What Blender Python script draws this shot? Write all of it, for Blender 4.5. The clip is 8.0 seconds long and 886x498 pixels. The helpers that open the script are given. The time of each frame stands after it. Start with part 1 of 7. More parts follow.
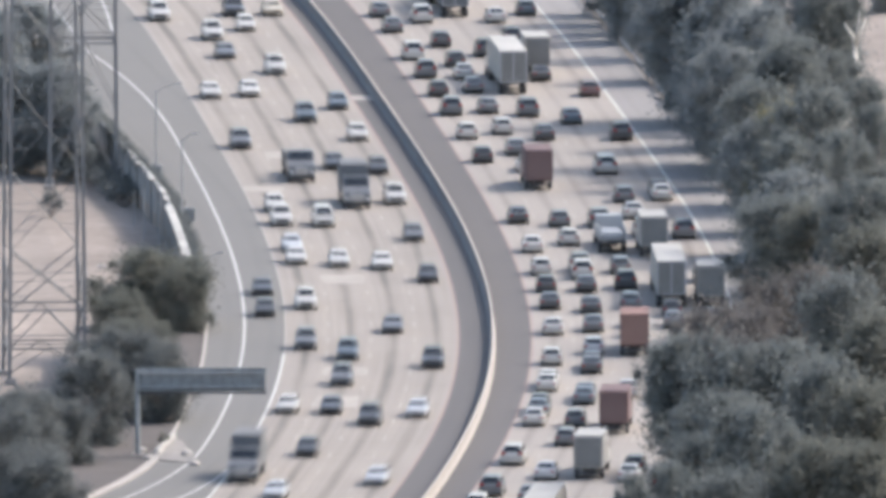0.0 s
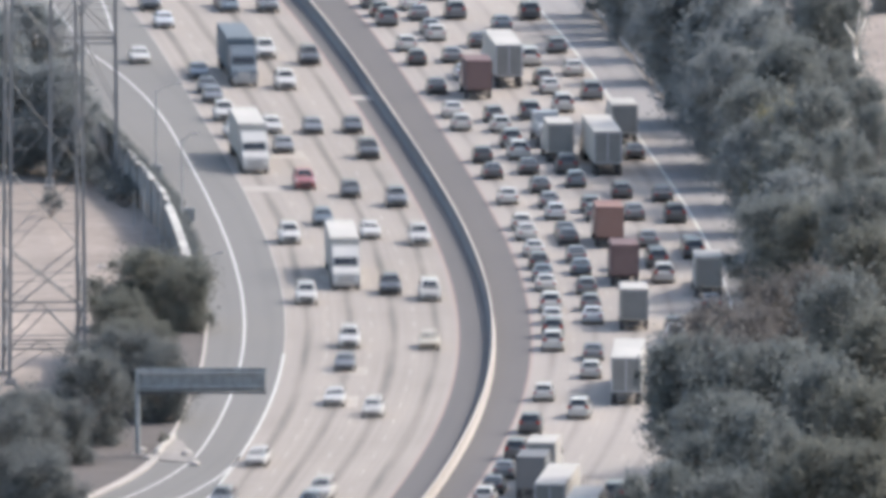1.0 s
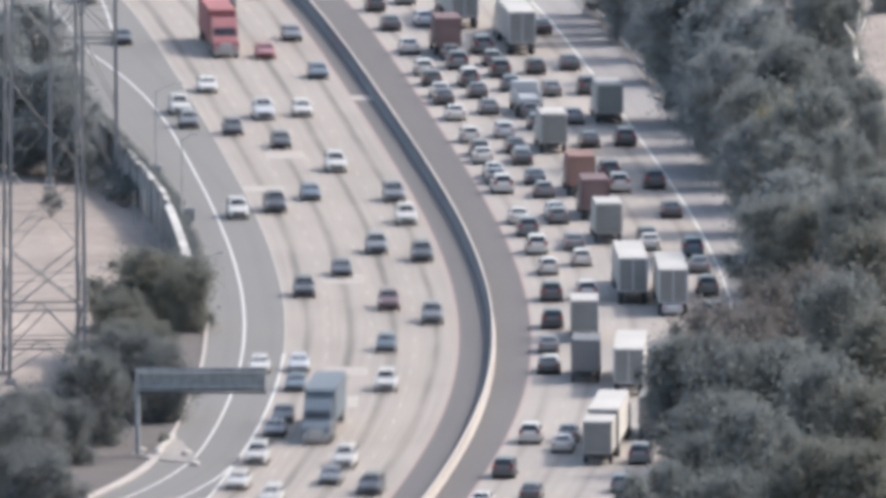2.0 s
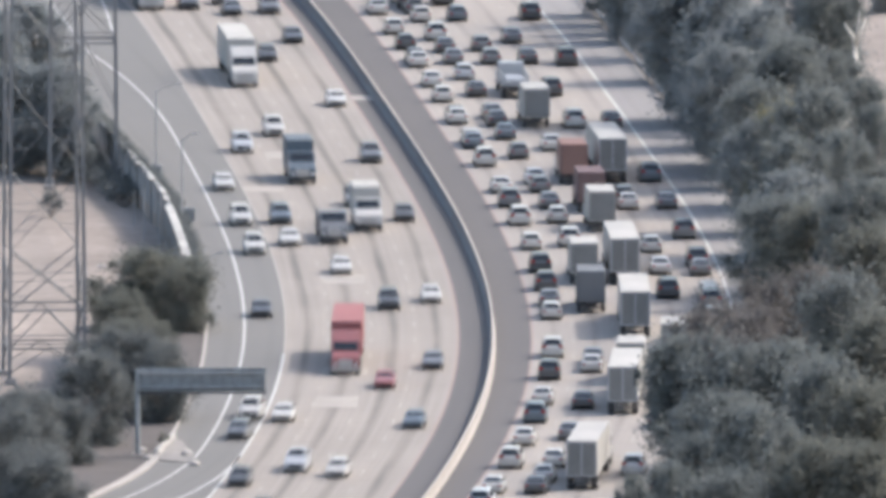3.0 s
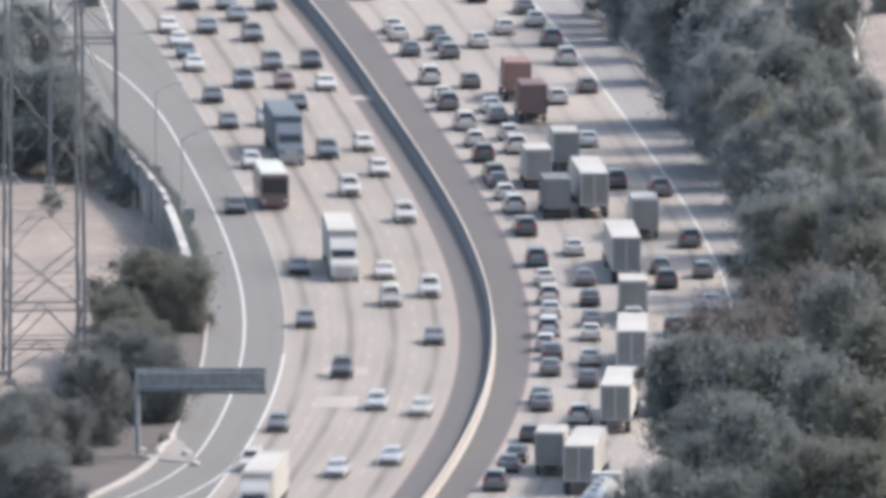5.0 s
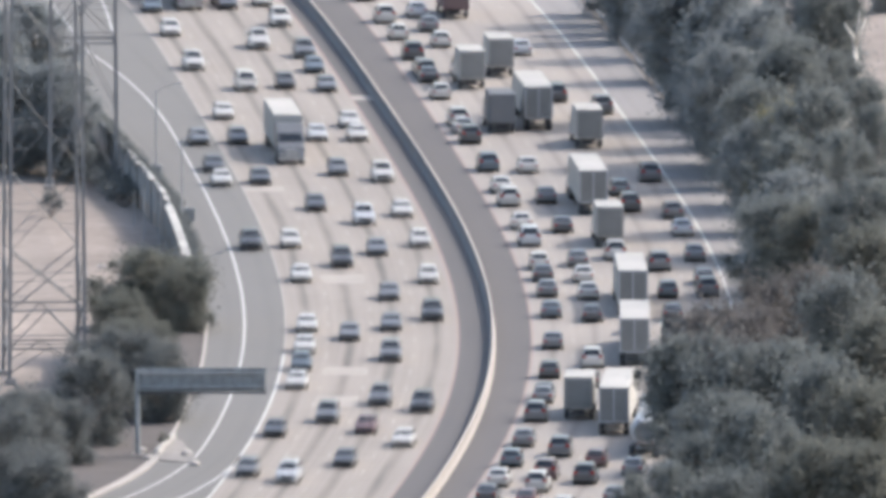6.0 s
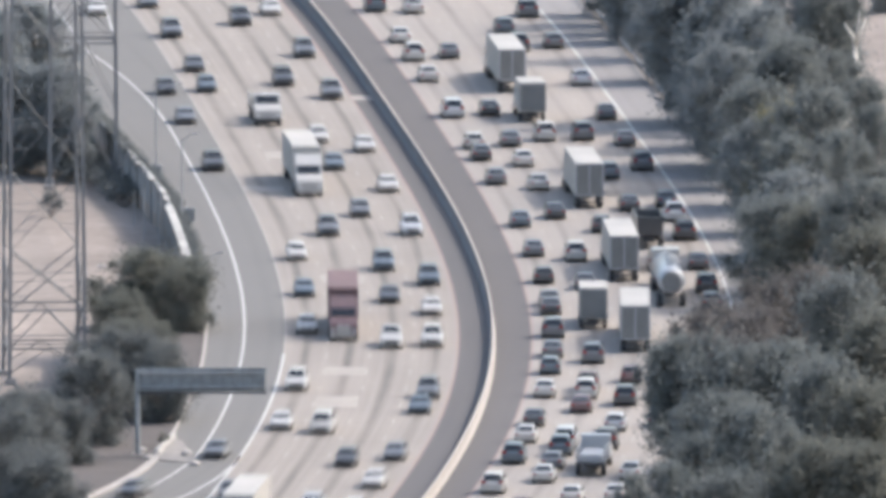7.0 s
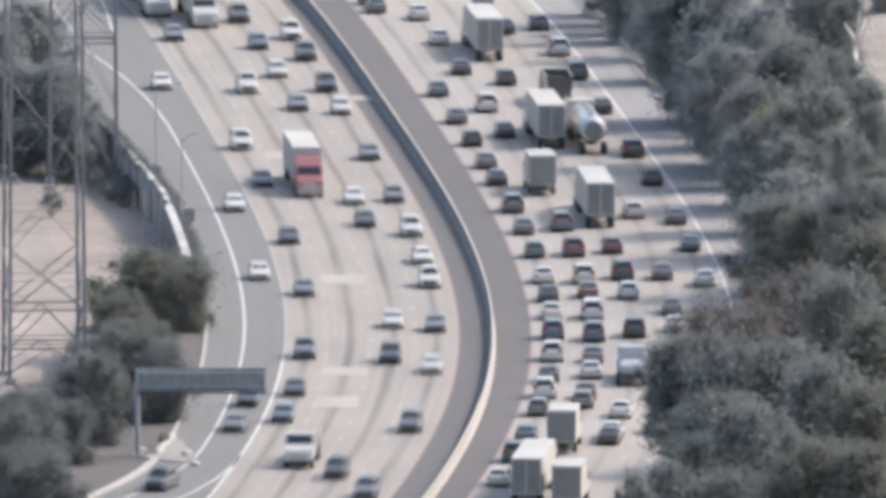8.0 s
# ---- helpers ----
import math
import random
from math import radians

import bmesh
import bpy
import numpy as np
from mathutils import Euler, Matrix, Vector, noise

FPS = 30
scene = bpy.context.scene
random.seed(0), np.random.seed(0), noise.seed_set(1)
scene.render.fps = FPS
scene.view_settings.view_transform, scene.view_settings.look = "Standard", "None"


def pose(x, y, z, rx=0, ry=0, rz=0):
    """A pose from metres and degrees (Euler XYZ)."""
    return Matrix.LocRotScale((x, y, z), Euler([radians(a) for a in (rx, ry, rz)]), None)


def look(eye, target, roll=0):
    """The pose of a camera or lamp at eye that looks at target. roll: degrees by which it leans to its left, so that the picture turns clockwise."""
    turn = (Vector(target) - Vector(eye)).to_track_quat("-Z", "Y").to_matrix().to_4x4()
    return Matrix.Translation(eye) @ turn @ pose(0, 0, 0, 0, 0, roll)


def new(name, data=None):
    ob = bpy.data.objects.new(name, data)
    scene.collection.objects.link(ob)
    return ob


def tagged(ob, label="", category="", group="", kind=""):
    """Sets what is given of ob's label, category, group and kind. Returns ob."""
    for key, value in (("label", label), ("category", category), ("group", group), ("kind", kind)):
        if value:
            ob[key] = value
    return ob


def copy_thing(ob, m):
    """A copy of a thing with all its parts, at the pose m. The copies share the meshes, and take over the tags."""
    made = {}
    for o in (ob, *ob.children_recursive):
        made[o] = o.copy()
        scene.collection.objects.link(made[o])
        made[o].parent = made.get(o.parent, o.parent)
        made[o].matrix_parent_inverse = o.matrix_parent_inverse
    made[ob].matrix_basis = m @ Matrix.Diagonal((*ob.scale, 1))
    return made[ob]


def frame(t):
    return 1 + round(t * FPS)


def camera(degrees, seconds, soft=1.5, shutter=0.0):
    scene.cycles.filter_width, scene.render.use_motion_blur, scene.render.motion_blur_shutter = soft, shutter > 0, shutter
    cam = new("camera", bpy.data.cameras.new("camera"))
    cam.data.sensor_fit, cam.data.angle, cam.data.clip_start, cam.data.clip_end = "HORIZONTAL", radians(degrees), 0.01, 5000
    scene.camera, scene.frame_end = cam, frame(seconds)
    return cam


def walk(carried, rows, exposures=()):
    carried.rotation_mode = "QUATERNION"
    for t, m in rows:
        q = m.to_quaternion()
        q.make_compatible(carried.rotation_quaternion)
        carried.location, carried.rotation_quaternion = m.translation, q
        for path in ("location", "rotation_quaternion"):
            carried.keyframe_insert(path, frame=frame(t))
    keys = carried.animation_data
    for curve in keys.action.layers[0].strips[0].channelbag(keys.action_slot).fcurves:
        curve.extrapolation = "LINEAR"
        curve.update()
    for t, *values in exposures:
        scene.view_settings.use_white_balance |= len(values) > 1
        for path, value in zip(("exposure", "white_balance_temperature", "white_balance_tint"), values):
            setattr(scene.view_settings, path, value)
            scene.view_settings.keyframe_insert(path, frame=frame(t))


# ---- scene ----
# The camera looks down from a distant hill through a very long lens, on a fixed mount.
cam = camera(1.7276, 8.0, soft=4.7, shutter=0.35)
EYE = (0.0, -2584.3, 285.31)
walk(cam, [(0.0, look(EYE, (0, 0, 0))), (8.0, look(EYE, (0, 0, 0)))], [(0.0, 0.97, 6330, 10), (8.0, 0.97, 6330, 10)])

# ---- light ----
SUN_DIR = Vector((0.70, 0.25, 0.76)).normalized()
world = bpy.data.worlds.new("sky")
scene.world = world
world.use_nodes = True
sky = world.node_tree.nodes.new("ShaderNodeTexSky")
sky.sky_type, sky.sun_disc = "NISHITA", False
sky.sun_elevation, sky.sun_rotation = math.asin(SUN_DIR.z), math.atan2(SUN_DIR.x, SUN_DIR.y)
sky.air_density, sky.dust_density, sky.ozone_density = 1.3, 4.0, 1.0
back = world.node_tree.nodes["Background"]
back.inputs["Strength"].default_value = 0.15
world.node_tree.links.new(sky.outputs["Color"], back.inputs["Color"])
sun = new("sun", bpy.data.lights.new("sun", "SUN"))
sun.data.energy, sun.data.angle, sun.data.color = 1.6, radians(1.4), (1.0, 0.93, 0.85)
sun.matrix_world = look(SUN_DIR * 500, (0, 0, 0))


# ---- materials ----
MATS = {}


def mat(name, base, rough=0.7, spread=0.15, scale=3.0, fine=40.0, bump=0.1, metal=0.0, coat=0.0, island=0.0, spec=0.5, leafy=0.0):
    """A surface whose colour varies at two scales, with fine relief. island: variation from piece to piece."""
    if name in MATS:
        return MATS[name]
    m = bpy.data.materials.new(name)
    m.use_nodes = True
    n, l = m.node_tree.nodes, m.node_tree.links
    p = n["Principled BSDF"]
    p.inputs["Roughness"].default_value, p.inputs["Metallic"].default_value = rough, metal
    p.inputs["Coat Weight"].default_value, p.inputs["Specular IOR Level"].default_value = coat, spec
    where = n.new("ShaderNodeTexCoord").outputs["Object"]
    big, small = n.new("ShaderNodeTexNoise"), n.new("ShaderNodeTexNoise")
    big.inputs["Scale"].default_value, small.inputs["Scale"].default_value = scale, fine
    big.inputs["Detail"].default_value = 4
    for t in (big, small):
        l.new(where, t.inputs["Vector"])
    mix = n.new("ShaderNodeMix")
    mix.data_type = "FLOAT"
    mix.inputs["Factor"].default_value = 0.4
    l.new(big.outputs["Fac"], mix.inputs["A"])
    l.new(small.outputs["Fac"], mix.inputs["B"])
    value = mix.outputs["Result"]
    if island:
        geo = n.new("ShaderNodeNewGeometry")
        add = n.new("ShaderNodeMath")
        add.operation = "MULTIPLY_ADD"
        l.new(geo.outputs["Random Per Island"], add.inputs[0])
        add.inputs[1].default_value = island
        l.new(value, add.inputs[2])
        off = n.new("ShaderNodeMath")
        off.operation = "SUBTRACT"
        l.new(add.outputs[0], off.inputs[0])
        off.inputs[1].default_value = island / 2
        value = off.outputs[0]
    ramp = n.new("ShaderNodeValToRGB")
    ramp.color_ramp.elements[0].position, ramp.color_ramp.elements[1].position = 0.25, 0.75
    for e, k in zip(ramp.color_ramp.elements, (1 - spread, 1 + spread)):
        e.color = (*[min(1, c * k) for c in base], 1)
    l.new(value, ramp.inputs["Fac"])
    l.new(ramp.outputs["Color"], p.inputs["Base Color"])
    if bump:
        b = n.new("ShaderNodeBump")
        b.inputs["Strength"].default_value, b.inputs["Distance"].default_value = bump, 0.02
        l.new(small.outputs["Fac"], b.inputs["Height"])
        l.new(b.outputs["Normal"], p.inputs["Normal"])
    if leafy:
        thin, both = n.new("ShaderNodeBsdfTranslucent"), n.new("ShaderNodeMixShader")
        both.inputs["Fac"].default_value = leafy
        l.new(ramp.outputs["Color"], thin.inputs["Color"])
        l.new(p.outputs["BSDF"], both.inputs[1])
        l.new(thin.outputs["BSDF"], both.inputs[2])
        l.new(both.outputs["Shader"], n["Material Output"].inputs["Surface"])
    MATS[name] = m
    return m


def lane_mat(name, base, stain, width, centre=0.5, amount=0.6, rough=0.85):
    """Pavement: oil and rubber streaks along the lane's middle, blotches, faint cross joints. UV: metres across and along."""
    m = bpy.data.materials.new(name)
    m.use_nodes = True
    n, l = m.node_tree.nodes, m.node_tree.links
    p = n["Principled BSDF"]
    p.inputs["Roughness"].default_value = rough
    p.inputs["Specular IOR Level"].default_value = 0.3
    uv = n.new("ShaderNodeUVMap").outputs["UV"]

    def noise_at(sx, sy, scale, detail=3):
        mp = n.new("ShaderNodeMapping")
        mp.inputs["Scale"].default_value = (sx, sy, 1)
        l.new(uv, mp.inputs["Vector"])
        t = n.new("ShaderNodeTexNoise")
        t.inputs["Scale"].default_value, t.inputs["Detail"].default_value = scale, detail
        l.new(mp.outputs["Vector"], t.inputs["Vector"])
        return t.outputs["Fac"]

    def op(kind, a, b=0.0, c=0.0):
        q = n.new("ShaderNodeMath")
        q.operation = kind
        for i, v in enumerate((a, b, c)):
            if isinstance(v, (int, float)):
                q.inputs[i].default_value = v
            else:
                l.new(v, q.inputs[i])
        return q.outputs[0]

    sep = n.new("ShaderNodeSeparateXYZ")
    l.new(uv, sep.inputs[0])
    wander = op("MULTIPLY_ADD", noise_at(0, 0.02, 1.0), 0.8, -0.4)
    across = op("ADD", op("DIVIDE", sep.outputs["X"], width), op("DIVIDE", wander, width))
    d = op("ABSOLUTE", op("SUBTRACT", op("FRACT", across), centre))
    streak = op("SMOOTH_MIN", op("MAXIMUM", op("MULTIPLY_ADD", d, -5.5, 1.0), 0.0), 1.0, 0.2)
    wheel = op("MAXIMUM", op("MULTIPLY_ADD", op("ABSOLUTE", op("SUBTRACT", d, 0.27)), -9.0, 1.0), 0.0)
    patchy = op("MULTIPLY", streak, op("MULTIPLY_ADD", noise_at(0.35, 0.03, 1.0), 1.5, -0.1))
    streaky = op("MULTIPLY", wheel, op("MULTIPLY_ADD", noise_at(1.2, 0.015, 1.0), 0.9, -0.2))
    long_marks = op("MULTIPLY_ADD", noise_at(2.2, 0.02, 1.0, 5), 0.9, -0.33)
    blot = op("MULTIPLY_ADD", noise_at(0.12, 0.05, 1.0), 0.5, -0.2)
    grain = op("MULTIPLY_ADD", noise_at(1, 1, 3.0), 0.22, -0.11)
    joint = op("MULTIPLY", op("LESS_THAN", op("FRACT", op("DIVIDE", sep.outputs["Y"], 4.6)), 0.03), 0.25)
    total = op("ADD", op("ADD", op("MULTIPLY", patchy, amount), op("MULTIPLY", streaky, 0.25 * amount)),
               op("ADD", op("ADD", blot, grain), op("ADD", joint, op("MULTIPLY", long_marks, 0.7 * amount))))
    mix = n.new("ShaderNodeMix")
    mix.data_type = "RGBA"
    l.new(op("MINIMUM", op("MAXIMUM", total, 0.0), 1.0), mix.inputs["Factor"])
    mix.inputs["A"].default_value, mix.inputs["B"].default_value = (*base, 1), (*stain, 1)
    l.new(mix.outputs["Result"], p.inputs["Base Color"])
    b = n.new("ShaderNodeBump")
    b.inputs["Strength"].default_value, b.inputs["Distance"].default_value = 0.15, 0.02
    l.new(noise_at(1, 1, 12.0), b.inputs["Height"])
    l.new(b.outputs["Normal"], p.inputs["Normal"])
    return m


CONCRETE = lane_mat("lane_concrete", (0.299, 0.268, 0.241), (0.115, 0.107, 0.101), 3.7, amount=0.9)
CONCRETE_FAR = lane_mat("lane_concrete_pale", (0.318, 0.287, 0.261), (0.160, 0.148, 0.140), 3.5, amount=0.75)
ASPHALT = lane_mat("asphalt_worn", (0.166, 0.161, 0.155), (0.125, 0.123, 0.120), 3.6, amount=0.35)
ASPHALT_MEDIAN = lane_mat("asphalt_median", (0.118, 0.111, 0.110), (0.092, 0.090, 0.092), 3.2, centre=0.2, amount=0.35)
SHOULDER = lane_mat("shoulder_concrete", (0.25, 0.237, 0.232), (0.16, 0.153, 0.152), 3.3, amount=0.35)
PATCH = mat("fresh_concrete", (0.36, 0.336, 0.315), 0.85, 0.08, 0.6, 8)
SLAB = mat("newer_slab_concrete", (0.318, 0.288, 0.262), 0.85, 0.2, 0.35, 5)
PAINT = mat("road_paint", (0.47, 0.46, 0.445), 0.6, 0.12, 1.5, 12)
BARRIER = mat("barrier_concrete", (0.36, 0.33, 0.305), 0.85, 0.16, 0.4, 8)
BARRIER_CAP = mat("barrier_cap", (0.42, 0.39, 0.36), 0.85, 0.12, 0.5, 8)
CURB_RED = mat("rust_edge", (0.27, 0.205, 0.19), 0.9, 0.15, 0.8, 8)
# Darker grey: the shade on the barrier's left face, put into its colour.
BARRIER_SHADE = mat("barrier_shade_concrete", (0.19, 0.187, 0.19), 0.9, 0.2, 0.5, 8)
COPING = mat("weathered_coping", (0.36, 0.35, 0.335), 0.9, 0.5, 0.35, 5)
APRON = mat("stained_concrete", (0.25, 0.232, 0.218), 0.9, 0.25, 0.5, 5)
VERGE = mat("grey_verge", (0.098, 0.087, 0.083), 0.95, 0.2, 0.25, 3, bump=0.3)
WALL = mat("retaining_wall_concrete", (0.26, 0.262, 0.265), 0.9, 0.25, 0.5, 6)
DIRT = mat("pale_dirt", (0.246, 0.208, 0.183), 0.95, 0.42, 0.07, 0.7, bump=0.3)
STEEL = mat("galvanised_steel", (0.20, 0.20, 0.205), 0.65, 0.2, 0.8, 12, metal=0.1)
POLE = mat("grey_pole", (0.25, 0.26, 0.27), 0.55, 0.15, 2, 20, metal=0.4)
POLE_PALE = mat("pale_pole", (0.34, 0.34, 0.34), 0.6, 0.15, 2, 20)
SIGN_BACK = mat("sign_back", (0.29, 0.305, 0.315), 0.6, 0.4, 1.2, 9, metal=0.2)
BARK = mat("bark", (0.23, 0.20, 0.18), 0.95, 0.3, 1.5, 9, bump=0.6)
BARK_PALE = mat("pale_bark", (0.55, 0.52, 0.47), 0.9, 0.2, 1.0, 9, bump=0.5)
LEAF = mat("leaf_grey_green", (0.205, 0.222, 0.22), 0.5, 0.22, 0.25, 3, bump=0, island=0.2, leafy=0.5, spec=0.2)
LEAF_BRONZE = mat("leaf_bronze", (0.170, 0.160, 0.155), 0.45, 0.22, 0.25, 3, bump=0, island=0.2, leafy=0.5, spec=0.2)
LEAF_OLIVE = mat("leaf_olive", (0.190, 0.196, 0.175), 0.6, 0.22, 0.25, 3, bump=0, island=0.2, leafy=0.5, spec=0.2)
LEAF_YELLOW = mat("leaf_yellow", (0.26, 0.24, 0.15), 0.6, 0.22, 0.25, 3, bump=0, island=0.2, leafy=0.5, spec=0.2)
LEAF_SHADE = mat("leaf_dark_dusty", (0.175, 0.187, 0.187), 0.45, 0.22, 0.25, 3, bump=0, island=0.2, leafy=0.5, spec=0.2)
# Paler and bluer than LEAF: distance haze painted into the leaf colour.
LEAF_FAR = mat("leaf_blue_green_haze", (0.255, 0.276, 0.284), 0.45, 0.22, 0.25, 3, bump=0, island=0.2, leafy=0.5, spec=0.2)
RUBBER = mat("tyre_rubber", (0.045, 0.045, 0.047), 0.85, 0.1, 5, 30)
RIM = mat("wheel_rim", (0.45, 0.45, 0.46), 0.35, 0.1, 5, 30, metal=0.8)
GLASS = mat("dark_car_glass", (0.03, 0.034, 0.04), 0.2, 0.1, 1, 5, bump=0)
LAMP_CLEAR = mat("headlamp_lens", (0.75, 0.75, 0.76), 0.15, 0.05, 2, 9, bump=0, coat=0.5)
LAMP_RED = mat("tail_lamp_lens", (0.30, 0.025, 0.02), 0.2, 0.05, 2, 9, bump=0, coat=0.5)
TRIM = mat("black_trim", (0.035, 0.036, 0.04), 0.6, 0.15, 3, 20)
# Darker grey than the pale boxes, for rear doors and the tank's end.
DOOR_GREY = mat("grey_rear_panel", (0.20, 0.197, 0.192), 0.7, 0.25, 0.5, 6)
CHASSIS = mat("chassis_steel", (0.07, 0.07, 0.075), 0.7, 0.2, 2, 20)
PAINTS = {
    "white": (0.47, 0.455, 0.435), "silver": (0.42, 0.43, 0.45), "grey": (0.14, 0.145, 0.155), "black": (0.07, 0.073, 0.08),
    "blue": (0.105, 0.13, 0.155), "red": (0.27, 0.10, 0.10), "maroon": (0.145, 0.092, 0.093), "beige": (0.45, 0.40, 0.32), "orange": (0.235, 0.135, 0.115),
}


def paint(colour):
    return mat("paint_" + colour, PAINTS[colour], 0.38, 0.07, 0.7, 14, bump=0.0, coat=0.5)


def box_paint(colour):
    """Dusty, weathered paint of cargo boxes and trailers."""
    return mat("weathered_" + colour, (0.40, 0.385, 0.362) if colour == "white" else PAINTS[colour], 0.7, 0.16, 0.35, 5, bump=0.05)


# ---- plan of the freeway: a gentle S, straight beyond both ends ----
ALIGN = (-0.0769, 0.0234, 0.9148, -2.4474, -4.9108, 2.3302)
Y_NEAR, Y_FAR = -215.0, 225.0


def raw_x(y):
    u, x = y / 100, 0.0
    for c in ALIGN:
        x = x * u + c
    return x


def slope(y):
    y = min(max(y, Y_NEAR), Y_FAR)
    return (raw_x(y + 0.5) - raw_x(y - 0.5))


def barrier_x(y):
    k = min(max(y, Y_NEAR), Y_FAR)
    return raw_x(k) + slope(k) * (y - k)


def drift(y):
    return 0.30 + 0.0036 * min(max(y, Y_NEAR), Y_FAR)


def on_road(y, offset, z=0.0):
    """A place by its station along the freeway and its distance across from the median's middle."""
    a = math.atan(slope(y))
    o = offset + drift(y)
    return Vector((barrier_x(y) + o * math.cos(a), y - o * math.sin(a), z))


def heading(y):
    return -math.degrees(math.atan(slope(y)))


def exit_ramp(y):
    """How far the exit lane has swung out from the auxiliary lane."""
    d = max(0.0, -152.0 - y)
    return -min(d * d * 0.0024, 0.2 * d)


def entry_ramp(y):
    d = max(0.0, y - 100.0)
    return -min(d * d * 0.00066, 3.6)


LANES = {"a": -19.65, "l1": -16.05, "l2": -12.35, "l3": -8.65, "l4": -4.95,
         "r1": 5.15, "r2": 8.65, "r3": 12.15, "r4": 15.65, "r5": 19.15}
STATIONS = [-2500, -1400, -800, -450, -300, *range(-240, 260, 6), 300, 450, 800, 1400, 2500]


# ---- mesh helpers ----
def part(name, bm, material, parent=None, label="", smooth=False):
    me = bpy.data.meshes.new(name)
    bm.to_mesh(me)
    bm.free()
    me.materials.append(material)
    if smooth:
        for p in me.polygons:
            p.use_smooth = True
    ob = new(name, me)
    if parent is not None:
        ob.parent = parent
    return tagged(ob, label) if label else ob


def share(name, source, parent, m):
    ob = new(name, source.data)
    ob.parent = parent
    ob.matrix_basis = m
    return ob


def root(name, label, category, group=""):
    return tagged(new(name), label, category, group)


def box(bm, x0, x1, y0, y1, z0, z1, bevel=0.0, turn=None):
    vs = [bm.verts.new(Vector(c)) for c in ((x0, y0, z0), (x1, y0, z0), (x1, y1, z0), (x0, y1, z0), (x0, y0, z1), (x1, y0, z1), (x1, y1, z1), (x0, y1, z1))]
    if turn is not None:
        for v in vs:
            v.co = turn @ v.co
    fs = [bm.faces.new([vs[i] for i in f]) for f in ((0, 3, 2, 1), (4, 5, 6, 7), (0, 1, 5, 4), (1, 2, 6, 5), (2, 3, 7, 6), (3, 0, 4, 7))]
    if bevel:
        bmesh.ops.bevel(bm, geom=list({e for f in fs for e in f.edges}), offset=bevel, segments=2, affect="EDGES", clamp_overlap=True)
    return bm


def rod(bm, a, b, r0, r1=None, sides=6):
    a, b = Vector(a), Vector(b)
    r1 = r0 if r1 is None else r1
    q = (b - a).to_track_quat("Z", "Y")
    rings = []
    for c, r in ((a, r0), (b, r1)):
        rings.append([bm.verts.new(c + q @ Vector((r * math.cos(2 * math.pi * i / sides), r * math.sin(2 * math.pi * i / sides), 0))) for i in range(sides)])
    for i in range(sides):
        j = (i + 1) % sides
        bm.faces.new((rings[0][i], rings[0][j], rings[1][j], rings[1][i]))
    bm.faces.new(rings[0][::-1])
    bm.faces.new(rings[1])
    return bm


def tube(bm, points, radii, sides=7):
    pts = [Vector(p) for p in points]
    rings = []
    for i, p in enumerate(pts):
        d = (pts[min(i + 1, len(pts) - 1)] - pts[max(i - 1, 0)]).normalized()
        q = d.to_track_quat("Z", "Y")
        rings.append([bm.verts.new(p + q @ Vector((radii[i] * math.cos(2 * math.pi * k / sides), radii[i] * math.sin(2 * math.pi * k / sides), 0))) for k in range(sides)])
    for r0, r1 in zip(rings, rings[1:]):
        for k in range(sides):
            j = (k + 1) % sides
            bm.faces.new((r0[k], r0[j], r1[j], r1[k]))
    bm.faces.new(rings[0][::-1])
    bm.faces.new(rings[-1])
    return bm


def strip(name, material, left, right, top=0.0, thick=0.3, stations=STATIONS, label="", category=""):
    """A slab that follows the freeway between two offsets (numbers, or functions of the station)."""
    fl = left if callable(left) else (lambda y: left)
    fr = right if callable(right) else (lambda y: right)
    bm = bmesh.new()
    uv = bm.loops.layers.uv.new("UVMap")
    rows, where = [], {}
    for y in stations:
        row = []
        for o, z in ((fl(y), top), (fr(y), top), (fr(y), top - thick), (fl(y), top - thick)):
            v = bm.verts.new(on_road(y, o, z))
            where[v] = (o - fl(y), y)
            row.append(v)
        rows.append(row)
    for a, b in zip(rows, rows[1:]):
        for i in range(4):
            j = (i + 1) % 4
            bm.faces.new((a[i], a[j], b[j], b[i]))
    bm.faces.new(rows[0][::-1])
    bm.faces.new(rows[-1])
    for f in bm.faces:
        for lp in f.loops:
            lp[uv].uv = where[lp.vert]
    ob = part(name, bm, material)
    return tagged(ob, label, category, kind="structure")


def profile_strip(name, material, outline, stations, label, category):
    """A section (offset, height) drawn along the freeway."""
    bm = bmesh.new()
    rows = [[bm.verts.new(on_road(y, o - drift(y), z)) for o, z in outline] for y in stations]
    n = len(outline)
    for a, b in zip(rows, rows[1:]):
        for i in range(n):
            j = (i + 1) % n
            bm.faces.new((a[i], a[j], b[j], b[i]))
    bm.faces.new(rows[0][::-1])
    bm.faces.new(rows[-1])
    return tagged(part(name, bm, material), label, category, kind="structure")


# ---- ground ----
def left_edge(y):
    """The outer edge of the left carriageway's shoulder."""
    return -24.6 - 0.037 * min(max(0.0, y - 40), 200) + exit_ramp(y)


def ground_z(y, o):
    edge = left_edge(y)
    if o > 30:
        return -0.12 + min(6.0, max(0.0, o - 30) * 0.10)
    if o > edge - 1.1:
        return -0.45
    low = -3.0 if y > -40 else -3.0 + 2.5 * min(1.0, (-40 - y) / 60) * max(0.0, min(1.0, (o - edge + 14) / 8))
    return low


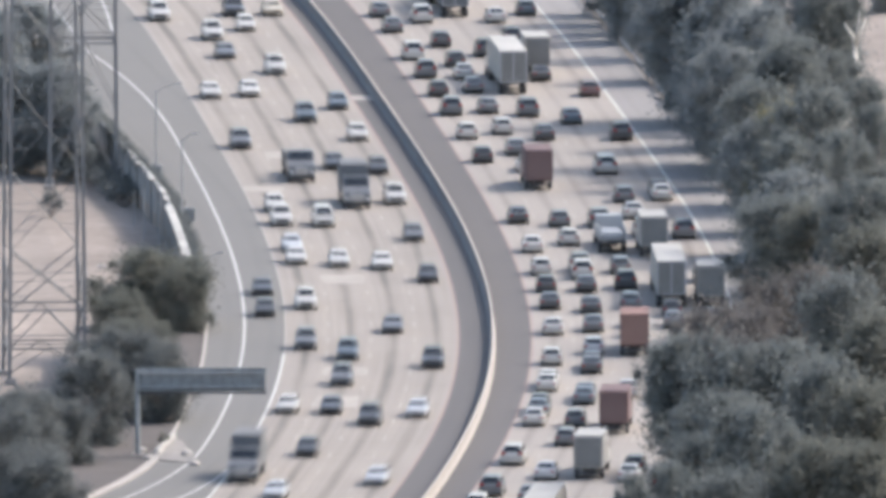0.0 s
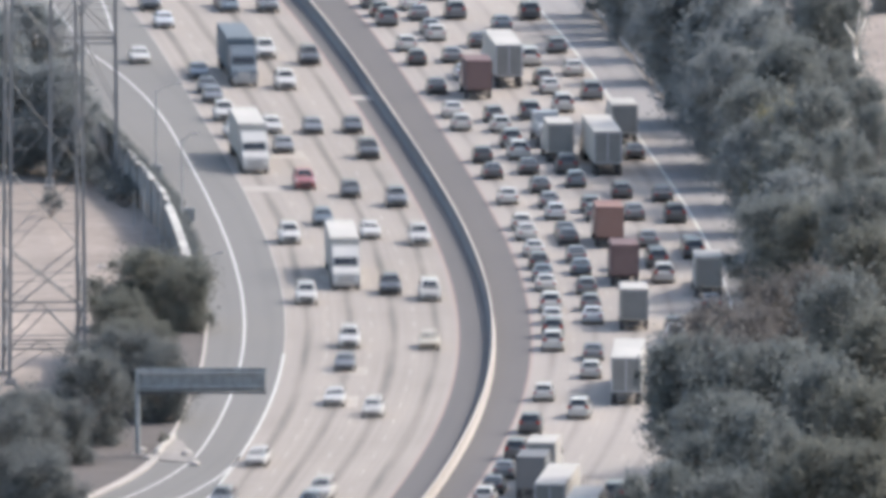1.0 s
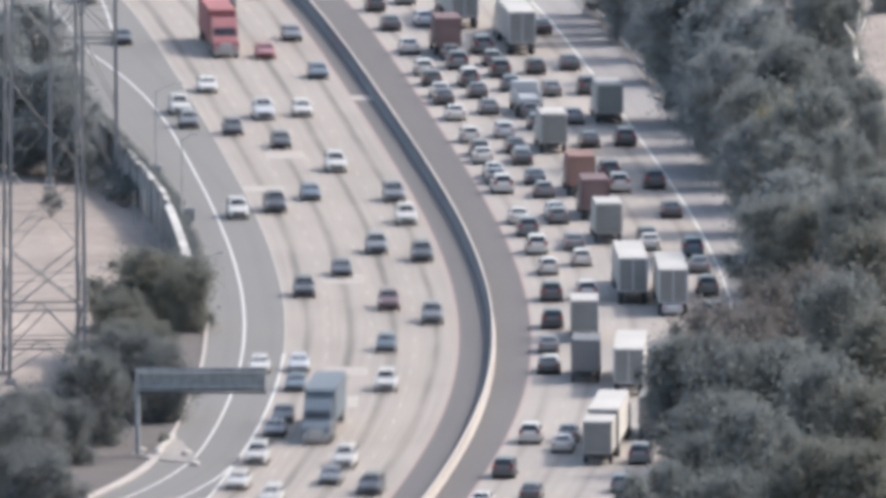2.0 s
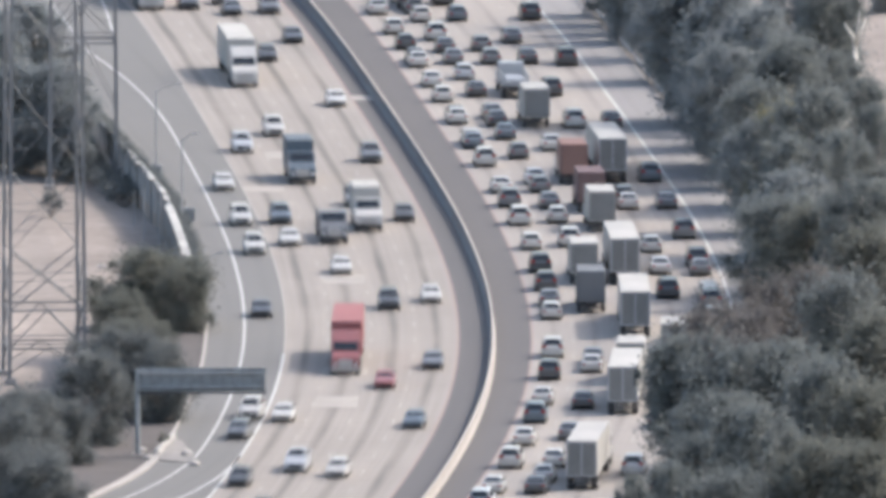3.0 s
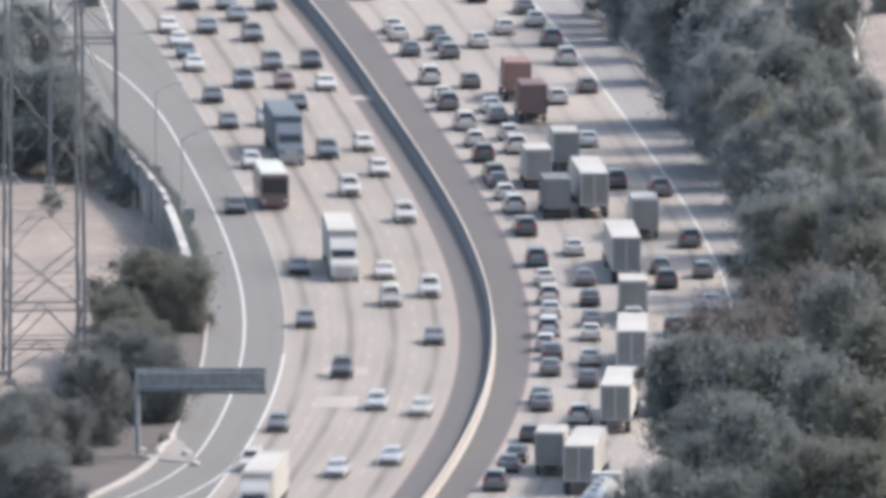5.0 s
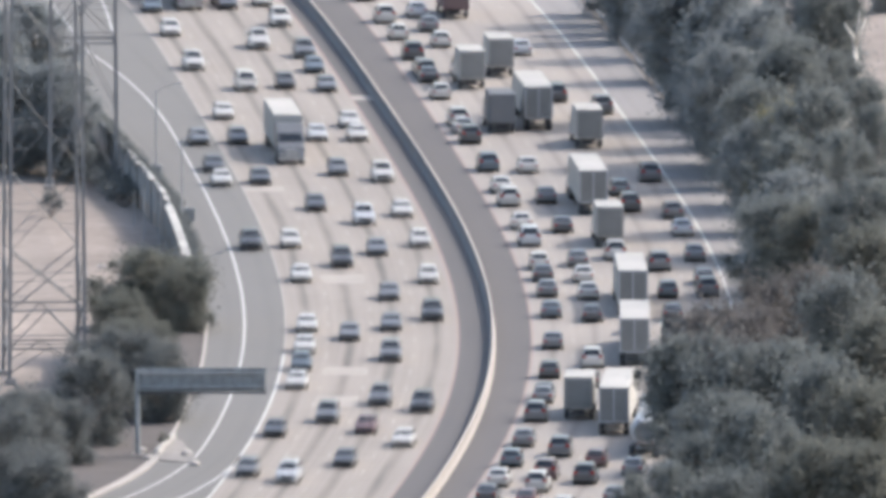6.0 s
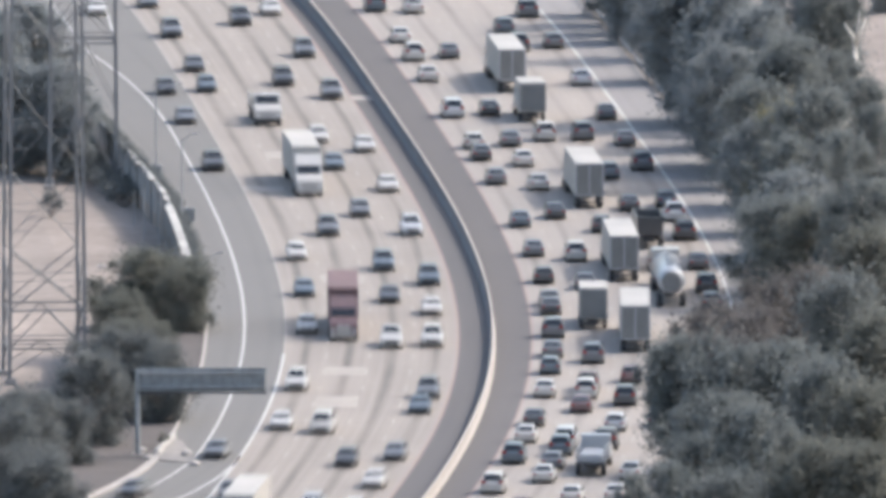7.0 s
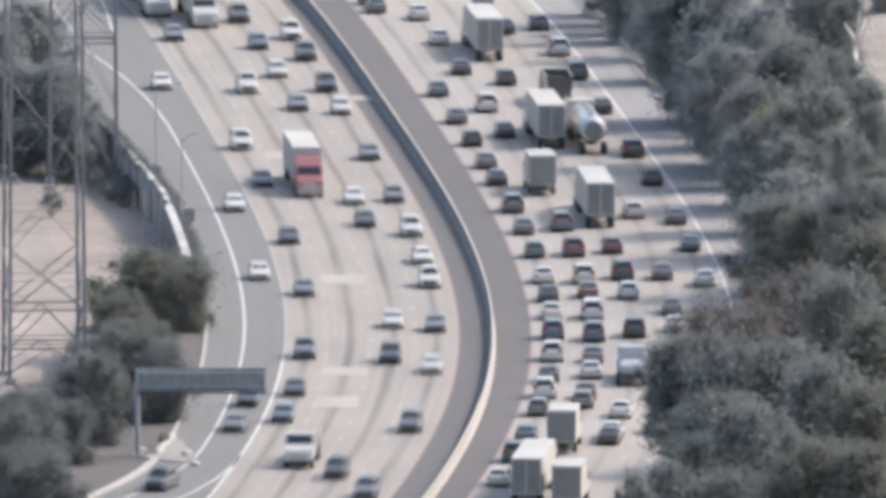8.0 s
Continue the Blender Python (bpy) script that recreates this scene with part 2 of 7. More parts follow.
def build_ground():
    bm = bmesh.new()
    offsets = ["far", -900, -300, -140, -90, -70, -58, -50, -46, -42, -39, -36, -33, -31, -29, "edge_out", "edge_in", -10, 0, 10, 24, 25.5, 30, 33, 40, 50, 62, 80, 120, 300, 900, 3000]
    rows = []
    ys = [-4500, *STATIONS, 3200, 4800]
    for y in ys:
        row = []
        for o in offsets:
            e = left_edge(y)
            oo = {"far": -3000, "edge_out": e - 1.12, "edge_in": e - 1.08}.get(o, o)
            if isinstance(o, (int, float)) and -60 < o < -20:
                oo = min(o, e - 1.15 - (-29 - o) * 0.4) if o <= -29 else o
            z = ground_z(y, oo)
            if abs(y) < 260 and -140 < oo < e - 1 or (abs(y) < 260 and 28 < oo < 120):
                z += 0.35 * noise.noise(Vector((oo * 0.13, y * 0.03, 2.0)))
            row.append(bm.verts.new(on_road(y, oo, z)))
        rows.append(row)
    for a, b in zip(rows, rows[1:]):
        for i in range(len(offsets) - 1):
            bm.faces.new((a[i], a[i + 1], b[i + 1], b[i]))
    return tagged(part("ground", bm, DIRT, smooth=False), "bare pale dirt beside the freeway", "ground", kind="structure")


build_ground()

# ---- pavement ----
strip("road_left", CONCRETE, -17.9, -3.05, label="worn concrete lanes with dark oil streaks", category="road")
strip("road_right", CONCRETE_FAR, 3.4, 20.95, label="pale concrete lanes full of queued traffic", category="road")
strip("road_aux", ASPHALT, left_edge, -17.9, label="grey asphalt auxiliary lane and shoulder", category="road")
strip("median_left", ASPHALT_MEDIAN, -2.95, 0.0, label="dark asphalt inner shoulder beside the barrier", category="road")
strip("median_right", ASPHALT_MEDIAN, 0.0, 3.3, label="dark asphalt inner shoulder beside the barrier", category="road")
strip("trim_left", CURB_RED, -3.10, -2.90, 0.004, label="rust-coloured edge line of the lanes", category="edge line")
strip("trim_right", CURB_RED, 3.24, 3.44, 0.004, label="rust-coloured edge line of the lanes", category="edge line")
strip("road_shoulder", SHOULDER, 20.95, 25.6, label="concrete outer shoulder striped by tree shadows", category="road")

# ---- painted lines ----
FINE = list(range(-240, 260, 4))
strip("edge_line_right", PAINT, 20.83, 21.07, 0.006, 0.004, [y for y in FINE], "white edge line of the outer lane", "road marking")


def line(name, offset, width, y0, y1, label, material=None):
    f = offset if callable(offset) else (lambda y: offset)
    ys = [y0 + (y1 - y0) * i / 60 for i in range(61)]
    return strip(name, material or PAINT, lambda y: f(y) - width / 2, lambda y: f(y) + width / 2, 0.008, 0.006, ys, label, "road marking")


line("edge_line_left", lambda y: -21.45 + exit_ramp(y) + entry_ramp(y), 0.2, -240, 250, "solid white edge line of the auxiliary lane")
line("gore_line_inner", -17.9, 0.22, -240, -82, "solid white line before the exit")
line("gore_line_outer", lambda y: -17.95 + exit_ramp(y + 8) * 1.2, 0.22, -240, -158, "solid white line of the exit gore")
line("ramp_line", lambda y: -29.4 + 0.043 * y, 0.2, 185, 245, "white line of the merging ramp")


def dashes(name, offset, label):
    bm = bmesh.new()
    for i in range(-20, 21):
        y = i * 12.2
        a = [on_road(y, offset - 0.05, 0.007), on_road(y, offset + 0.05, 0.007), on_road(y + 3.4, offset + 0.05, 0.007), on_road(y + 3.4, offset - 0.05, 0.007)]
        vs = [bm.verts.new(p) for p in a]
        lo = [bm.verts.new(p - Vector((0, 0, 0.005))) for p in a]
        bm.faces.new(vs)
        for k in range(4):
            bm.faces.new((lo[k], lo[(k + 1) % 4], vs[(k + 1) % 4], vs[k]))
    return tagged(part(name, bm, PATCH), label, "road marking", kind="structure")


for o in (-14.2, -10.5, -6.8, 6.9, 10.4, 13.9, 17.4):
    dashes("lane_dashes", o, "dashed white line between two lanes")
line("lane_line_aux", -17.9, 0.1, -82, 240, "pale seam between concrete and asphalt", PATCH)


def slab(y0, y1, o0, o1):
    """A patch of newer, paler concrete."""
    bm = bmesh.new()
    ys = [y0 + (y1 - y0) * i / 3 for i in range(4)]
    rows = [[bm.verts.new(on_road(y, o, z)) for o, z in ((o0, 0.005), (o1, 0.005), (o1, -0.1), (o0, -0.1))] for y in ys]
    for a, b in zip(rows, rows[1:]):
        for i in range(4):
            bm.faces.new((a[i], a[(i + 1) % 4], b[(i + 1) % 4], b[i]))
    bm.faces.new(rows[0][::-1])
    bm.faces.new(rows[-1])
    return tagged(part("concrete_patch", bm, SLAB), "newer pale concrete slab set in the lane", "road patch", kind="structure")


for y0, y1, o0, o1 in ((-27, -20, -14.15, -10.55), (76, 82, -14.15, -10.55), (48, 53, -17.8, -14.3), (-122, -114, -14.15, -10.55), (-98, -92, -14.15, -10.55), (126, 130, -3.0, -0.6)):
    slab(y0, y1, o0, o1)

# ---- median barrier ----
FULL = [-2500, -800, -300, *range(-240, 260, 5), 300, 800, 2500]
profile_strip("median_barrier_near", BARRIER, ((0.0, 0.0), (0.0, 0.98), (0.08, 0.98), (0.11, 0.36), (0.22, 0.18), (0.26, 0.0)), FULL, "tan concrete face of the median barrier", "barrier")
# Left half, in the darker grey that paints its shade.
profile_strip("median_barrier_shaded", BARRIER_SHADE, ((-0.36, 0.0), (-0.3, 0.18), (-0.15, 0.36), (-0.11, 0.98), (-0.004, 0.98), (-0.004, 0.0)), FULL, "concrete face of the median barrier with its shade painted in", "barrier")
profile_strip("median_barrier_cap", BARRIER_CAP, ((-0.04, 0.985), (-0.04, 1.05), (0.1, 1.05), (0.1, 0.985)), FULL, "pale concrete cap of the median barrier", "barrier")

# ---- verge and kerb beside the exit ----
VERGE_Y = list(range(-240, -56, 6))
strip("verge", VERGE, lambda y: left_edge(y) - 11.5, lambda y: left_edge(y) - 0.32, -0.03, 0.4, VERGE_Y, "grey-brown packed verge beside the exit ramp", "verge")
strip("kerb_left", BARRIER, lambda y: left_edge(y) - 0.3, lambda y: left_edge(y) - 0.02 + 0.03 * max(0.0, min(20.0, -150 - y)), 0.12, 0.5, VERGE_Y, "pale concrete kerb along the ramp", "kerb")


# ---- retaining wall and fence along the left carriageway ----
def build_wall():
    ys = [*range(-44, 250, 7)]
    bm = bmesh.new()
    rows = []
    for y in ys:
        e = left_edge(y)
        rows.append([bm.verts.new(on_road(y, e + o, z)) for o, z in ((-1.1, -3.4), (-1.1, 0.95), (-0.82, 0.95), (-0.82, -0.4))])
    for a, b in zip(rows, rows[1:]):
        for i in range(4):
            bm.faces.new((a[i], a[(i + 1) % 4], b[(i + 1) % 4], b[i]))
    bm.faces.new(rows[0][::-1])
    bm.faces.new(rows[-1])
    wall = tagged(part("wall_left", bm, WALL), "grey concrete retaining wall below the carriageway", "retaining wall", kind="structure")
    rib = None
    for y in range(-40, 246, 7):
        if rib is None:
            rb = bmesh.new()
            box(rb, -0.16, 0.0, -0.2, 0.2, -3.2, 1.0, 0.03)
            rib = part("pilaster", rb, WALL, wall)
            rib.matrix_basis = Matrix.Translation(on_road(y, left_edge(y) - 1.1)) @ pose(0, 0, 0, 0, 0, heading(y))
        else:
            share("pilaster", rib, wall, Matrix.Translation(on_road(y, left_edge(y) - 1.1)) @ pose(0, 0, 0, 0, 0, heading(y)))
    rng = random.Random(5)
    y = 32.0
    pieces = [(-14.0, 28.0, -1.55)]
    while y < 70:
        length = rng.uniform(1.5, 5.0)
        pieces.append((y, y + length, -1.05 - rng.uniform(0.05, 0.35)))
        y += length + rng.uniform(0.5, 2.5)
    for y0, y1, out in pieces:
        cap = bmesh.new()
        rows = []
        count = max(2, int((y1 - y0) / 3) + 1)
        for k in range(count):
            y = y0 + (y1 - y0) * k / (count - 1)
            e = left_edge(y)
            rows.append([cap.verts.new(on_road(y, e + o, z)) for o, z in ((out, 0.955), (out, 1.07), (-0.8, 1.07), (-0.8, 0.955))])
        for a, b in zip(rows, rows[1:]):
            for i in range(4):
                cap.faces.new((a[i], a[(i + 1) % 4], b[(i + 1) % 4], b[i]))
        cap.faces.new(rows[0][::-1])
        cap.faces.new(rows[-1])
        part("coping", cap, COPING, wall, "weathered white ledge slab")


build_wall()


# ---- steel lattice towers ----
def lattice_tower(base, width, height, levels, label, turn=0.0, heavy=(0, 1), arms=()):
    t = root("lattice_tower", label, "power tower")
    t.matrix_world = Matrix.Translation(base) @ pose(0, 0, 0, 0, 0, turn)
    h = width / 2
    corner = [(-h, -h), (h, -h), (h, h), (-h, h)]
    taper = lambda z: 1 - 0.10 * z / height
    at = lambda i, z: Vector((corner[i % 4][0] * taper(z), corner[i % 4][1] * taper(z), z))
    for i in range(4):
        bm = bmesh.new()
        a, b = at(i, 0), at(i, height)
        rod(bm, a, b, 0.2, 0.15, 4)
        part("leg", bm, STEEL, t)
        bm = bmesh.new()
        box(bm, a.x - 0.5, a.x + 0.5, a.y - 0.5, a.y + 0.5, -0.6, 0.5, 0.05)
        part("footing", bm, BARRIER, t, "concrete footing")
    for k, z in enumerate(levels):
        for i in range(4):
            low, high = (levels[k - 1] if k else 0.9), z
            if k in heavy:
                bm = bmesh.new()
                rod(bm, at(i, z), at(i + 1, z), 0.09, 0.09, 4)
                if k == heavy[0]:
                    rod(bm, at(i, z + 0.4), at(i + 1, z + 0.4), 0.06, 0.06, 4)
                part("strut", bm, STEEL, t)
            ends = [(at(i, low), at(i + 1, high)), (at(i + 1, low), at(i, high))]
            if k < 2:
                peak = (at(i, high) + at(i + 1, high)) / 2
                ends = [(at(i, low), peak), (at(i + 1, low), peak)]
            for a, b in ends:
                bm = bmesh.new()
                rod(bm, a, b, 0.06 if k < 3 else 0.035, 0.06 if k < 3 else 0.035, 4)
                part("brace", bm, STEEL, t)
            if k > 1:
                bm = bmesh.new()
                mid = (low + high) / 2
                rod(bm, at(i, mid), at(i + 1, mid), 0.03, 0.03, 4)
                rod(bm, at(i, low + (high - low) * 0.25), at(i, low).lerp(at(i + 1, high), 0.25), 0.03, 0.03, 4)
                rod(bm, at(i + 1, low + (high - low) * 0.75), at(i, low).lerp(at(i + 1, high), 0.75), 0.03, 0.03, 4)
                part("thin_strut", bm, STEEL, t)
    for z, reach in arms:
        for s in (-1, 1):
            bm = bmesh.new()
            rod(bm, (s * h * taper(z), -h * taper(z), z), (s * (h + reach), 0, z + 0.3), 0.12, 0.08, 4)
            rod(bm, (s * h * taper(z), h * taper(z), z), (s * (h + reach), 0, z + 0.3), 0.12, 0.08, 4)
            rod(bm, (s * h * taper(z), 0, z + 1.6), (s * (h + reach), 0, z + 0.3), 0.1, 0.08, 4)
            part("crossarm", bm, STEEL, t)
    return t


lattice_tower((-34.3, -75.1, -3.0), 6.5, 46.0, (3.05, 6.35, 11.4, 18.4, 26.0, 34.0, 40.0), "grey steel lattice power tower standing on pale dirt", 6.0)
lattice_tower((-32.8, 79.3, -3.0), 6.1, 42.0, (7.4, 13.4, 19.5, 26.0, 33.0, 39.0), "dark steel lattice power tower beside the retaining wall", 0.0, (1, 3))


# ---- overhead sign seen from behind ----
def overhead_sign(base, turn):
    t = root("overhead_sign", "dark ribbed back of an overhead road sign on a cantilever post", "road sign")
    t.matrix_world = Matrix.Translation(base) @ pose(0, 0, 0, 0, 0, turn)
    bm = bmesh.new()
    rod(bm, (0, 0, -0.2), (0, 0, 7.2), 0.24, 0.18, 12)
    part("post", bm, SIGN_BACK, t)
    bm = bmesh.new()
    box(bm, -0.5, 0.5, -0.5, 0.5, -0.25, 0.15, 0.04)
    part("base_plate", bm, BARRIER, t, "concrete base")
    bm = bmesh.new()
    box(bm, 0.05, 10.65, 0.12, 0.22, 5.35, 7.3, 0.02)
    panel = part("panel", bm, SIGN_BACK, t)
    for z in (5.75, 6.9):
        bm = bmesh.new()
        rod(bm, (0, -0.16, z), (10.6, -0.16, z), 0.09, 0.09, 6)
        part("beam", bm, SIGN_BACK, t)
    rib = None
    for i in range(13):
        m = pose(0.3 + i * 0.84, 0, 0)
        if rib is None:
            bm = bmesh.new()
            box(bm, -0.05, 0.05, -0.06, 0.12, 5.3, 7.35)
            rib = part("rib", bm, POLE, panel)
            rib.matrix_basis = m
        else:
            share("rib", rib, panel, m)
    bm = bmesh.new()
    box(bm, 0.0, 10.7, -0.3, 0.14, 5.18, 5.3, 0.02)
    part("walkway", bm, CHASSIS, t)
    return t


def street_lamp(base, height, arm, turn):
    t = root("street_lamp", "grey steel street lamp with a curved arm beside the shoulder", "street lamp", "street lamps along the left shoulder")
    t.matrix_world = Matrix.Translation(base) @ pose(0, 0, 0, 0, 0, turn)
    bm = bmesh.new()
    rod(bm, (0, 0, -0.3), (0, 0, height), 0.10, 0.06, 8)
    part("pole", bm, POLE_PALE, t)
    bm = bmesh.new()
    box(bm, -0.3, 0.3, -0.3, 0.3, -0.4, 0.25, 0.03)
    part("base", bm, BARRIER, t)
    bm = bmesh.new()
    pts = [(arm * u, 0, height - 0.3 + 0.9 * math.sin(u * 1.5)) for u in (0, 0.2, 0.45, 0.7, 1.0)]
    tube(bm, pts, [0.05, 0.04, 0.04, 0.035, 0.03], 6)
    arm_part = part("arm", bm, POLE_PALE, t)
    bm = bmesh.new()
    x, z = arm, pts[-1][2]
    box(bm, x - 0.1, x + 0.5, -0.13, 0.13, z - 0.07, z + 0.06, 0.04)
    part("lamp_head", bm, POLE_PALE, arm_part)
    return t


overhead_sign((-25.4, -156.4, 0.0), 0.0)
street_lamp((-26.0, 60.7, 0.4), 7.4, 1.9, 0.0)
street_lamp((-23.3, 20.7, 0.4), 7.1, 1.0, 0.0)
street_lamp((-20.5, -54.5, 0.4), 4.7, 1.0, 0.0)


# ---- trees ----
def crown_mesh(name, rng, clumps, leaves, size, material, droop=0.0):
    """Many small leaf blades in soft clumps: clumps are (centre, radii). Leaves hang a little below their twig."""
    dice = np.random.RandomState(rng.randrange(1 << 30))
    unit = lambda v: v / np.maximum(1e-6, np.linalg.norm(v, axis=1))[:, None]
    verts = []
    for centre, radii in clumps:
        n = max(12, int(leaves * (radii[0] * radii[1] * radii[2]) ** 0.6))
        r = np.minimum(1.35, np.abs(dice.normal(0.0, 0.58, n)) + 0.12)
        c = np.array(tuple(centre)) + unit(dice.normal(size=(n, 3))) * np.array(tuple(radii)) * r[:, None]
        c[:, 2] -= droop * radii[2] * r * dice.random_sample(n)
        a = unit(dice.normal(size=(n, 3)) * (1.0, 1.0, 0.8) - (0.0, 0.0, 0.3))
        b = unit(np.cross(a, dice.normal(size=(n, 3))))
        k = (size * dice.uniform(0.6, 1.5, n))[:, None]
        verts.append(np.stack([c - a * k, c + b * k * 0.45 + a * k * 0.1, c + a * k, c - b * k * 0.45 + a * k * 0.1], axis=1).reshape(-1, 3))
    verts = np.concatenate(verts)
    first = np.arange(0, len(verts), 4)[:, None]
    faces = np.concatenate([first + (0, 1, 2), first + (0, 2, 3)], axis=1).reshape(-1, 3)
    me = bpy.data.meshes.new(name)
    me.from_pydata(verts.tolist(), [], faces.tolist())
    me.materials.append(material)
    return me


def tree(name, label, rng, height, spread, leaf, bark, leaves=70, size=0.3, low=0.25, lean=0.0, count=26, stretch=0.75):
    """A tapered, forked trunk with limbs that end in leaf clumps."""
    t = root(name, label, "tree")
    trunk = bmesh.new()
    top = Vector((lean * height, 0, height * 0.82))
    sway = [Vector((rng.uniform(-0.4, 0.4), rng.uniform(-0.4, 0.4), 0)) for _ in range(5)]
    line_pts = [top * u + sway[i] * u * (1 - u) * 4 for i, u in enumerate((0, 0.25, 0.5, 0.75, 1.0))]
    line_pts[0] = Vector((0, 0, -0.5))
    r = 0.016 * height + 0.08
    tube(trunk, line_pts, [r * 1.35, r, r * 0.75, r * 0.5, r * 0.18], 8)
    clumps = []
    for i in range(count):
        u = low + (1 - low) * (i + rng.random()) / count
        k = min(3.99, u * 4)
        start = line_pts[int(k)].lerp(line_pts[int(k) + 1], k - int(k))
        a = i * 2.4 + rng.uniform(-0.5, 0.5)
        v = (u - low) / (1 - low)
        w = math.sqrt(max(0.08, 1 - ((v - 0.5) / 0.6) ** 2))
        reach = spread * w * rng.uniform(0.3, 1.0)
        end = Vector((start.x + reach * math.cos(a), start.y + reach * math.sin(a), start.z + reach * rng.uniform(0.1, 0.7)))
        mid = start.lerp(end, 0.5) + Vector((0, 0, -0.12 * reach))
        rr = r * (1 - u) * 0.5 + 0.04
        tube(trunk, [start, mid, end], [rr, rr * 0.7, rr * 0.3], 5)
        q = rng.uniform(0.6, 1.3) * (0.18 * spread + 0.42)
        clumps.append((end, (q, q, q * stretch)))
        if rng.random() < 0.6:
            m2 = mid.lerp(end, 0.4)
            clumps.append(((m2.x, m2.y, m2.z + 0.3), (q * 0.75, q * 0.75, q * 0.6)))
    clumps.append(((top.x, top.y, top.z + 0.06 * height), (spread * 0.5, spread * 0.5, spread * 0.3)))
    part("trunk", trunk, bark, t, smooth=True)
    c = new("crown", crown_mesh("crown", rng, clumps, leaves, size, leaf, 0.7))
    c.parent = t
    return t


def shrub(name, label, rng, width, height, leaf, leaves=120, size=0.16):
    t = root(name, label, "shrub")
    bm = bmesh.new()
    clumps = []
    for i in range(9):
        a = i * 2.4
        d = width * 0.5 * math.sqrt((i + 0.5) / 9)
        end = Vector((d * math.cos(a), d * math.sin(a), height * rng.uniform(0.4, 0.85)))
        rod(bm, (0, 0, -0.2), end, 0.05, 0.02, 5)
        clumps.append((end, (width * 0.24, width * 0.24, height * 0.26)))
    part("stem", bm, BARK, t)
    c = new("crown", crown_mesh("crown", rng, clumps, leaves, size, leaf))
    c.parent = t
    return t


def grow(name, label, leaf, bark, low, places):
    """Trees of one kind: four grown shapes, then copies turned and sized by place (x, y, z, height, spread)."""
    shapes = []
    for i, (x, y, z, h, w) in enumerate(places):
        if len(shapes) < 4:
            rng = random.Random(len(name) * 31 + i * 7 + len(label))
            t = tree(name, label, rng, 14.0, 4.2, leaf, bark, 260, 0.14, low, rng.uniform(-0.06, 0.06), 64, 1.25) if h > 10.5 else tree(name, label, rng, 9.5, 4.4, leaf, bark, 280, 0.12, 0.08, 0.0, 60, 1.05)
            big = (4.2, 14.0) if h > 10.5 else (4.4, 9.5)
            shapes.append((t, big))
            t.scale = (w / big[0], w / big[0], h / big[1])
            t.location, t.rotation_euler = (x, y, z), (0, 0, i * 2.1)
        else:
            src, big = min(shapes, key=lambda q: (abs(q[1][1] - h) > 4, (i * 7 + len(shapes) * shapes.index(q)) % 4))
            t = copy_thing(src, Matrix())
            t.scale = (w / big[0], w / big[0], h / big[1])
            t.location, t.rotation_euler = (x, y, z), (0, 0, i * 2.1)
        tagged(t, label, "tree")


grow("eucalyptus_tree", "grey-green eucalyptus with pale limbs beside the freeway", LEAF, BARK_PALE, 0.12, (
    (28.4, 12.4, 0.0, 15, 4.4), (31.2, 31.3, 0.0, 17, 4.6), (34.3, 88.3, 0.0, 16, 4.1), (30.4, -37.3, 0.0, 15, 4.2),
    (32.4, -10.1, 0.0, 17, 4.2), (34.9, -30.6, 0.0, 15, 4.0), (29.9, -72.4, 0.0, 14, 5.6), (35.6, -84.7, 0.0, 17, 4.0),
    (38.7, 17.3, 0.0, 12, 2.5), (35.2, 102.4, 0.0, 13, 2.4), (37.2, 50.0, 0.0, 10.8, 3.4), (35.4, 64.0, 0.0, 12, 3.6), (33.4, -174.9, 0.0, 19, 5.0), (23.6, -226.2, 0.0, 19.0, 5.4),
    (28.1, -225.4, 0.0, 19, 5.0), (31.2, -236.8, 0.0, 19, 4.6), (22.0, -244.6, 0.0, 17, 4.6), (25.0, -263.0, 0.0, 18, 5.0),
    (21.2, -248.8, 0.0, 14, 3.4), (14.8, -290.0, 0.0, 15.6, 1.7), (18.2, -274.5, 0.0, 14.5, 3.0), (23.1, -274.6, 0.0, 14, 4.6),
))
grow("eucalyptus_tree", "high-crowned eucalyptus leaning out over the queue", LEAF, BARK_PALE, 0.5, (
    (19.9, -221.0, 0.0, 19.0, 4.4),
))
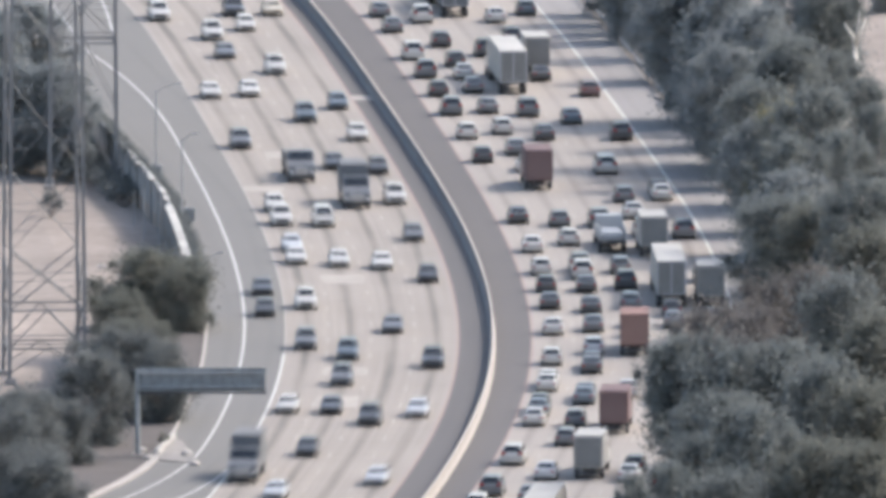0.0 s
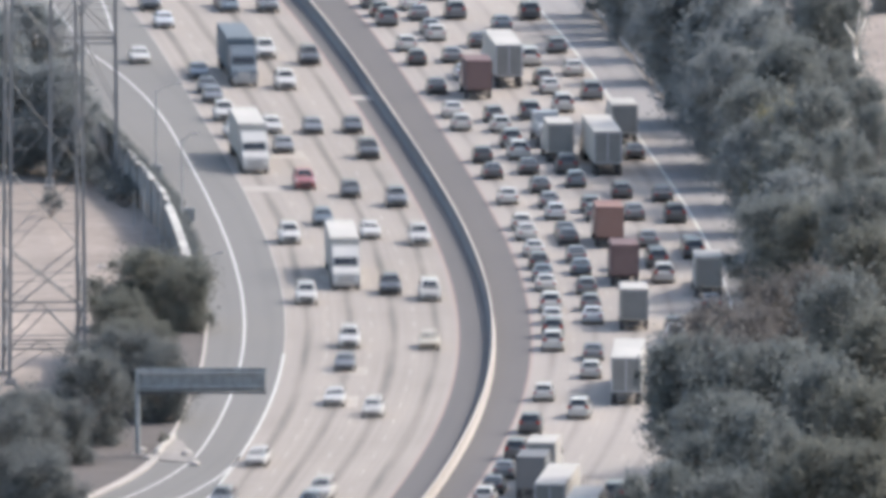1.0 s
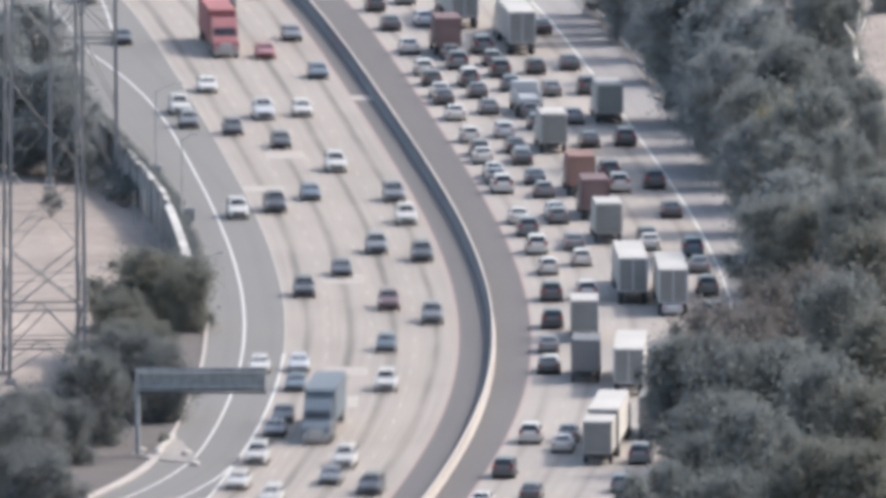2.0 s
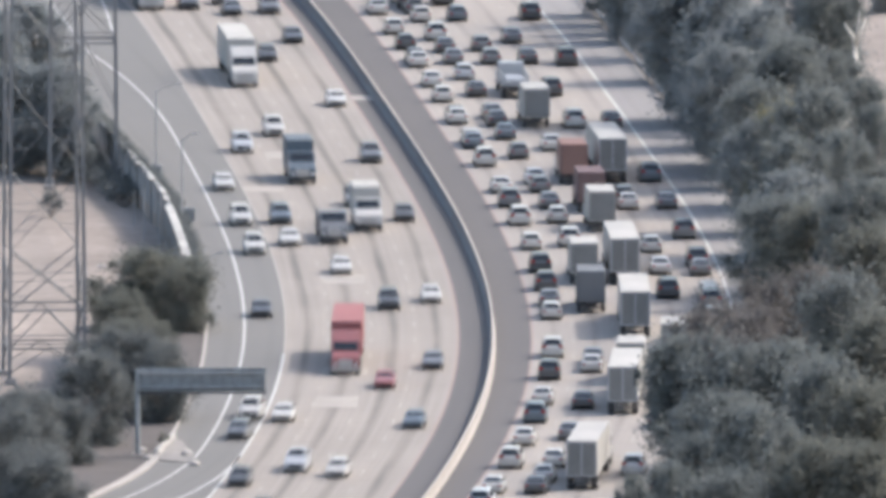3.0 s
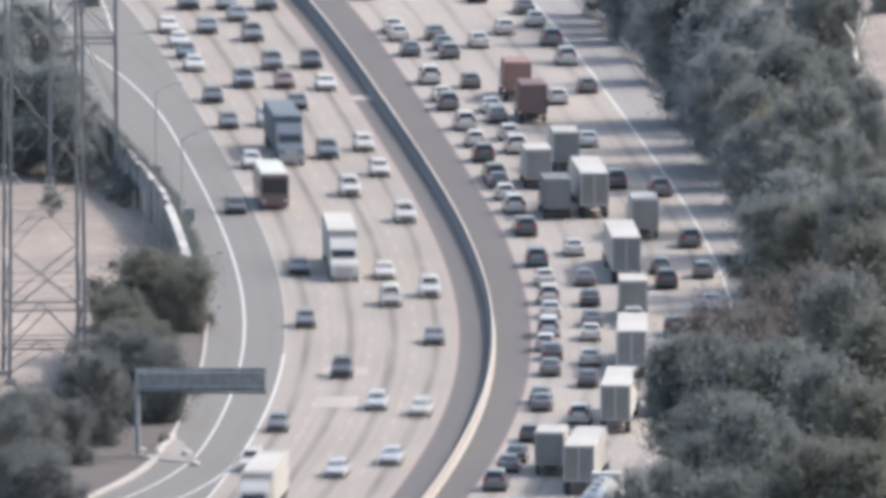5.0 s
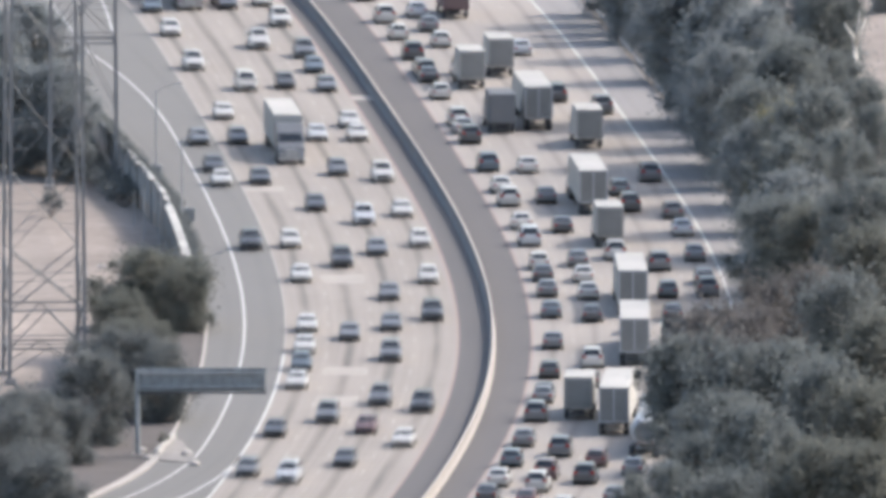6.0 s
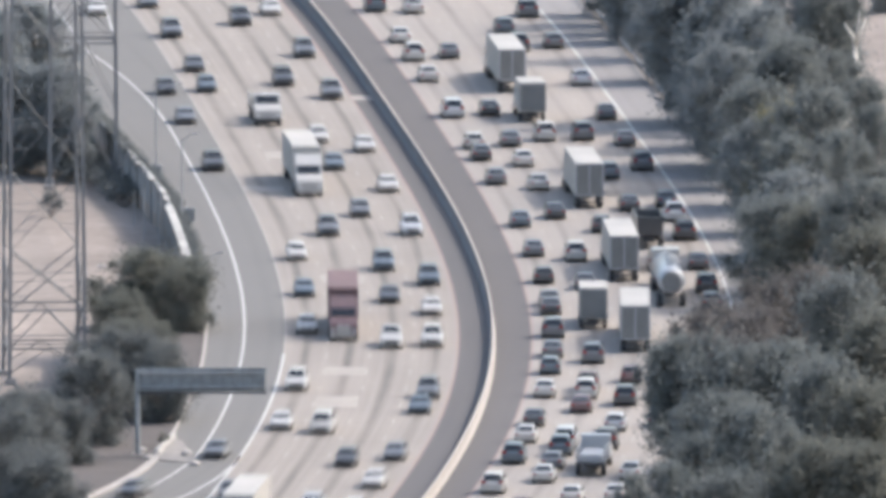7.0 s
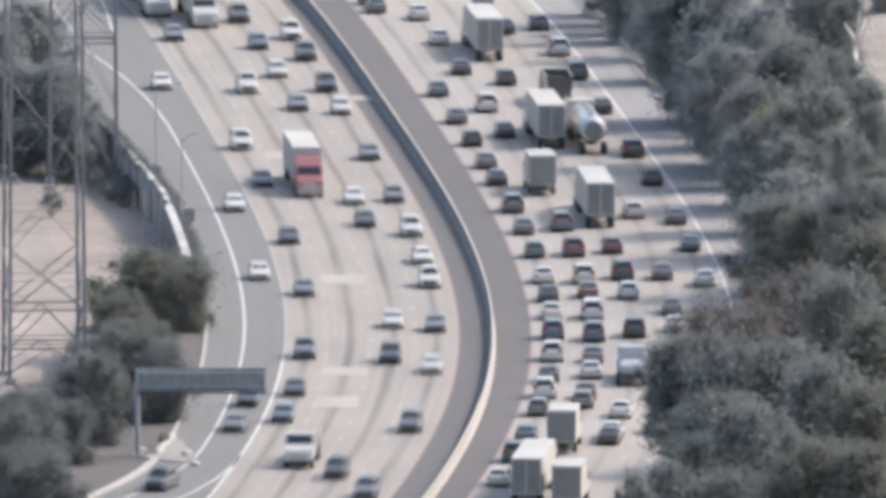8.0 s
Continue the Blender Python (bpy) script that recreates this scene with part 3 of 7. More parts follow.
# Farther trees, whose leaf colour carries the haze.
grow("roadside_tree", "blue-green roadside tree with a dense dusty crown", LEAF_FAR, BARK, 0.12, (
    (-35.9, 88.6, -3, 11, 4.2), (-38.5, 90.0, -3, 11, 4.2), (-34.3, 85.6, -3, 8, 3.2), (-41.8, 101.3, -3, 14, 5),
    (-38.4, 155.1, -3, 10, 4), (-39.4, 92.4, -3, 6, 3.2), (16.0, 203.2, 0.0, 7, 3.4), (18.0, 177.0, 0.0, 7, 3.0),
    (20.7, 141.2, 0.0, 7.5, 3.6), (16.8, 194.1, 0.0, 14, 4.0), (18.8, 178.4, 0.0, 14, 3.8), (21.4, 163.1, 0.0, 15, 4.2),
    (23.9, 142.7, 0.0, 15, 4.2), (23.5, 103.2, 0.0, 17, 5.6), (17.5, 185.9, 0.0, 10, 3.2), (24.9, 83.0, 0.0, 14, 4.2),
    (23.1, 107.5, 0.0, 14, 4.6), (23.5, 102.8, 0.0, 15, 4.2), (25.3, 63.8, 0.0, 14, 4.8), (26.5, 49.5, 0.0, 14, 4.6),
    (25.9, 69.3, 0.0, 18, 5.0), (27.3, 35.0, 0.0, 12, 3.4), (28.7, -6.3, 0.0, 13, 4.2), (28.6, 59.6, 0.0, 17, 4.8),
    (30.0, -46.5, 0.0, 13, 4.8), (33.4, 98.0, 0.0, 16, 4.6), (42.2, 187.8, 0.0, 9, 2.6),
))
grow("dusty_tree", "dark dusty tree with a dense crown on low ground", LEAF_SHADE, BARK, 0.12, (
    (-26.1, -127.2, -2, 9.5, 4.2), (-23.5, -131.9, -1, 8, 3.0), (-29.0, -147.4, -2, 10, 3.8), (-34.1, -182.6, -2.5, 12, 4.6),
    (-33.2, -210.1, -2.5, 9, 4.0), (-34.3, -202.5, -2.5, 9, 4.6), (-31.5, -161.5, -2.5, 8, 3.2), (-36.3, -194.4, -2.5, 11, 4.4),
))
grow("broad_tree", "olive-green broad tree with a rounded crown", LEAF_OLIVE, BARK, 0.12, (
    (31.8, -81.0, 0.0, 14, 4.0), (36.9, -98.0, 0.0, 14, 4.0), (35.4, -198.6, 0.0, 18, 4.6), (34.2, -248.2, 0.0, 18, 4.6),
    (29.4, -270.7, 0.0, 16, 4.6), (32.9, -274.3, 0.0, 16, 4.6),
))
grow("bronze_tree", "tall tree with bronze-tipped dark crown", LEAF_BRONZE, BARK_PALE, 0.12, (
    (29.8, -163.1, 0.0, 18, 5.0), (27.0, -167.3, 0.0, 17, 3.6), (23.4, -206.1, 0.0, 20, 5.4), (24.6, -213.8, 0.0, 20, 4.6),
    (23.5, -221.6, 0.0, 19, 5.0),
))
grow("yellow_tree", "yellowing roadside tree among darker crowns", LEAF_YELLOW, BARK, 0.12, (
    (29.2, -4.5, 0.0, 14.2, 3.0),
))
grow("round_tree", "round bushy olive-green tree below the retaining wall", LEAF_OLIVE, BARK, 0.12, (
    (-25.0, -59.7, -3, 10.0, 5.4), (-22.1, -64.5, -2, 8.0, 2.6), (-27.6, -77.1, -3, 8.0, 3.2), (-26.2, -92.0, -0.6, 5.0, 3.4),
))


# ---- hedge at the foot of the retaining wall ----
def build_hedge():
    first = None
    rng = random.Random(11)
    for i in range(24):
        y = -8 + i * 5.2
        for k in (0, 1):
            if (k and not 17 < i < 23) or (not k and i < 14):
                continue
            o = left_edge(y) - 1.9 - 2.6 * k - rng.uniform(0, 0.7)
            m = Matrix.Translation(on_road(y, o, -3.0)) @ pose(0, 0, 0, 0, 0, rng.uniform(0, 360))
            if first is None:
                first = shrub("hedge_shrub", "dense dark shrub at the foot of the retaining wall", rng, 3.6, 2.1, LEAF_SHADE, 150, 0.18)
                tagged(first, group="shrubs along the wall")
                first.matrix_world = m
            else:
                copy_thing(first, m)


build_hedge()


# ---- ivy between the wall and the shoulder ----
def build_ivy():
    rng = random.Random(21)
    clumps = []
    for i in range(250):
        y = -24 + i * 0.75
        over = y > 62
        p = on_road(y, left_edge(y) - (0.7 if over else 0.25) + rng.uniform(-0.25, 0.25), 0.8 if over else 0.5)
        clumps.append((p, (rng.uniform(0.4, 0.6), 0.7, rng.uniform(0.4, 0.75))))
    tagged(new("ivy", crown_mesh("ivy", rng, clumps, 900, 0.08, LEAF_SHADE)), "strip of dark ivy along the parapet", "ivy", kind="stuff")


build_ivy()


# ---- guard rail along the wooded shoulder ----
def build_guardrail():
    g = tagged(new("guardrail"), "galvanised steel guardrail below the trees", "guardrail")
    bm = bmesh.new()
    ys = list(range(88, 240, 4))
    rows = [[bm.verts.new(on_road(y, 25.7 + o, z)) for o, z in ((0.0, 0.5), (-0.06, 0.58), (0.0, 0.65), (-0.06, 0.72), (0.0, 0.8), (0.04, 0.8), (0.04, 0.5))] for y in ys]
    for a, b in zip(rows, rows[1:]):
        for i in range(7):
            bm.faces.new((a[i], a[(i + 1) % 7], b[(i + 1) % 7], b[i]))
    bm.faces.new(rows[0][::-1])
    bm.faces.new(rows[-1])
    part("rail", bm, POLE_PALE, g)
    post = None
    for y in ys:
        m = Matrix.Translation(on_road(y, 25.82)) @ pose(0, 0, 0, 0, 0, heading(y))
        if post is None:
            bm = bmesh.new()
            box(bm, -0.07, 0.07, -0.07, 0.07, -0.3, 0.78, 0.01)
            post = part("post", bm, POLE, g)
            post.matrix_basis = m
        else:
            share("post", post, g, m)


build_guardrail()


# ---- rubble and a drain apron at the exit gore ----
def drain_apron(at):
    t = root("drain_apron", "pale broken concrete drain apron beside the exit", "drain apron")
    t.matrix_world = Matrix.Translation(at)
    bm = bmesh.new()
    rim = ((-1.85, -3.27), (-0.22, 8.86), (0.6, 7.24), (1.88, -5.69), (1.34, -8.1), (-1.02, -6.49))
    low, high = ([bm.verts.new((x, y, z)) for x, y in rim] for z in (-0.2, 0.1))
    bm.faces.new(low)
    bm.faces.new(high[::-1])
    for i in range(6):
        bm.faces.new((low[i], high[i], high[(i + 1) % 6], low[(i + 1) % 6]))
    bmesh.ops.recalc_face_normals(bm, faces=bm.faces)
    part("slab", bm, APRON, t)
    bm = bmesh.new()
    box(bm, -0.2, 0.2, -6.1, 6.1, -0.2, 0.5, 0.06, pose(-0.78, 3.60, 0, 0, 0, -6.5))
    part("headwall", bm, COPING, t, "weathered white headwall")
    return t


drain_apron(Vector((-22.4, -153.9, 0.0)))


def boulder(at, size, rng):
    t = root("boulder", "pale rough boulder lying on the verge", "boulder", "boulders")
    bm = bmesh.new()
    bmesh.ops.create_icosphere(bm, subdivisions=2, radius=1.0)
    for v in bm.verts:
        v.co *= 1 + 0.35 * noise.noise(v.co * 1.6 + Vector((at.x, at.y, 0)))
        v.co = Vector((v.co.x * size, v.co.y * size * 1.3, v.co.z * size * 0.7))
    part("stone", bm, PATCH, t)
    t.matrix_world = Matrix.Translation(at + Vector((0, 0, size * 0.4)))
    return t


rng_stone = random.Random(4)
for dx, dy, size in ((-21.3, -156.4, 0.50), (-20.6, -163.6, 0.45), (-24.5, -158.8, 0.40), (-23.9, -156.4, 0.35), (-25.1, -153.9, 0.45)):
    boulder(Vector((dx, dy, -0.05)), size, rng_stone)

small = shrub("low_shrub", "small dark shrub growing out of the verge", random.Random(8), 0.9, 1.3, LEAF_OLIVE, 90, 0.14)
small.matrix_world = Matrix.Translation(Vector((-23.4, -149.9, -0.05)))


# ---- cabinets and a small sign along the wall ----
def utility_box(at, w, h):
    t = root("utility_box", "dark grey roadside utility box beside the lamp", "utility box")
    t.matrix_world = Matrix.Translation(at)
    bm = bmesh.new()
    box(bm, -w / 2, w / 2, -0.3, 0.3, 0.0, h, 0.05)
    part("cabinet", bm, SIGN_BACK, t)
    bm = bmesh.new()
    box(bm, -w / 2 + 0.08, w / 2 - 0.08, -0.33, -0.29, 0.12, h - 0.12, 0.01)
    part("door", bm, POLE, t)
    return t


utility_box(Vector((-22.8, 22.5, 0.0)), 1.3, 1.2)
utility_box(Vector((-25.9, 60.1, 0.0)), 0.9, 1.0)


# ---- bare pale tree at the edge of the wood ----
def bare_tree(at, rise=0.0, size=1.0):
    """Dead tree: a trunk that forks into pale limbs; rise adds to the clear trunk."""
    t = root("bare_tree", "bare white-barked tree at the edge of the wood", "tree")
    t.matrix_world = Matrix.Translation(at) @ Matrix.Scale(size, 4)
    bm = bmesh.new()
    tube(bm, [(0, 0, -0.6), (0.1, 0, 1.2 + rise * 0.6), (-0.15, 0, 2.2 + rise)], [0.3, 0.26, 0.2])
    part("trunk", bm, BARK_PALE, t, smooth=True)
    for x, y, z in ((0.9, 0.2, 4.6), (-1.1, 0.3, 4.2), (0.3, -0.6, 5.4), (-0.5, 0.5, 3.4)):
        bm = bmesh.new()
        tube(bm, [(-0.1, 0, 1.9 + rise), (x * 0.4, y * 0.4, 1.9 + rise + (z - 1.9) * 0.5), (x, y, z + rise)], [0.19, 0.14, 0.06], 6)
        part("limb", bm, BARK_PALE, t, smooth=True)
    return t


bare_tree(Vector((37.7, 81.0, 0.6)), 7.0)
bare_tree(Vector((35.8, 112.0, 0.8)), 9.0)
bare_tree(Vector((26.5, 31.0, 0.0)), 1.5, 0.5)
bare_tree(Vector((28.3, 7.0, 0.0)), 1.0, 0.5)
bare_tree(Vector((36.0, 34.0, 0.2)), 6.0, 0.8)


# ---- slim posts, a lone shrub and stones below the wall ----
def slim_post(at, height):
    t = root("slim_post", "slim pale steel post below the retaining wall", "post", "posts below the wall")
    t.matrix_world = Matrix.Translation(at)
    bm = bmesh.new()
    rod(bm, (0, 0, -0.3), (0, 0, height), 0.07, 0.06, 8)
    part("pole", bm, POLE_PALE, t)
    bm = bmesh.new()
    rod(bm, (0, 0, height), (0, 0, height + 0.08), 0.1, 0.06, 8)
    part("cap", bm, POLE_PALE, t)
    return t


for place, tall in (((-29.1, 68.8, -3.0), 3.4), ((-26.8, 35.0, -3.0), 4.4), ((-25.4, 29.5, -3.0), 4.0), ((-30.3, 79.3, -3.0), 2.6), ((-27.8, 46.2, -3.0), 3.0)):
    slim_post(Vector(place), tall)
lone = shrub("lone_shrub", "dark shrub standing alone on the pale dirt", random.Random(14), 1.9, 2.6, LEAF_SHADE, 420, 0.11)
lone.matrix_world = Matrix.Translation((-35.4, 52.7, -3.0))
for dx, dy, size in ((-32.5, -87.8, 0.50), (-31.9, -73.4, 0.40), (-32.1, -82.7, 0.35), (-30.3, 10.2, 0.50), (-28.3, 13.9, 0.45), (-24.5, 29.5, 0.40)):
    boulder(Vector((dx, dy, -3.0)), size, rng_stone)


# ---- vehicles: front towards +y, standing on z = 0 ----
def ring_loft(rings, caps=True):
    bm = bmesh.new()
    vs = [[bm.verts.new(p) for p in ring] for ring in rings]
    n = len(rings[0])
    for a, b in zip(vs, vs[1:]):
        for i in range(n):
            j = (i + 1) % n
            bm.faces.new((a[i], a[j], b[j], b[i]))
    if caps:
        bm.faces.new(vs[0][::-1])
        bm.faces.new(vs[-1])
    bmesh.ops.recalc_face_normals(bm, faces=bm.faces)
    return bm


def body_ring(y, w, bottom, belt, half=None):
    """One cross-section of a car's lower body: rocker, flank, shoulder, deck."""
    hw = w / 2
    pts = [(hw * 0.88, bottom), (hw * 0.985, bottom + 0.12), (hw, bottom + 0.3), (hw * 0.985, belt - 0.12), (hw * 0.93, belt - 0.02), (hw * 0.6, belt + 0.03)]
    return [(x, y, z) for x, z in pts] + [(-x, y, z) for x, z in reversed(pts)]


def quad(bm, pts, depth):
    """A thin pane with its outer face on pts."""
    v = [Vector(p) for p in pts]
    nrm = (v[1] - v[0]).cross(v[2] - v[0]).normalized()
    f = [bm.verts.new(p) for p in v]
    b = [bm.verts.new(p - nrm * depth) for p in v]
    bm.faces.new(f)
    bm.faces.new(b[::-1])
    for i in range(len(v)):
        j = (i + 1) % len(v)
        bm.faces.new((f[j], f[i], b[i], b[j]))
    return bm


WHEELS = {}


def wheel_mesh(r, w):
    key = (r, w)
    if key not in WHEELS:
        bm = bmesh.new()
        n = 14
        prof = ((-w / 2, r * 0.62), (-w / 2, r * 0.93), (-w * 0.35, r), (w * 0.35, r), (w / 2, r * 0.93), (w / 2, r * 0.62))
        rows = [[bm.verts.new((x, rr * math.cos(2 * math.pi * i / n), rr * math.sin(2 * math.pi * i / n))) for i in range(n)] for x, rr in prof]
        for a, b in zip(rows, rows[1:]):
            for i in range(n):
                bm.faces.new((a[i], a[(i + 1) % n], b[(i + 1) % n], b[i]))
        bmesh.ops.recalc_face_normals(bm, faces=bm.faces)
        ty = bpy.data.meshes.new("wheel")
        bm.faces.new(rows[0][::-1])
        bm.faces.new(rows[-1])
        for f in bm.faces[-2:]:
            f.material_index = 1
        bm.to_mesh(ty)
        bm.free()
        ty.materials.append(RUBBER)
        ty.materials.append(RIM)
        WHEELS[key] = ty
    return WHEELS[key]


def wheels(t, track, axles, r, w):
    for y in axles:
        for s in (-1, 1):
            o = new("wheel", wheel_mesh(r, w))
            o.parent = t
            o.matrix_basis = pose(s * (track / 2 - w / 2), y, r)


def lights(t, w, front, rear, zf, zr, big=1.0, tall=0.12):
    for nm, y, z, m in (("headlight", front, zf, LAMP_CLEAR), ("tail_light", rear, zr, LAMP_RED)):
        first = None
        for s in (-1, 1):
            x = s * (w / 2 - 0.26)
            if first is None:
                bm = bmesh.new()
                box(bm, -0.17 * big, 0.17 * big, -0.06, 0.06, -tall * 0.7, tall * 0.7, 0.03)
                first = part(nm, bm, m, t)
                first.matrix_basis = pose(x, y, z)
            else:
                share(nm, first, t, pose(x, y, z))


SHAPES = {
    # width, length, belt height, roof height, cabin stations (rear foot, rear top, front top, front foot), bonnet height, boot height
    "sedan": (1.82, 4.75, 0.95, 1.45, (-1.75, -0.95, 0.35, 1.15), 0.88, 0.98),
    "hatchback": (1.78, 4.25, 0.98, 1.52, (-2.0, -1.6, 0.35, 1.1), 0.92, 0.98),
    "suv": (1.93, 4.75, 1.10, 1.76, (-2.2, -1.9, 0.4, 1.1), 1.08, 1.1),
    "minivan": (1.98, 5.1, 1.08, 1.78, (-2.4, -2.15, 0.85, 1.75), 1.02, 1.08),
    "pickup": (1.98, 5.7, 1.12, 1.86, (-0.75, -0.6, 0.75, 1.4), 1.12, 1.12),
}


def car(kind, colour, label):
    w, ln, belt, roof, (r0, r1, f1, f0), bonnet, boot = SHAPES[kind]
    t = root(kind, label, "car" if kind != "pickup" else "pickup truck", "traffic on the freeway")
    h = ln / 2
    pm = paint(colour)
    bm = ring_loft([body_ring(-h, w * 0.86, 0.42, boot - 0.16), body_ring(-h + 0.12, w * 0.95, 0.3, boot - 0.03), body_ring(-h + 0.6, w, 0.22, boot), body_ring(r0, w, 0.2, belt),
                    body_ring(f0, w, 0.2, belt), body_ring(f0 + 0.35, w, 0.2, (belt + bonnet) / 2), body_ring(h - 0.55, w * 0.97, 0.22, bonnet - 0.05), body_ring(h - 0.14, w * 0.9, 0.28, bonnet - 0.17), body_ring(h, w * 0.78, 0.36, bonnet - 0.33)])
    hw, rw = w / 2 * 0.92, w / 2 * 0.70
    cab = [[(x * k, y, z) for x, z in ((hw, belt - 0.02), (hw * 0.995, belt + 0.04), (rw * 1.04 * s2 + hw * (1 - s2), zz - 0.07 * s2), (rw * 0.85 * s2 + hw * 0.9 * (1 - s2), zz))] +
           [(-x * k, y, z) for x, z in reversed(((hw, belt - 0.02), (hw * 0.995, belt + 0.04), (rw * 1.04 * s2 + hw * (1 - s2), zz - 0.07 * s2), (rw * 0.85 * s2 + hw * 0.9 * (1 - s2), zz)))]
           for y, zz, k, s2 in ((r0, belt + 0.06, 0.97, 0.0), (r1, roof - 0.04, 0.98, 1.0), ((r1 + f1) / 2, roof, 1.0, 1.0), (f1, roof - 0.03, 0.98, 1.0), (f0, belt + 0.06, 0.95, 0.0))]
    upper = bpy.data.meshes.new("cabin")
    top = ring_loft(cab)
    top.to_mesh(upper)
    top.free()
    bm.from_mesh(upper)
    bpy.data.meshes.remove(upper)
    part("body", bm, pm, t)
    b1 = belt + 0.07
    e = 0.012
    bm = bmesh.new()
    quad(bm, [(-hw * 0.80, f0 - 0.06 + e, b1 + 0.03), (-rw * 0.80, f1 + 0.05 + e, roof - 0.07), (rw * 0.80, f1 + 0.05 + e, roof - 0.07), (hw * 0.80, f0 - 0.06 + e, b1 + 0.03)][::-1], -0.02)
    part("windshield", bm, GLASS, t)
    bm = bmesh.new()
    quad(bm, [(-hw * 0.80, r0 + 0.04 - e, b1 + 0.03), (hw * 0.80, r0 + 0.04 - e, b1 + 0.03), (rw * 0.82, r1 - 0.04 - e, roof - 0.09), (-rw * 0.82, r1 - 0.04 - e, roof - 0.09)], -0.02)
    part("rear_window", bm, GLASS, t)
    for s in (-1, 1):
        bm = bmesh.new()
        x0, x1 = s * hw * 1.0, s * rw * 1.045
        ring = [(x0, r0 + 0.28, b1), (x0, f0 - 0.25, b1), (x1, f1 - 0.02, roof - 0.12), (x1, r1 + 0.06, roof - 0.12)]
        quad(bm, ring if s > 0 else ring[::-1], 0.02)
        part("side_window", bm, GLASS, t)
    bm = bmesh.new()
    box(bm, -w * 0.3, w * 0.3, h - 0.1, h - 0.01 + 0.02, 0.42, bonnet - 0.36 + 0.02, 0.02)
    part("grille", bm, TRIM, t)
    if kind == "pickup":
        bm = bmesh.new()
        for x0, x1, y0, y1 in ((-w / 2 * 0.94, -w / 2 * 0.84, -h + 0.12, r0 - 0.05), (w / 2 * 0.84, w / 2 * 0.94, -h + 0.12, r0 - 0.05), (-w / 2 * 0.84, w / 2 * 0.84, -h + 0.12, -h + 0.2)):
            box(bm, x0, x1, y0, y1, boot - 0.02, boot + 0.22, 0.02)
        part("bed_rail", bm, pm, t)
        bm = bmesh.new()
        box(bm, -w / 2 * 0.82, w / 2 * 0.82, -h + 0.22, r0 - 0.06, boot + 0.0, boot + 0.05)
        part("bed_floor", bm, TRIM, t)
    big = kind in ("suv", "pickup", "minivan")
    lights(t, w, h - 0.24, -h + 0.05, bonnet - 0.25, boot - 0.17 + (0.15 if kind in ("suv", "minivan") else 0), 1.0, 0.2 if big else 0.12)
    wheels(t, w, (ln * 0.29, -ln * 0.29), 0.37 if big else 0.33, 0.22)
    return t


def panel_box(bm, x0, x1, y0, y1, z0, z1):
    return box(bm, x0, x1, y0, y1, z0, z1, 0.05)


def cab_tractor(t, y0, colour, sleeper=True, name="cab"):
    """A truck's bonnet, cab and fairing; y0 is the back of the cab."""
    pm = paint(colour)
    d = 2.3 if sleeper else 1.5
    prof = [(y0, 0.75), (y0, 3.5 if sleeper else 2.75), (y0 + d * 0.6, 3.55 if sleeper else 2.8), (y0 + d, 2.75), (y0 + d + 0.45, 1.95), (y0 + d + 1.75, 1.62), (y0 + d + 1.95, 1.35), (y0 + d + 1.95, 0.6), (y0 + d + 0.6, 0.55)]
    rings = [[(x, y, z) for y, z in prof] for x in (-1.2, 1.2)]
    cab = ring_loft(rings)
    bmesh.ops.bevel(cab, geom=[e for e in cab.edges], offset=0.07, segments=2, affect="EDGES", clamp_overlap=True)
    top = t
    t = part(name, cab, pm, t)
    bm = bmesh.new()
    n0, n1 = Vector((0, y0 + d + 0.02, 2.68)), Vector((0, y0 + d + 0.43, 1.98))
    quad(bm, [(-1.02, n1.y + 0.03, n1.z + 0.02), (1.02, n1.y + 0.03, n1.z + 0.02), (1.0, n0.y + 0.03, n0.z), (-1.0, n0.y + 0.03, n0.z)], 0.03)
    part("windshield", bm, GLASS, t)
    for s in (-1, 1):
        bm = bmesh.new()
        box(bm, s * 1.21 - 0.01, s * 1.21 + 0.01, y0 + d - 0.75, y0 + d + 0.05, 1.95, 2.6)
        part("side_window", bm, GLASS, t)
    bm = bmesh.new()
    box(bm, -0.6, 0.6, y0 + d + 1.9, y0 + d + 1.99, 0.75, 1.42, 0.03)
    part("grille", bm, RIM, t)
    bm = bmesh.new()
    box(bm, -1.2, 1.2, y0 + d + 1.85, y0 + d + 2.12, 0.4, 0.72, 0.06)
    part("bumper", bm, RIM if sleeper else TRIM, t)
    lights(top, 2.3, y0 + d + 1.98, y0 - 0.02, 1.0, 0.9, 0.9, 0.16)
    return y0 + d + 1.95


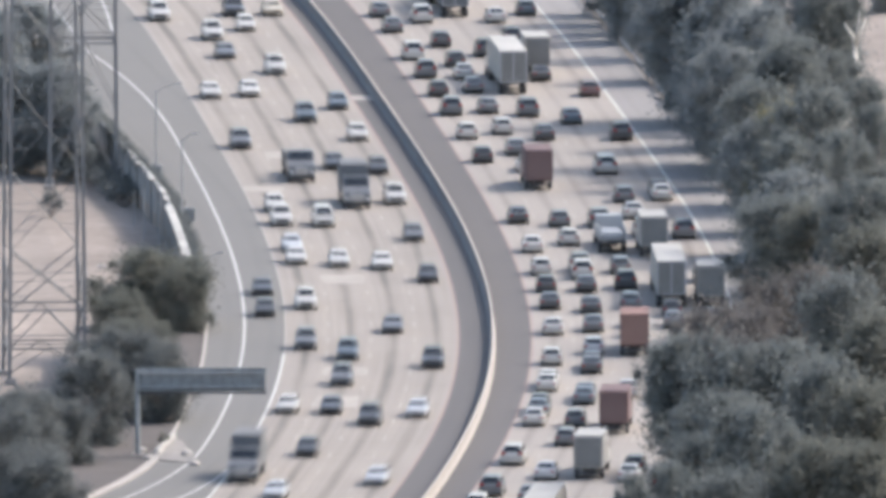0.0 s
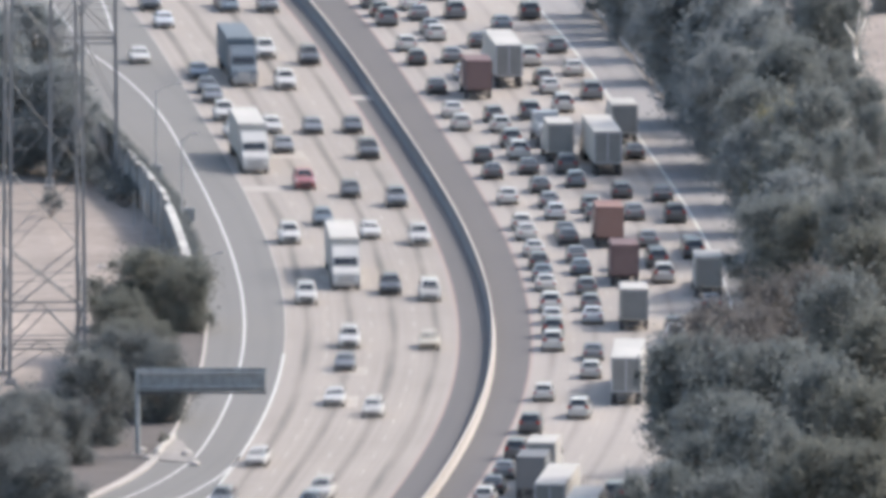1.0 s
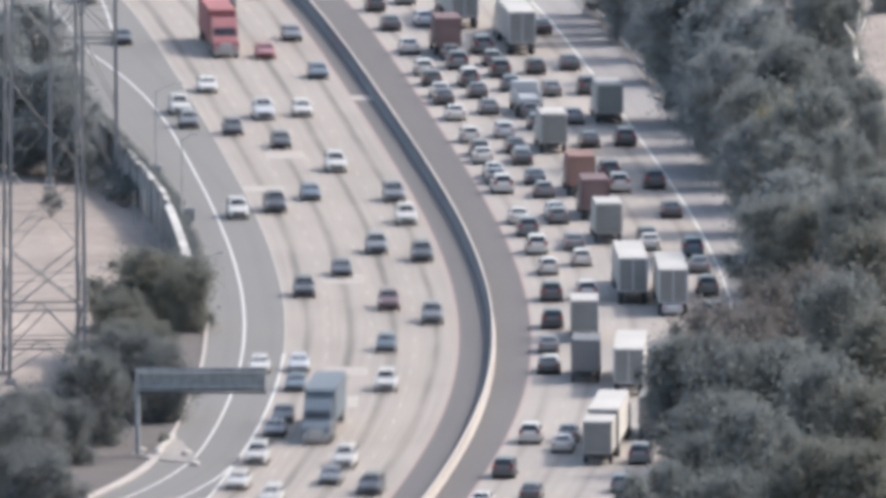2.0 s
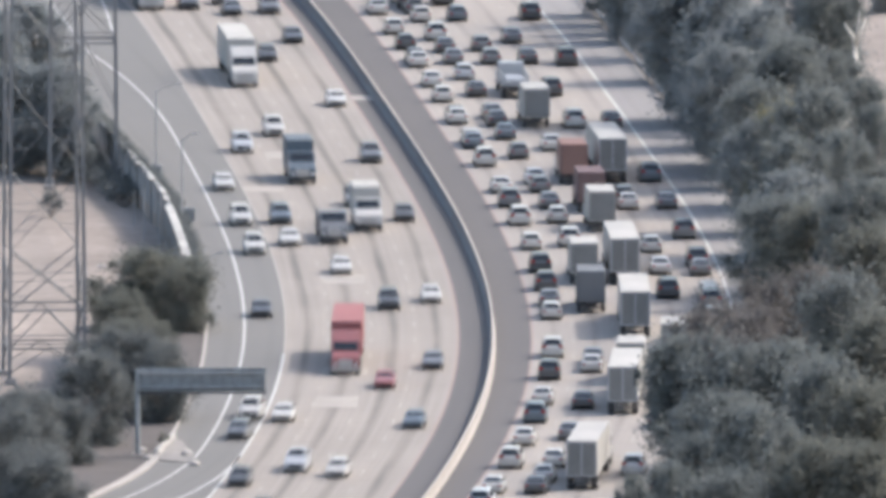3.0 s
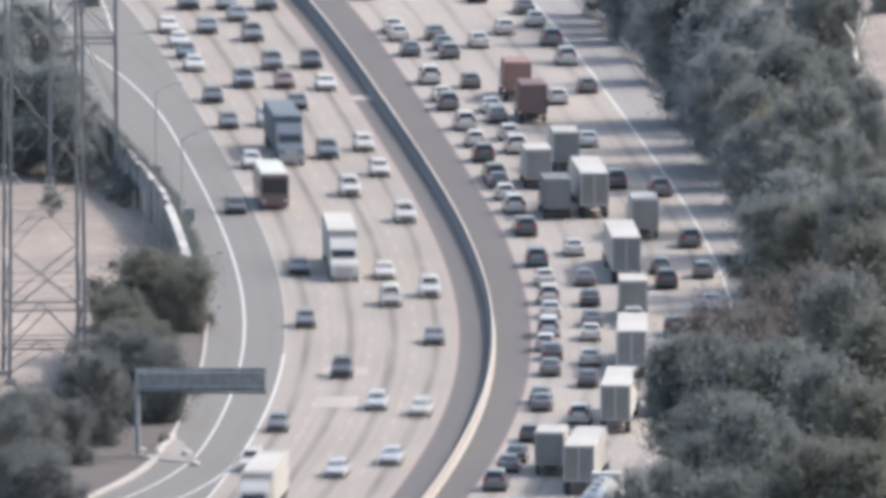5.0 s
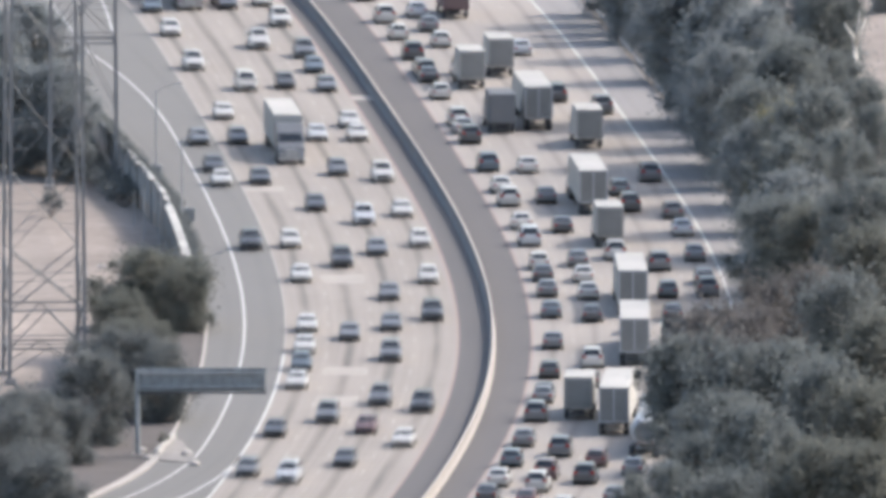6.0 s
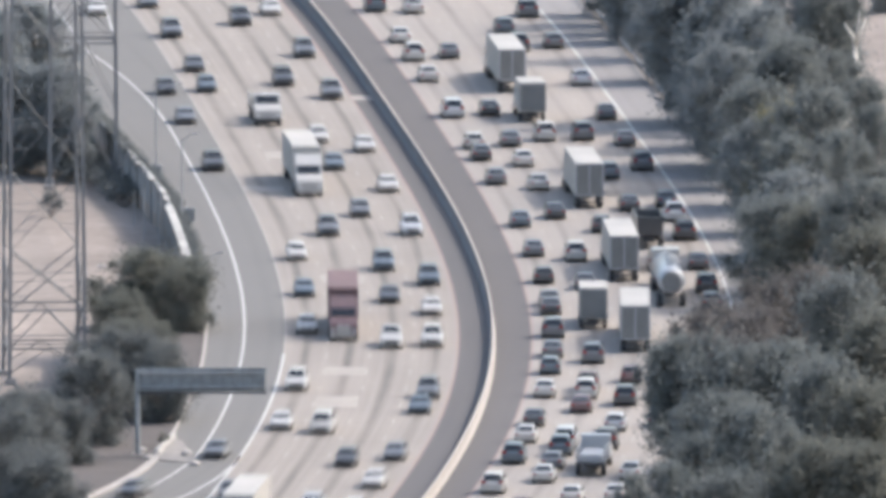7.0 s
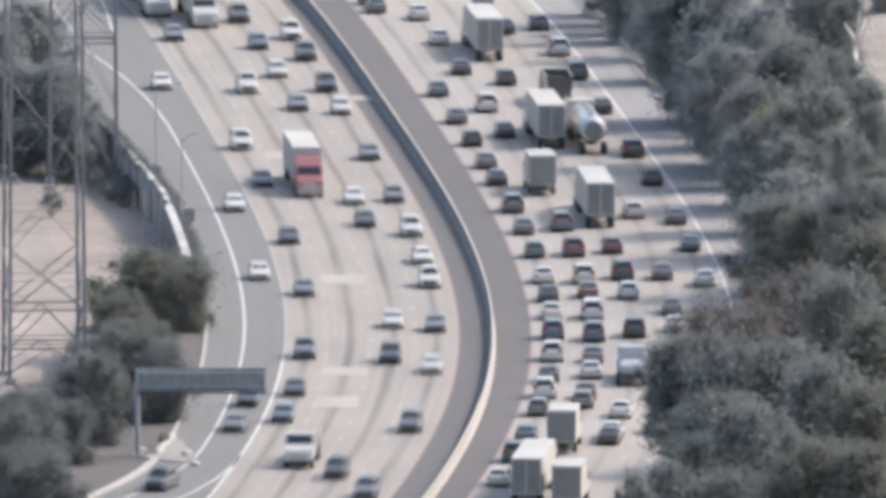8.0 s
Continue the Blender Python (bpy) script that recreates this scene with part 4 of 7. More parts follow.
def truck(kind, colour, second, label):
    """Heavy vehicles: semi_truck, box_truck, tanker_truck, flatbed_truck, dump_truck, bus."""
    t = root(kind, label, "bus" if kind == "bus" else "truck", "traffic on the freeway")
    if kind in ("semi_truck", "tanker_truck"):
        bm = bmesh.new()
        box(bm, -0.45, 0.45, -8.0, 7.2, 0.75, 1.05)
        part("chassis", bm, CHASSIS, t)
        cab_tractor(t, 4.6, colour)
        bm = bmesh.new()
        if kind == "semi_truck":
            panel_box(bm, -1.29, 1.29, -10.2, 3.9, 1.1, 4.1)
            trailer = part("trailer", bm, box_paint(second), t)
            bm = bmesh.new()
            for x in (-0.61, 0.61):
                box(bm, x - 0.58, x + 0.58, -10.225, -10.19, 1.2, 3.98, 0.01)
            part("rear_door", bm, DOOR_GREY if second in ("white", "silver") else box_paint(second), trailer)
            bm = bmesh.new()
            for x in (-1.2, 0.0, 1.2):
                box(bm, x - 0.05, x + 0.05, -10.24, -10.19, 1.15, 4.05)
            for z in (1.18, 4.0):
                box(bm, -1.25, 1.25, -10.24, -10.19, z - 0.05, z + 0.05)
            part("door_frame", bm, paint("silver"), trailer)
            bm = bmesh.new()
            box(bm, -1.1, 1.1, -10.2, -10.05, 0.5, 0.62)
            box(bm, -0.55, -0.45, -10.2, -10.1, 0.6, 1.1)
            box(bm, 0.45, 0.55, -10.2, -10.1, 0.6, 1.1)
            part("underride_bar", bm, CHASSIS, trailer)
        else:
            n = 16
            rings = []
            for y, k in ((-10.2, 0.55), (-10.0, 0.9), (-9.6, 1.0), (3.2, 1.0), (3.6, 0.9), (3.8, 0.55)):
                rings.append([(1.22 * k * math.cos(2 * math.pi * i / n), y, 2.3 + 1.15 * k * math.sin(2 * math.pi * i / n)) for i in range(n)])
            bm.free()
            tank = part("tank", ring_loft(rings), paint(second), t, smooth=True)
            bm = bmesh.new()
            rod(bm, (0, -10.32, 2.3), (0, -10.1, 2.3), 0.78, 0.86, 16)
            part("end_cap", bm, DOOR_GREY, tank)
            bm = bmesh.new()
            for y in (-7, -3.5, 0):
                rod(bm, (0, y, 3.3), (0, y, 3.65), 0.35, 0.32, 10)
            box(bm, -0.3, 0.3, -9, 2, 3.42, 3.47)
            part("hatch", bm, RIM, tank)
        wheels(t, 2.5, (7.6, 4.9, 3.6, -8.0, -9.2), 0.5, 0.5)
    elif kind == "box_truck":
        bm = bmesh.new()
        box(bm, -0.45, 0.45, -3.9, 2.4, 0.6, 0.9)
        part("chassis", bm, CHASSIS, t)
        cab_tractor(t, 1.1, colour, False)
        bm = bmesh.new()
        panel_box(bm, -1.22, 1.22, -4.6, 1.0, 0.95, 3.7)
        cargo = part("cargo_box", bm, box_paint(second), t)
        bm = bmesh.new()
        box(bm, -1.1, 1.1, -4.64, -4.59, 1.1, 3.5)
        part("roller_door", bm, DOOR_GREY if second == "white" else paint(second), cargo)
        bm = bmesh.new()
        box(bm, -1.15, 1.15, -4.8, -4.55, 0.5, 0.66, 0.02)
        part("step_bumper", bm, CHASSIS, t)
        wheels(t, 2.4, (3.2, -2.8), 0.46, 0.32)
    elif kind == "bus":
        bm = bmesh.new()
        panel_box(bm, -1.27, 1.27, -6.0, 6.0, 0.4, 3.2)
        part("body", bm, paint(second), t)
        bm = bmesh.new()
        panel_box(bm, -1.2, 1.2, -5.8, 5.8, 3.18, 3.34)
        part("roof", bm, paint(colour), t)
        for y, s in ((6.01, 1), (-6.01, -1)):
            bm = bmesh.new()
            box(bm, -1.1, 1.1, y - 0.02, y + 0.02, 1.5, 2.9)
            part("windshield" if s > 0 else "rear_window", bm, GLASS, t)
        for s in (-1, 1):
            for i in range(6):
                bm = bmesh.new()
                box(bm, s * 1.28 - 0.01, s * 1.28 + 0.01, -5.4 + i * 1.8, -3.8 + i * 1.8, 1.5, 2.6)
                part("side_window", bm, GLASS, t)
        lights(t, 2.5, 6.0, -6.0, 0.85, 1.1, 0.8, 0.15)
        wheels(t, 2.5, (3.6, -3.4), 0.5, 0.3)
    else:
        bm = bmesh.new()
        box(bm, -0.45, 0.45, -4.6, 2.4, 0.65, 0.95)
        part("chassis", bm, CHASSIS, t)
        cab_tractor(t, 1.4, colour, False)
        bm = bmesh.new()
        if kind == "flatbed_truck":
            box(bm, -1.22, 1.22, -5.2, 1.2, 0.98, 1.16, 0.02)
            part("deck", bm, CHASSIS, t)
            bm = bmesh.new()
            for x in (-1.15, 1.15):
                for i in range(5):
                    rod(bm, (x, -5.0 + i * 1.4, 1.16), (x, -5.0 + i * 1.4, 2.3), 0.05, 0.05, 5)
                rod(bm, (x, -5.0, 2.25), (x, 0.7, 2.25), 0.05, 0.05, 5)
                rod(bm, (x, -5.0, 1.7), (x, 0.7, 1.7), 0.04, 0.04, 5)
            part("stake_rack", bm, paint(second), t)
            bm = bmesh.new()
            box(bm, -0.95, 0.95, -4.6, 0.3, 1.16, 1.8, 0.15)
            part("load", bm, paint(second), t)
        else:
            v = [(-1.2, -5.1, 1.2), (1.2, -5.1, 1.2), (1.2, 1.2, 1.1), (-1.2, 1.2, 1.1)]
            ring_b = [(x * 0.9, y, z) for x, y, z in v]
            ring_t = [(x * 1.03, y + (0.15 if y > 0 else -0.25), 2.9) for x, y, z in v]
            ring_i = [(x * 0.94, y + (0.02 if y > 0 else -0.1), 2.9) for x, y, z in v]
            ring_f = [(x * 0.84, y * 0.95, z + 0.7) for x, y, z in v]
            bm.free()
            part("dump_bed", ring_loft([ring_b, ring_t, ring_i, ring_f]), paint(second), t)
        wheels(t, 2.45, (3.6, -2.6, -3.8), 0.5, 0.36)
    return t


COLOUR_WORDS = {"white": "white", "silver": "silver", "grey": "dark grey", "black": "black", "blue": "dark blue", "red": "red", "maroon": "maroon", "beige": "beige", "orange": "rust-orange"}
KIND_WORDS = {"sedan": "sedan", "hatchback": "hatchback", "suv": "tall sport utility car", "minivan": "long-roofed minivan", "pickup": "open-bed pickup truck",
              "semi_truck": "semi truck with box trailer", "box_truck": "square box truck", "tanker_truck": "tanker truck with rounded tank", "flatbed_truck": "flatbed truck with stake rack",
              "dump_truck": "open dump truck", "bus": "long bus with dark windows"}
MODELS = {}
DRIVES = []


def vehicle(kind, colour, second, side):
    """The next vehicle of its kind: the first is built, the others are copies."""
    where = {"l": "in moving traffic", "r": "in the slow queue", "a": "in the outer lane"}[side]
    key = (kind, colour, second)
    both = COLOUR_WORDS[colour] if not second or second == colour else COLOUR_WORDS[colour] + "-and-" + COLOUR_WORDS[second]
    label = both + " " + KIND_WORDS[kind] + " " + where
    if key not in MODELS:
        MODELS[key] = car(kind, colour, label) if kind in SHAPES else truck(kind, colour, second or colour, label)
        return MODELS[key]
    return tagged(copy_thing(MODELS[key], Matrix()), label)


# ---- traffic ----
def lane_place(lane, y, aside=0.0):
    o = LANES[lane] + aside
    a = heading(y)
    if lane == "a":
        o += exit_ramp(y) * 1.25 + entry_ramp(y) * 0.5
        a += math.degrees(exit_ramp(y + 1) * 1.25 - exit_ramp(y - 1) * 1.25) * -0.5
    return on_road(y, o), a


def phase(y):
    """Seconds from station 0 for the free-flowing side, which gains a little speed down the road."""
    return math.log(1 - y / 1187.5) / 0.24


def flow(p):
    """The station at that phase; even speed past the near end."""
    e = p * 0.24
    if e > 0.2:
        return -262.9 - 348.1 * (e - 0.2) / 0.24
    return 1187.5 * (1 - math.exp(e))


def drive_out(kind, colour, second, lane, pace, *keys):
    """A vehicle of the free-flowing side: stations at known times, carried on at its pace before and after."""
    thing = vehicle(kind, colour, second, lane[0])
    known = [(t, phase(y)) for t, y in keys]
    first, last = known[0], known[-1]

    def at(t):
        if t <= first[0]:
            return first[1] + (t - first[0]) * pace
        if t >= last[0]:
            return last[1] + (t - last[0]) * pace
        for (t0, p0), (t1, p1) in zip(known, known[1:]):
            if t0 <= t <= t1:
                return p0 + (p1 - p0) * (t - t0) / (t1 - t0)

    lo, hi = first[0] - (first[1] + 0.95) / pace, last[0] + (0.8 - last[1]) / pace
    grid = [lo + 0.25 * i for i in range(int((hi - lo) / 0.25) + 2)]
    times = sorted({0.0, 8.0, *[round(t * 20) / 20 for t in grid if 0.05 < t < 7.95]})
    rows = []
    for t in times:
        place, a = lane_place(lane, flow(at(t)))
        rows.append((t, Matrix.Translation(place) @ pose(0, 0, 0, 0, 0, a + 180)))
    DRIVES.append((thing, rows))


def drive_queue(kind, colour, second, lane, *keys):
    """A vehicle of the queue: stations at known times (and metres aside, on a change of lane), joined smoothly and carried on at the end speeds."""
    thing = vehicle(kind, colour, second, lane[0])
    keys = [(k[0], k[1], k[2] if len(k) > 2 else 0.0) for k in keys]
    if keys[0][0] > 0:
        v = 60.0 if len(keys) < 2 else max(15.0, min(140.0, (keys[1][1] - keys[0][1]) / (keys[1][0] - keys[0][0])))
        keys.insert(0, (0.0, keys[0][1] - v * keys[0][0], keys[0][2]))
    if keys[-1][0] < 8:
        v = 60.0 if len(keys) < 2 else max(15.0, min(140.0, (keys[-1][1] - keys[-2][1]) / (keys[-1][0] - keys[-2][0])))
        keys.append((8.0, keys[-1][1] + v * (8.0 - keys[-1][0]), keys[-1][2]))

    def placed(t, y, aside):
        place, a = lane_place(lane, y, aside)
        return t, Matrix.Translation(place) @ pose(0, 0, 0, 0, 0, a)

    rows = []
    for (t0, y0, s0), (t1, y1, s1) in zip(keys, keys[1:]):
        steps = max(1, int(abs(y1 - y0) / 110 + 0.5)) if abs(y0) < 400 or abs(y1) < 400 else 1
        for i in range(steps):
            u = i / steps
            rows.append(placed(t0 + (t1 - t0) * u, y0 + (y1 - y0) * u, s0 + (s1 - s0) * u))
    rows.append(placed(8.0, keys[-1][1], keys[-1][2]))
    DRIVES.append((thing, rows))


def motions():
    """Every vehicle and its drive."""
    drive_out("suv", "white", "", "l1", 0.80, (0, 201.6), (0.5, 107.2), (1, 3.6), (1.5, -131.8))
    drive_out("suv", "black", "", "l2", 0.93, (3, 208.7), (3.5, 97.5), (4, -41.9), (4.5, -174.1))
    drive_out("sedan", "black", "", "a", 0.85, (6, 69.9), (6.5, -52.9), (7, -182.9))
    drive_out("sedan", "white", "", "l1", 1.04, (0, 129.6), (0.5, -7.0), (1, -169.6))
    drive_out("semi_truck", "white", "white", "l1", 0.99, (0.5, 195.2), (1, 67.3), (1.5, -71.0))
    drive_out("suv", "white", "", "l1", 0.80, (3.5, 173.7), (4, 64.8), (4.5, -41.8))
    drive_out("hatchback", "white", "", "l1", 0.93, (6, 186.1), (6.5, 63.3), (7, -65.3))
    drive_out("suv", "white", "", "l1", 0.95, (6, 152.9), (6.5, 26.8), (7, -111.6))
    drive_out("sedan", "white", "", "l1", 0.87, (6, 108.7), (6.5, -3.3), (7, -141.0))
    drive_out("hatchback", "white", "", "l1", 0.87, (6.5, 118.5), (7, -6.1), (7.5, -130.2))
    drive_out("sedan", "blue", "", "l1", 0.90, (6.5, 94.9), (7, -40.5), (7.5, -167.2))
    drive_out("suv", "grey", "", "l1", 0.99, (7, 184.7), (7.5, 62.9), (8, -84.6))
    drive_out("sedan", "black", "", "l1", 0.95, (7, 151.4), (7.5, 24.5), (8, -112.9))
    drive_out("suv", "white", "", "l2", 0.95, (0, 182.2), (0.5, 64.5), (1, -76.3))
    drive_out("sedan", "grey", "", "l2", 0.93, (0, 165.0), (0.5, 45.4), (1, -91.0))
    drive_out("sedan", "white", "", "l2", 0.89, (0, 130.9), (0.5, 18.2), (1, -119.9))
    drive_out("suv", "red", "", "l2", 0.97, (0.5, 190.1), (1, 51.1), (1.5, -70.6))
    drive_out("hatchback", "blue", "", "l2", 0.99, (0.5, 164.0), (1, 21.0), (1.5, -109.3))
    drive_out("semi_truck", "white", "white", "l2", 0.94, (0.5, 122.0), (1, -20.8), (1.5, -149.0))
    drive_out("semi_truck", "white", "white", "l2", 1.00, (3, 143.5), (3.5, 17.4), (4, -138.4))
    drive_out("minivan", "white", "", "l2", 0.97, (6, 132.5), (6.5, 3.9), (7, -145.4))
    drive_out("semi_truck", "grey", "white", "l2", 0.98, (6, 74.8), (6.5, -56.2), (7, -222.0))
    drive_out("semi_truck", "white", "white", "l2", 0.99, (6.5, 188.0), (7, 51.9), (7.5, -80.5))
    drive_out("flatbed_truck", "white", "white", "l2", 0.95, (7, 111.6), (7.5, -9.5), (8, -162.7))
    drive_out("hatchback", "white", "", "l3", 1.17, (0, 189.8), (0.5, 44.2), (1, -134.3))
    drive_out("suv", "white", "", "l3", 1.16, (0, 150.5), (0.5, -5.5), (1, -183.8))
    drive_out("sedan", "grey", "", "l3", 0.92, (0.5, 206.7), (1, 96.4), (1.5, -36.7))
    drive_out("hatchback", "black", "", "l3", 0.99, (0.5, 168.9), (1, 48.5), (1.5, -103.7))
    drive_out("sedan", "white", "", "l3", 0.95, (0.5, 132.1), (1, 10.1), (1.5, -137.2))
    drive_out("suv", "black", "", "l3", 0.93, (0.5, 88.0), (1, -38.9), (1.5, -187.0))
    drive_out("sedan", "black", "", "l3", 1.06, (3, 203.0), (3.5, 66.7), (4, -82.8))
    drive_out("hatchback", "black", "", "l3", 1.00, (3, 166.3), (3.5, 28.7), (4, -109.3))
    drive_out("hatchback", "black", "", "l3", 1.05, (6, 133.1), (6.5, -3.7), (7, -170.2))
    drive_out("hatchback", "grey", "", "l3", 0.94, (6.5, 143.2), (7, 24.0), (7.5, -121.0))
    drive_out("sedan", "black", "", "l3", 0.93, (6.5, 93.4), (7, -45.6), (7.5, -181.8))
    drive_out("suv", "black", "", "l3", 1.03, (7, 191.5), (7.5, 61.8), (8, -88.4))
    drive_out("suv", "black", "", "l3", 1.08, (7, 137.3), (7.5, -4.6), (8, -172.7))
    drive_out("sedan", "black", "", "l4", 0.94, (0.5, 208.0), (1, 97.0), (1.5, -39.9))
    drive_out("suv", "grey", "", "l4", 1.09, (0.5, 174.8), (1, 35.5), (1.5, -127.1))
    drive_out("suv", "white", "", "l4", 1.08, (0.5, 143.6), (1, 2.1), (1.5, -164.7))
    drive_out("suv", "grey", "", "l4", 1.04, (3, 204.3), (3.5, 68.8), (4, -74.6))
    drive_out("sedan", "black", "", "l4", 1.10, (3, 179.0), (3.5, 33.1), (4, -125.5))
    drive_out("suv", "white", "", "l4", 1.03, (3.5, 195.8), (4, 72.7), (4.5, -81.4))
    drive_out("suv", "grey", "", "l4", 1.01, (6, 168.6), (6.5, 42.6), (7, -110.0))
    drive_out("sedan", "blue", "", "l4", 0.99, (6, 149.1), (6.5, 22.5), (7, -128.8))
    drive_out("sedan", "grey", "", "l4", 1.03, (6, 130.3), (6.5, 3.0), (7, -165.5))
    drive_out("suv", "silver", "", "l4", 1.01, (6.5, 152.1), (7, 7.6), (7.5, -130.8))
    drive_out("suv", "blue", "", "l4", 1.00, (6.5, 124.3), (7, -27.8), (7.5, -165.5))
    drive_out("sedan", "white", "", "l4", 1.10, (7, 202.6), (7.5, 63.0), (8, -95.6))
    drive_out("suv", "grey", "", "l4", 1.10, (7, 169.6), (7.5, 29.4), (8, -139.1))
    drive_out("suv", "grey", "", "l4", 1.07, (7, 123.8), (7.5, -13.9), (8, -186.6))
    drive_out("sedan", "black", "", "a", 0.87, (0, -35.0), (0.5, -169.1))
    drive_out("sedan", "white", "", "a", 0.93, (1, 159.4), (1.5, 37.4))
    drive_out("sedan", "white", "", "a", 0.89, (3, 53.0), (3.5, -75.0))
    drive_out("suv", "white", "", "a", 0.85, (3, 0.1), (3.5, -127.3))
    drive_out("sedan", "grey", "", "a", 0.85, (6, 89.2), (6.5, -28.2))
    drive_out("suv", "black", "", "a", 0.83, (6, -0.9), (6.5, -125.3))
    drive_out("hatchback", "black", "", "a", 0.90, (7, 133.0), (7.5, 13.0))
    drive_out("sedan", "grey", "", "a", 0.85, (7, 105.5), (7.5, -10.9))
    drive_out("sedan", "white", "", "a", 0.77, (7.5, 134.9), (8, 33.1))
    drive_out("suv", "black", "", "a", 0.85, (7.5, -49.4), (8, -182.1))
    drive_out("suv", "grey", "", "l1", 0.95, (0, 85.6), (0.5, -48.1))
    drive_out("hatchback", "white", "", "l1", 0.91, (0, 32.5), (0.5, -100.9))
    drive_out("suv", "white", "", "l1", 0.90, (0, 20.8), (0.5, -112.9))
    drive_out("sedan", "silver", "", "l1", 0.90, (0, -0.1), (0.5, -135.5))
    drive_out("suv", "white", "", "l1", 0.84, (0, -46.3), (0.5, -176.8))
    drive_out("sedan", "silver", "", "l1", 1.03, (1, 190.4), (1.5, 59.0))
    drive_out("sedan", "blue", "", "l1", 0.89, (1, 143.8), (1.5, 25.9))
    drive_out("sedan", "grey", "", "l1", 0.94, (1, 126.1), (1.5, -1.1))
    drive_out("sedan", "white", "", "l1", 0.91, (1, 91.4), (1.5, -35.1))
    drive_out("suv", "white", "", "l1", 0.93, (1, -46.3), (1.5, -191.6))
    drive_out("suv", "silver", "", "l1", 1.09, (3, 85.1), (3.5, -68.4))
    drive_out("semi_truck", "white", "red", "l1", 0.9, (3.5, 105.0), (4, -55.0), (4.5, -204.0))
    drive_out("hatchback", "grey", "", "l1", 0.96, (4, 191.9), (4.5, 71.0))
    drive_out("sedan", "black", "", "l1", 0.85, (6, 52.8), (6.5, -68.4))
    drive_out("sedan", "white", "", "l1", 1.02, (6, -24.7), (6.5, -182.4))
    drive_out("hatchback", "blue", "", "l1", 0.94, (7, 135.1), (8, -132.7))
    drive_out("hatchback", "grey", "", "l1", 0.99, (7.5, 179.8), (8, 52.8))
    drive_out("sedan", "black", "", "l1", 1.01, (7.5, 140.2), (8, 5.9))
    drive_out("flatbed_truck", "grey", "grey", "l2", 0.94, (0, 59.8), (0.5, -74.2))
    drive_out("minivan", "white", "", "l2", 0.93, (0, 20.1), (0.5, -118.3))
    drive_out("semi_truck", "blue", "blue", "l2", 1.02, (1, 144.5), (1.5, 9.1))
    drive_out("hatchback", "white", "", "l2", 0.98, (1, 101.0), (1.5, -35.2))
    drive_out("sedan", "grey", "", "l2", 0.92, (1, 78.0), (1.5, -50.8))
    drive_out("box_truck", "blue", "blue", "l2", 1.00, (3, 58.0), (3.5, -86.5))
    drive_out("flatbed_truck", "grey", "grey", "l2", 1.02, (3, 6.0), (3.5, -148.5))
    drive_out("sedan", "white", "", "l2", 1.04, (3, -18.5), (3.5, -179.3))
    drive_out("suv", "black", "", "l2", 1.11, (4, 199.5), (4.5, 58.3))
    drive_out("semi_truck", "white", "white", "l2", 0.97, (4, 85.3), (4.5, -50.1))
    drive_out("sedan", "black", "", "l2", 0.96, (6, 30.3), (6.5, -110.2))
    drive_out("suv", "black", "", "l2", 0.86, (6, -15.4), (6.5, -146.9))
    drive_out("suv", "grey", "", "l2", 0.99, (7, 8.0), (7.5, -140.7))
    drive_out("semi_truck", "red", "white", "l2", 0.92, (7.5, 166.0), (8, 51.0))
    drive_out("suv", "blue", "", "l3", 1.02, (0, 108.1), (0.5, -33.1))
    drive_out("sedan", "black", "", "l3", 1.07, (0, 67.6), (0.5, -86.3))
    drive_out("box_truck", "grey", "grey", "l3", 1.04, (0, 37.1), (0.5, -116.1))
    drive_out("sedan", "white", "", "l3", 0.99, (0, -15.0), (0.5, -167.0))
    drive_out("hatchback", "blue", "", "l3", 1.07, (1, 205.7), (1.5, 70.5))
    drive_out("suv", "white", "", "l3", 0.99, (1, 168.9), (1.5, 40.4))
    drive_out("suv", "white", "", "l3", 1.02, (1, 133.1), (1.5, -4.6))
    drive_out("box_truck", "white", "white", "l3", 1.00, (3, 15.7), (3.5, -134.3))
    drive_out("minivan", "white", "", "l3", 0.89, (4, 193.1), (4.5, 80.7))
    drive_out("hatchback", "silver", "", "l3", 0.90, (4, 132.0), (4.5, 11.0))
    drive_out("sedan", "silver", "", "l3", 0.82, (4, 73.8), (4.5, -42.0))
    drive_out("pickup", "white", "", "l3", 0.92, (6, 177.3), (6.5, 60.0))
    drive_out("sedan", "silver", "", "l3", 0.97, (6, 94.3), (6.5, -40.7))
    drive_out("hatchback", "grey", "", "l3", 0.94, (6, 61.9), (6.5, -72.8))
    drive_out("suv", "silver", "", "l3", 0.96, (6, 17.1), (6.5, -125.2))
    drive_out("sedan", "grey", "", "l3", 0.98, (6, -3.7), (6.5, -151.6))
    drive_out("sedan", "grey", "", "l3", 0.95, (6, -42.0), (6.5, -189.8))
    drive_out("sedan", "blue", "", "l3", 1.01, (6.5, 190.8), (7.5, -81.5))
    drive_out("hatchback", "white", "", "l3", 1.03, (7, 92.4), (7.5, -52.2))
    drive_out("suv", "blue", "", "l3", 0.89, (7, -13.7), (7.5, -148.7))
    drive_out("sedan", "white", "", "l3", 1.13, (7.5, 183.5), (8, 38.1))
    drive_out("sedan", "white", "", "l3", 1.12, (7.5, 95.8), (8, -61.0))
    drive_out("sedan", "beige", "", "l4", 1.06, (0, 204.3), (0.5, 71.2))
    drive_out("hatchback", "blue", "", "l4", 1.15, (0, 118.8), (0.5, -39.9))
    drive_out("hatchback", "white", "", "l4", 1.16, (0, 91.6), (0.5, -71.5))
    drive_out("hatchback", "black", "", "l4", 1.12, (0, 63.0), (0.5, -99.5))
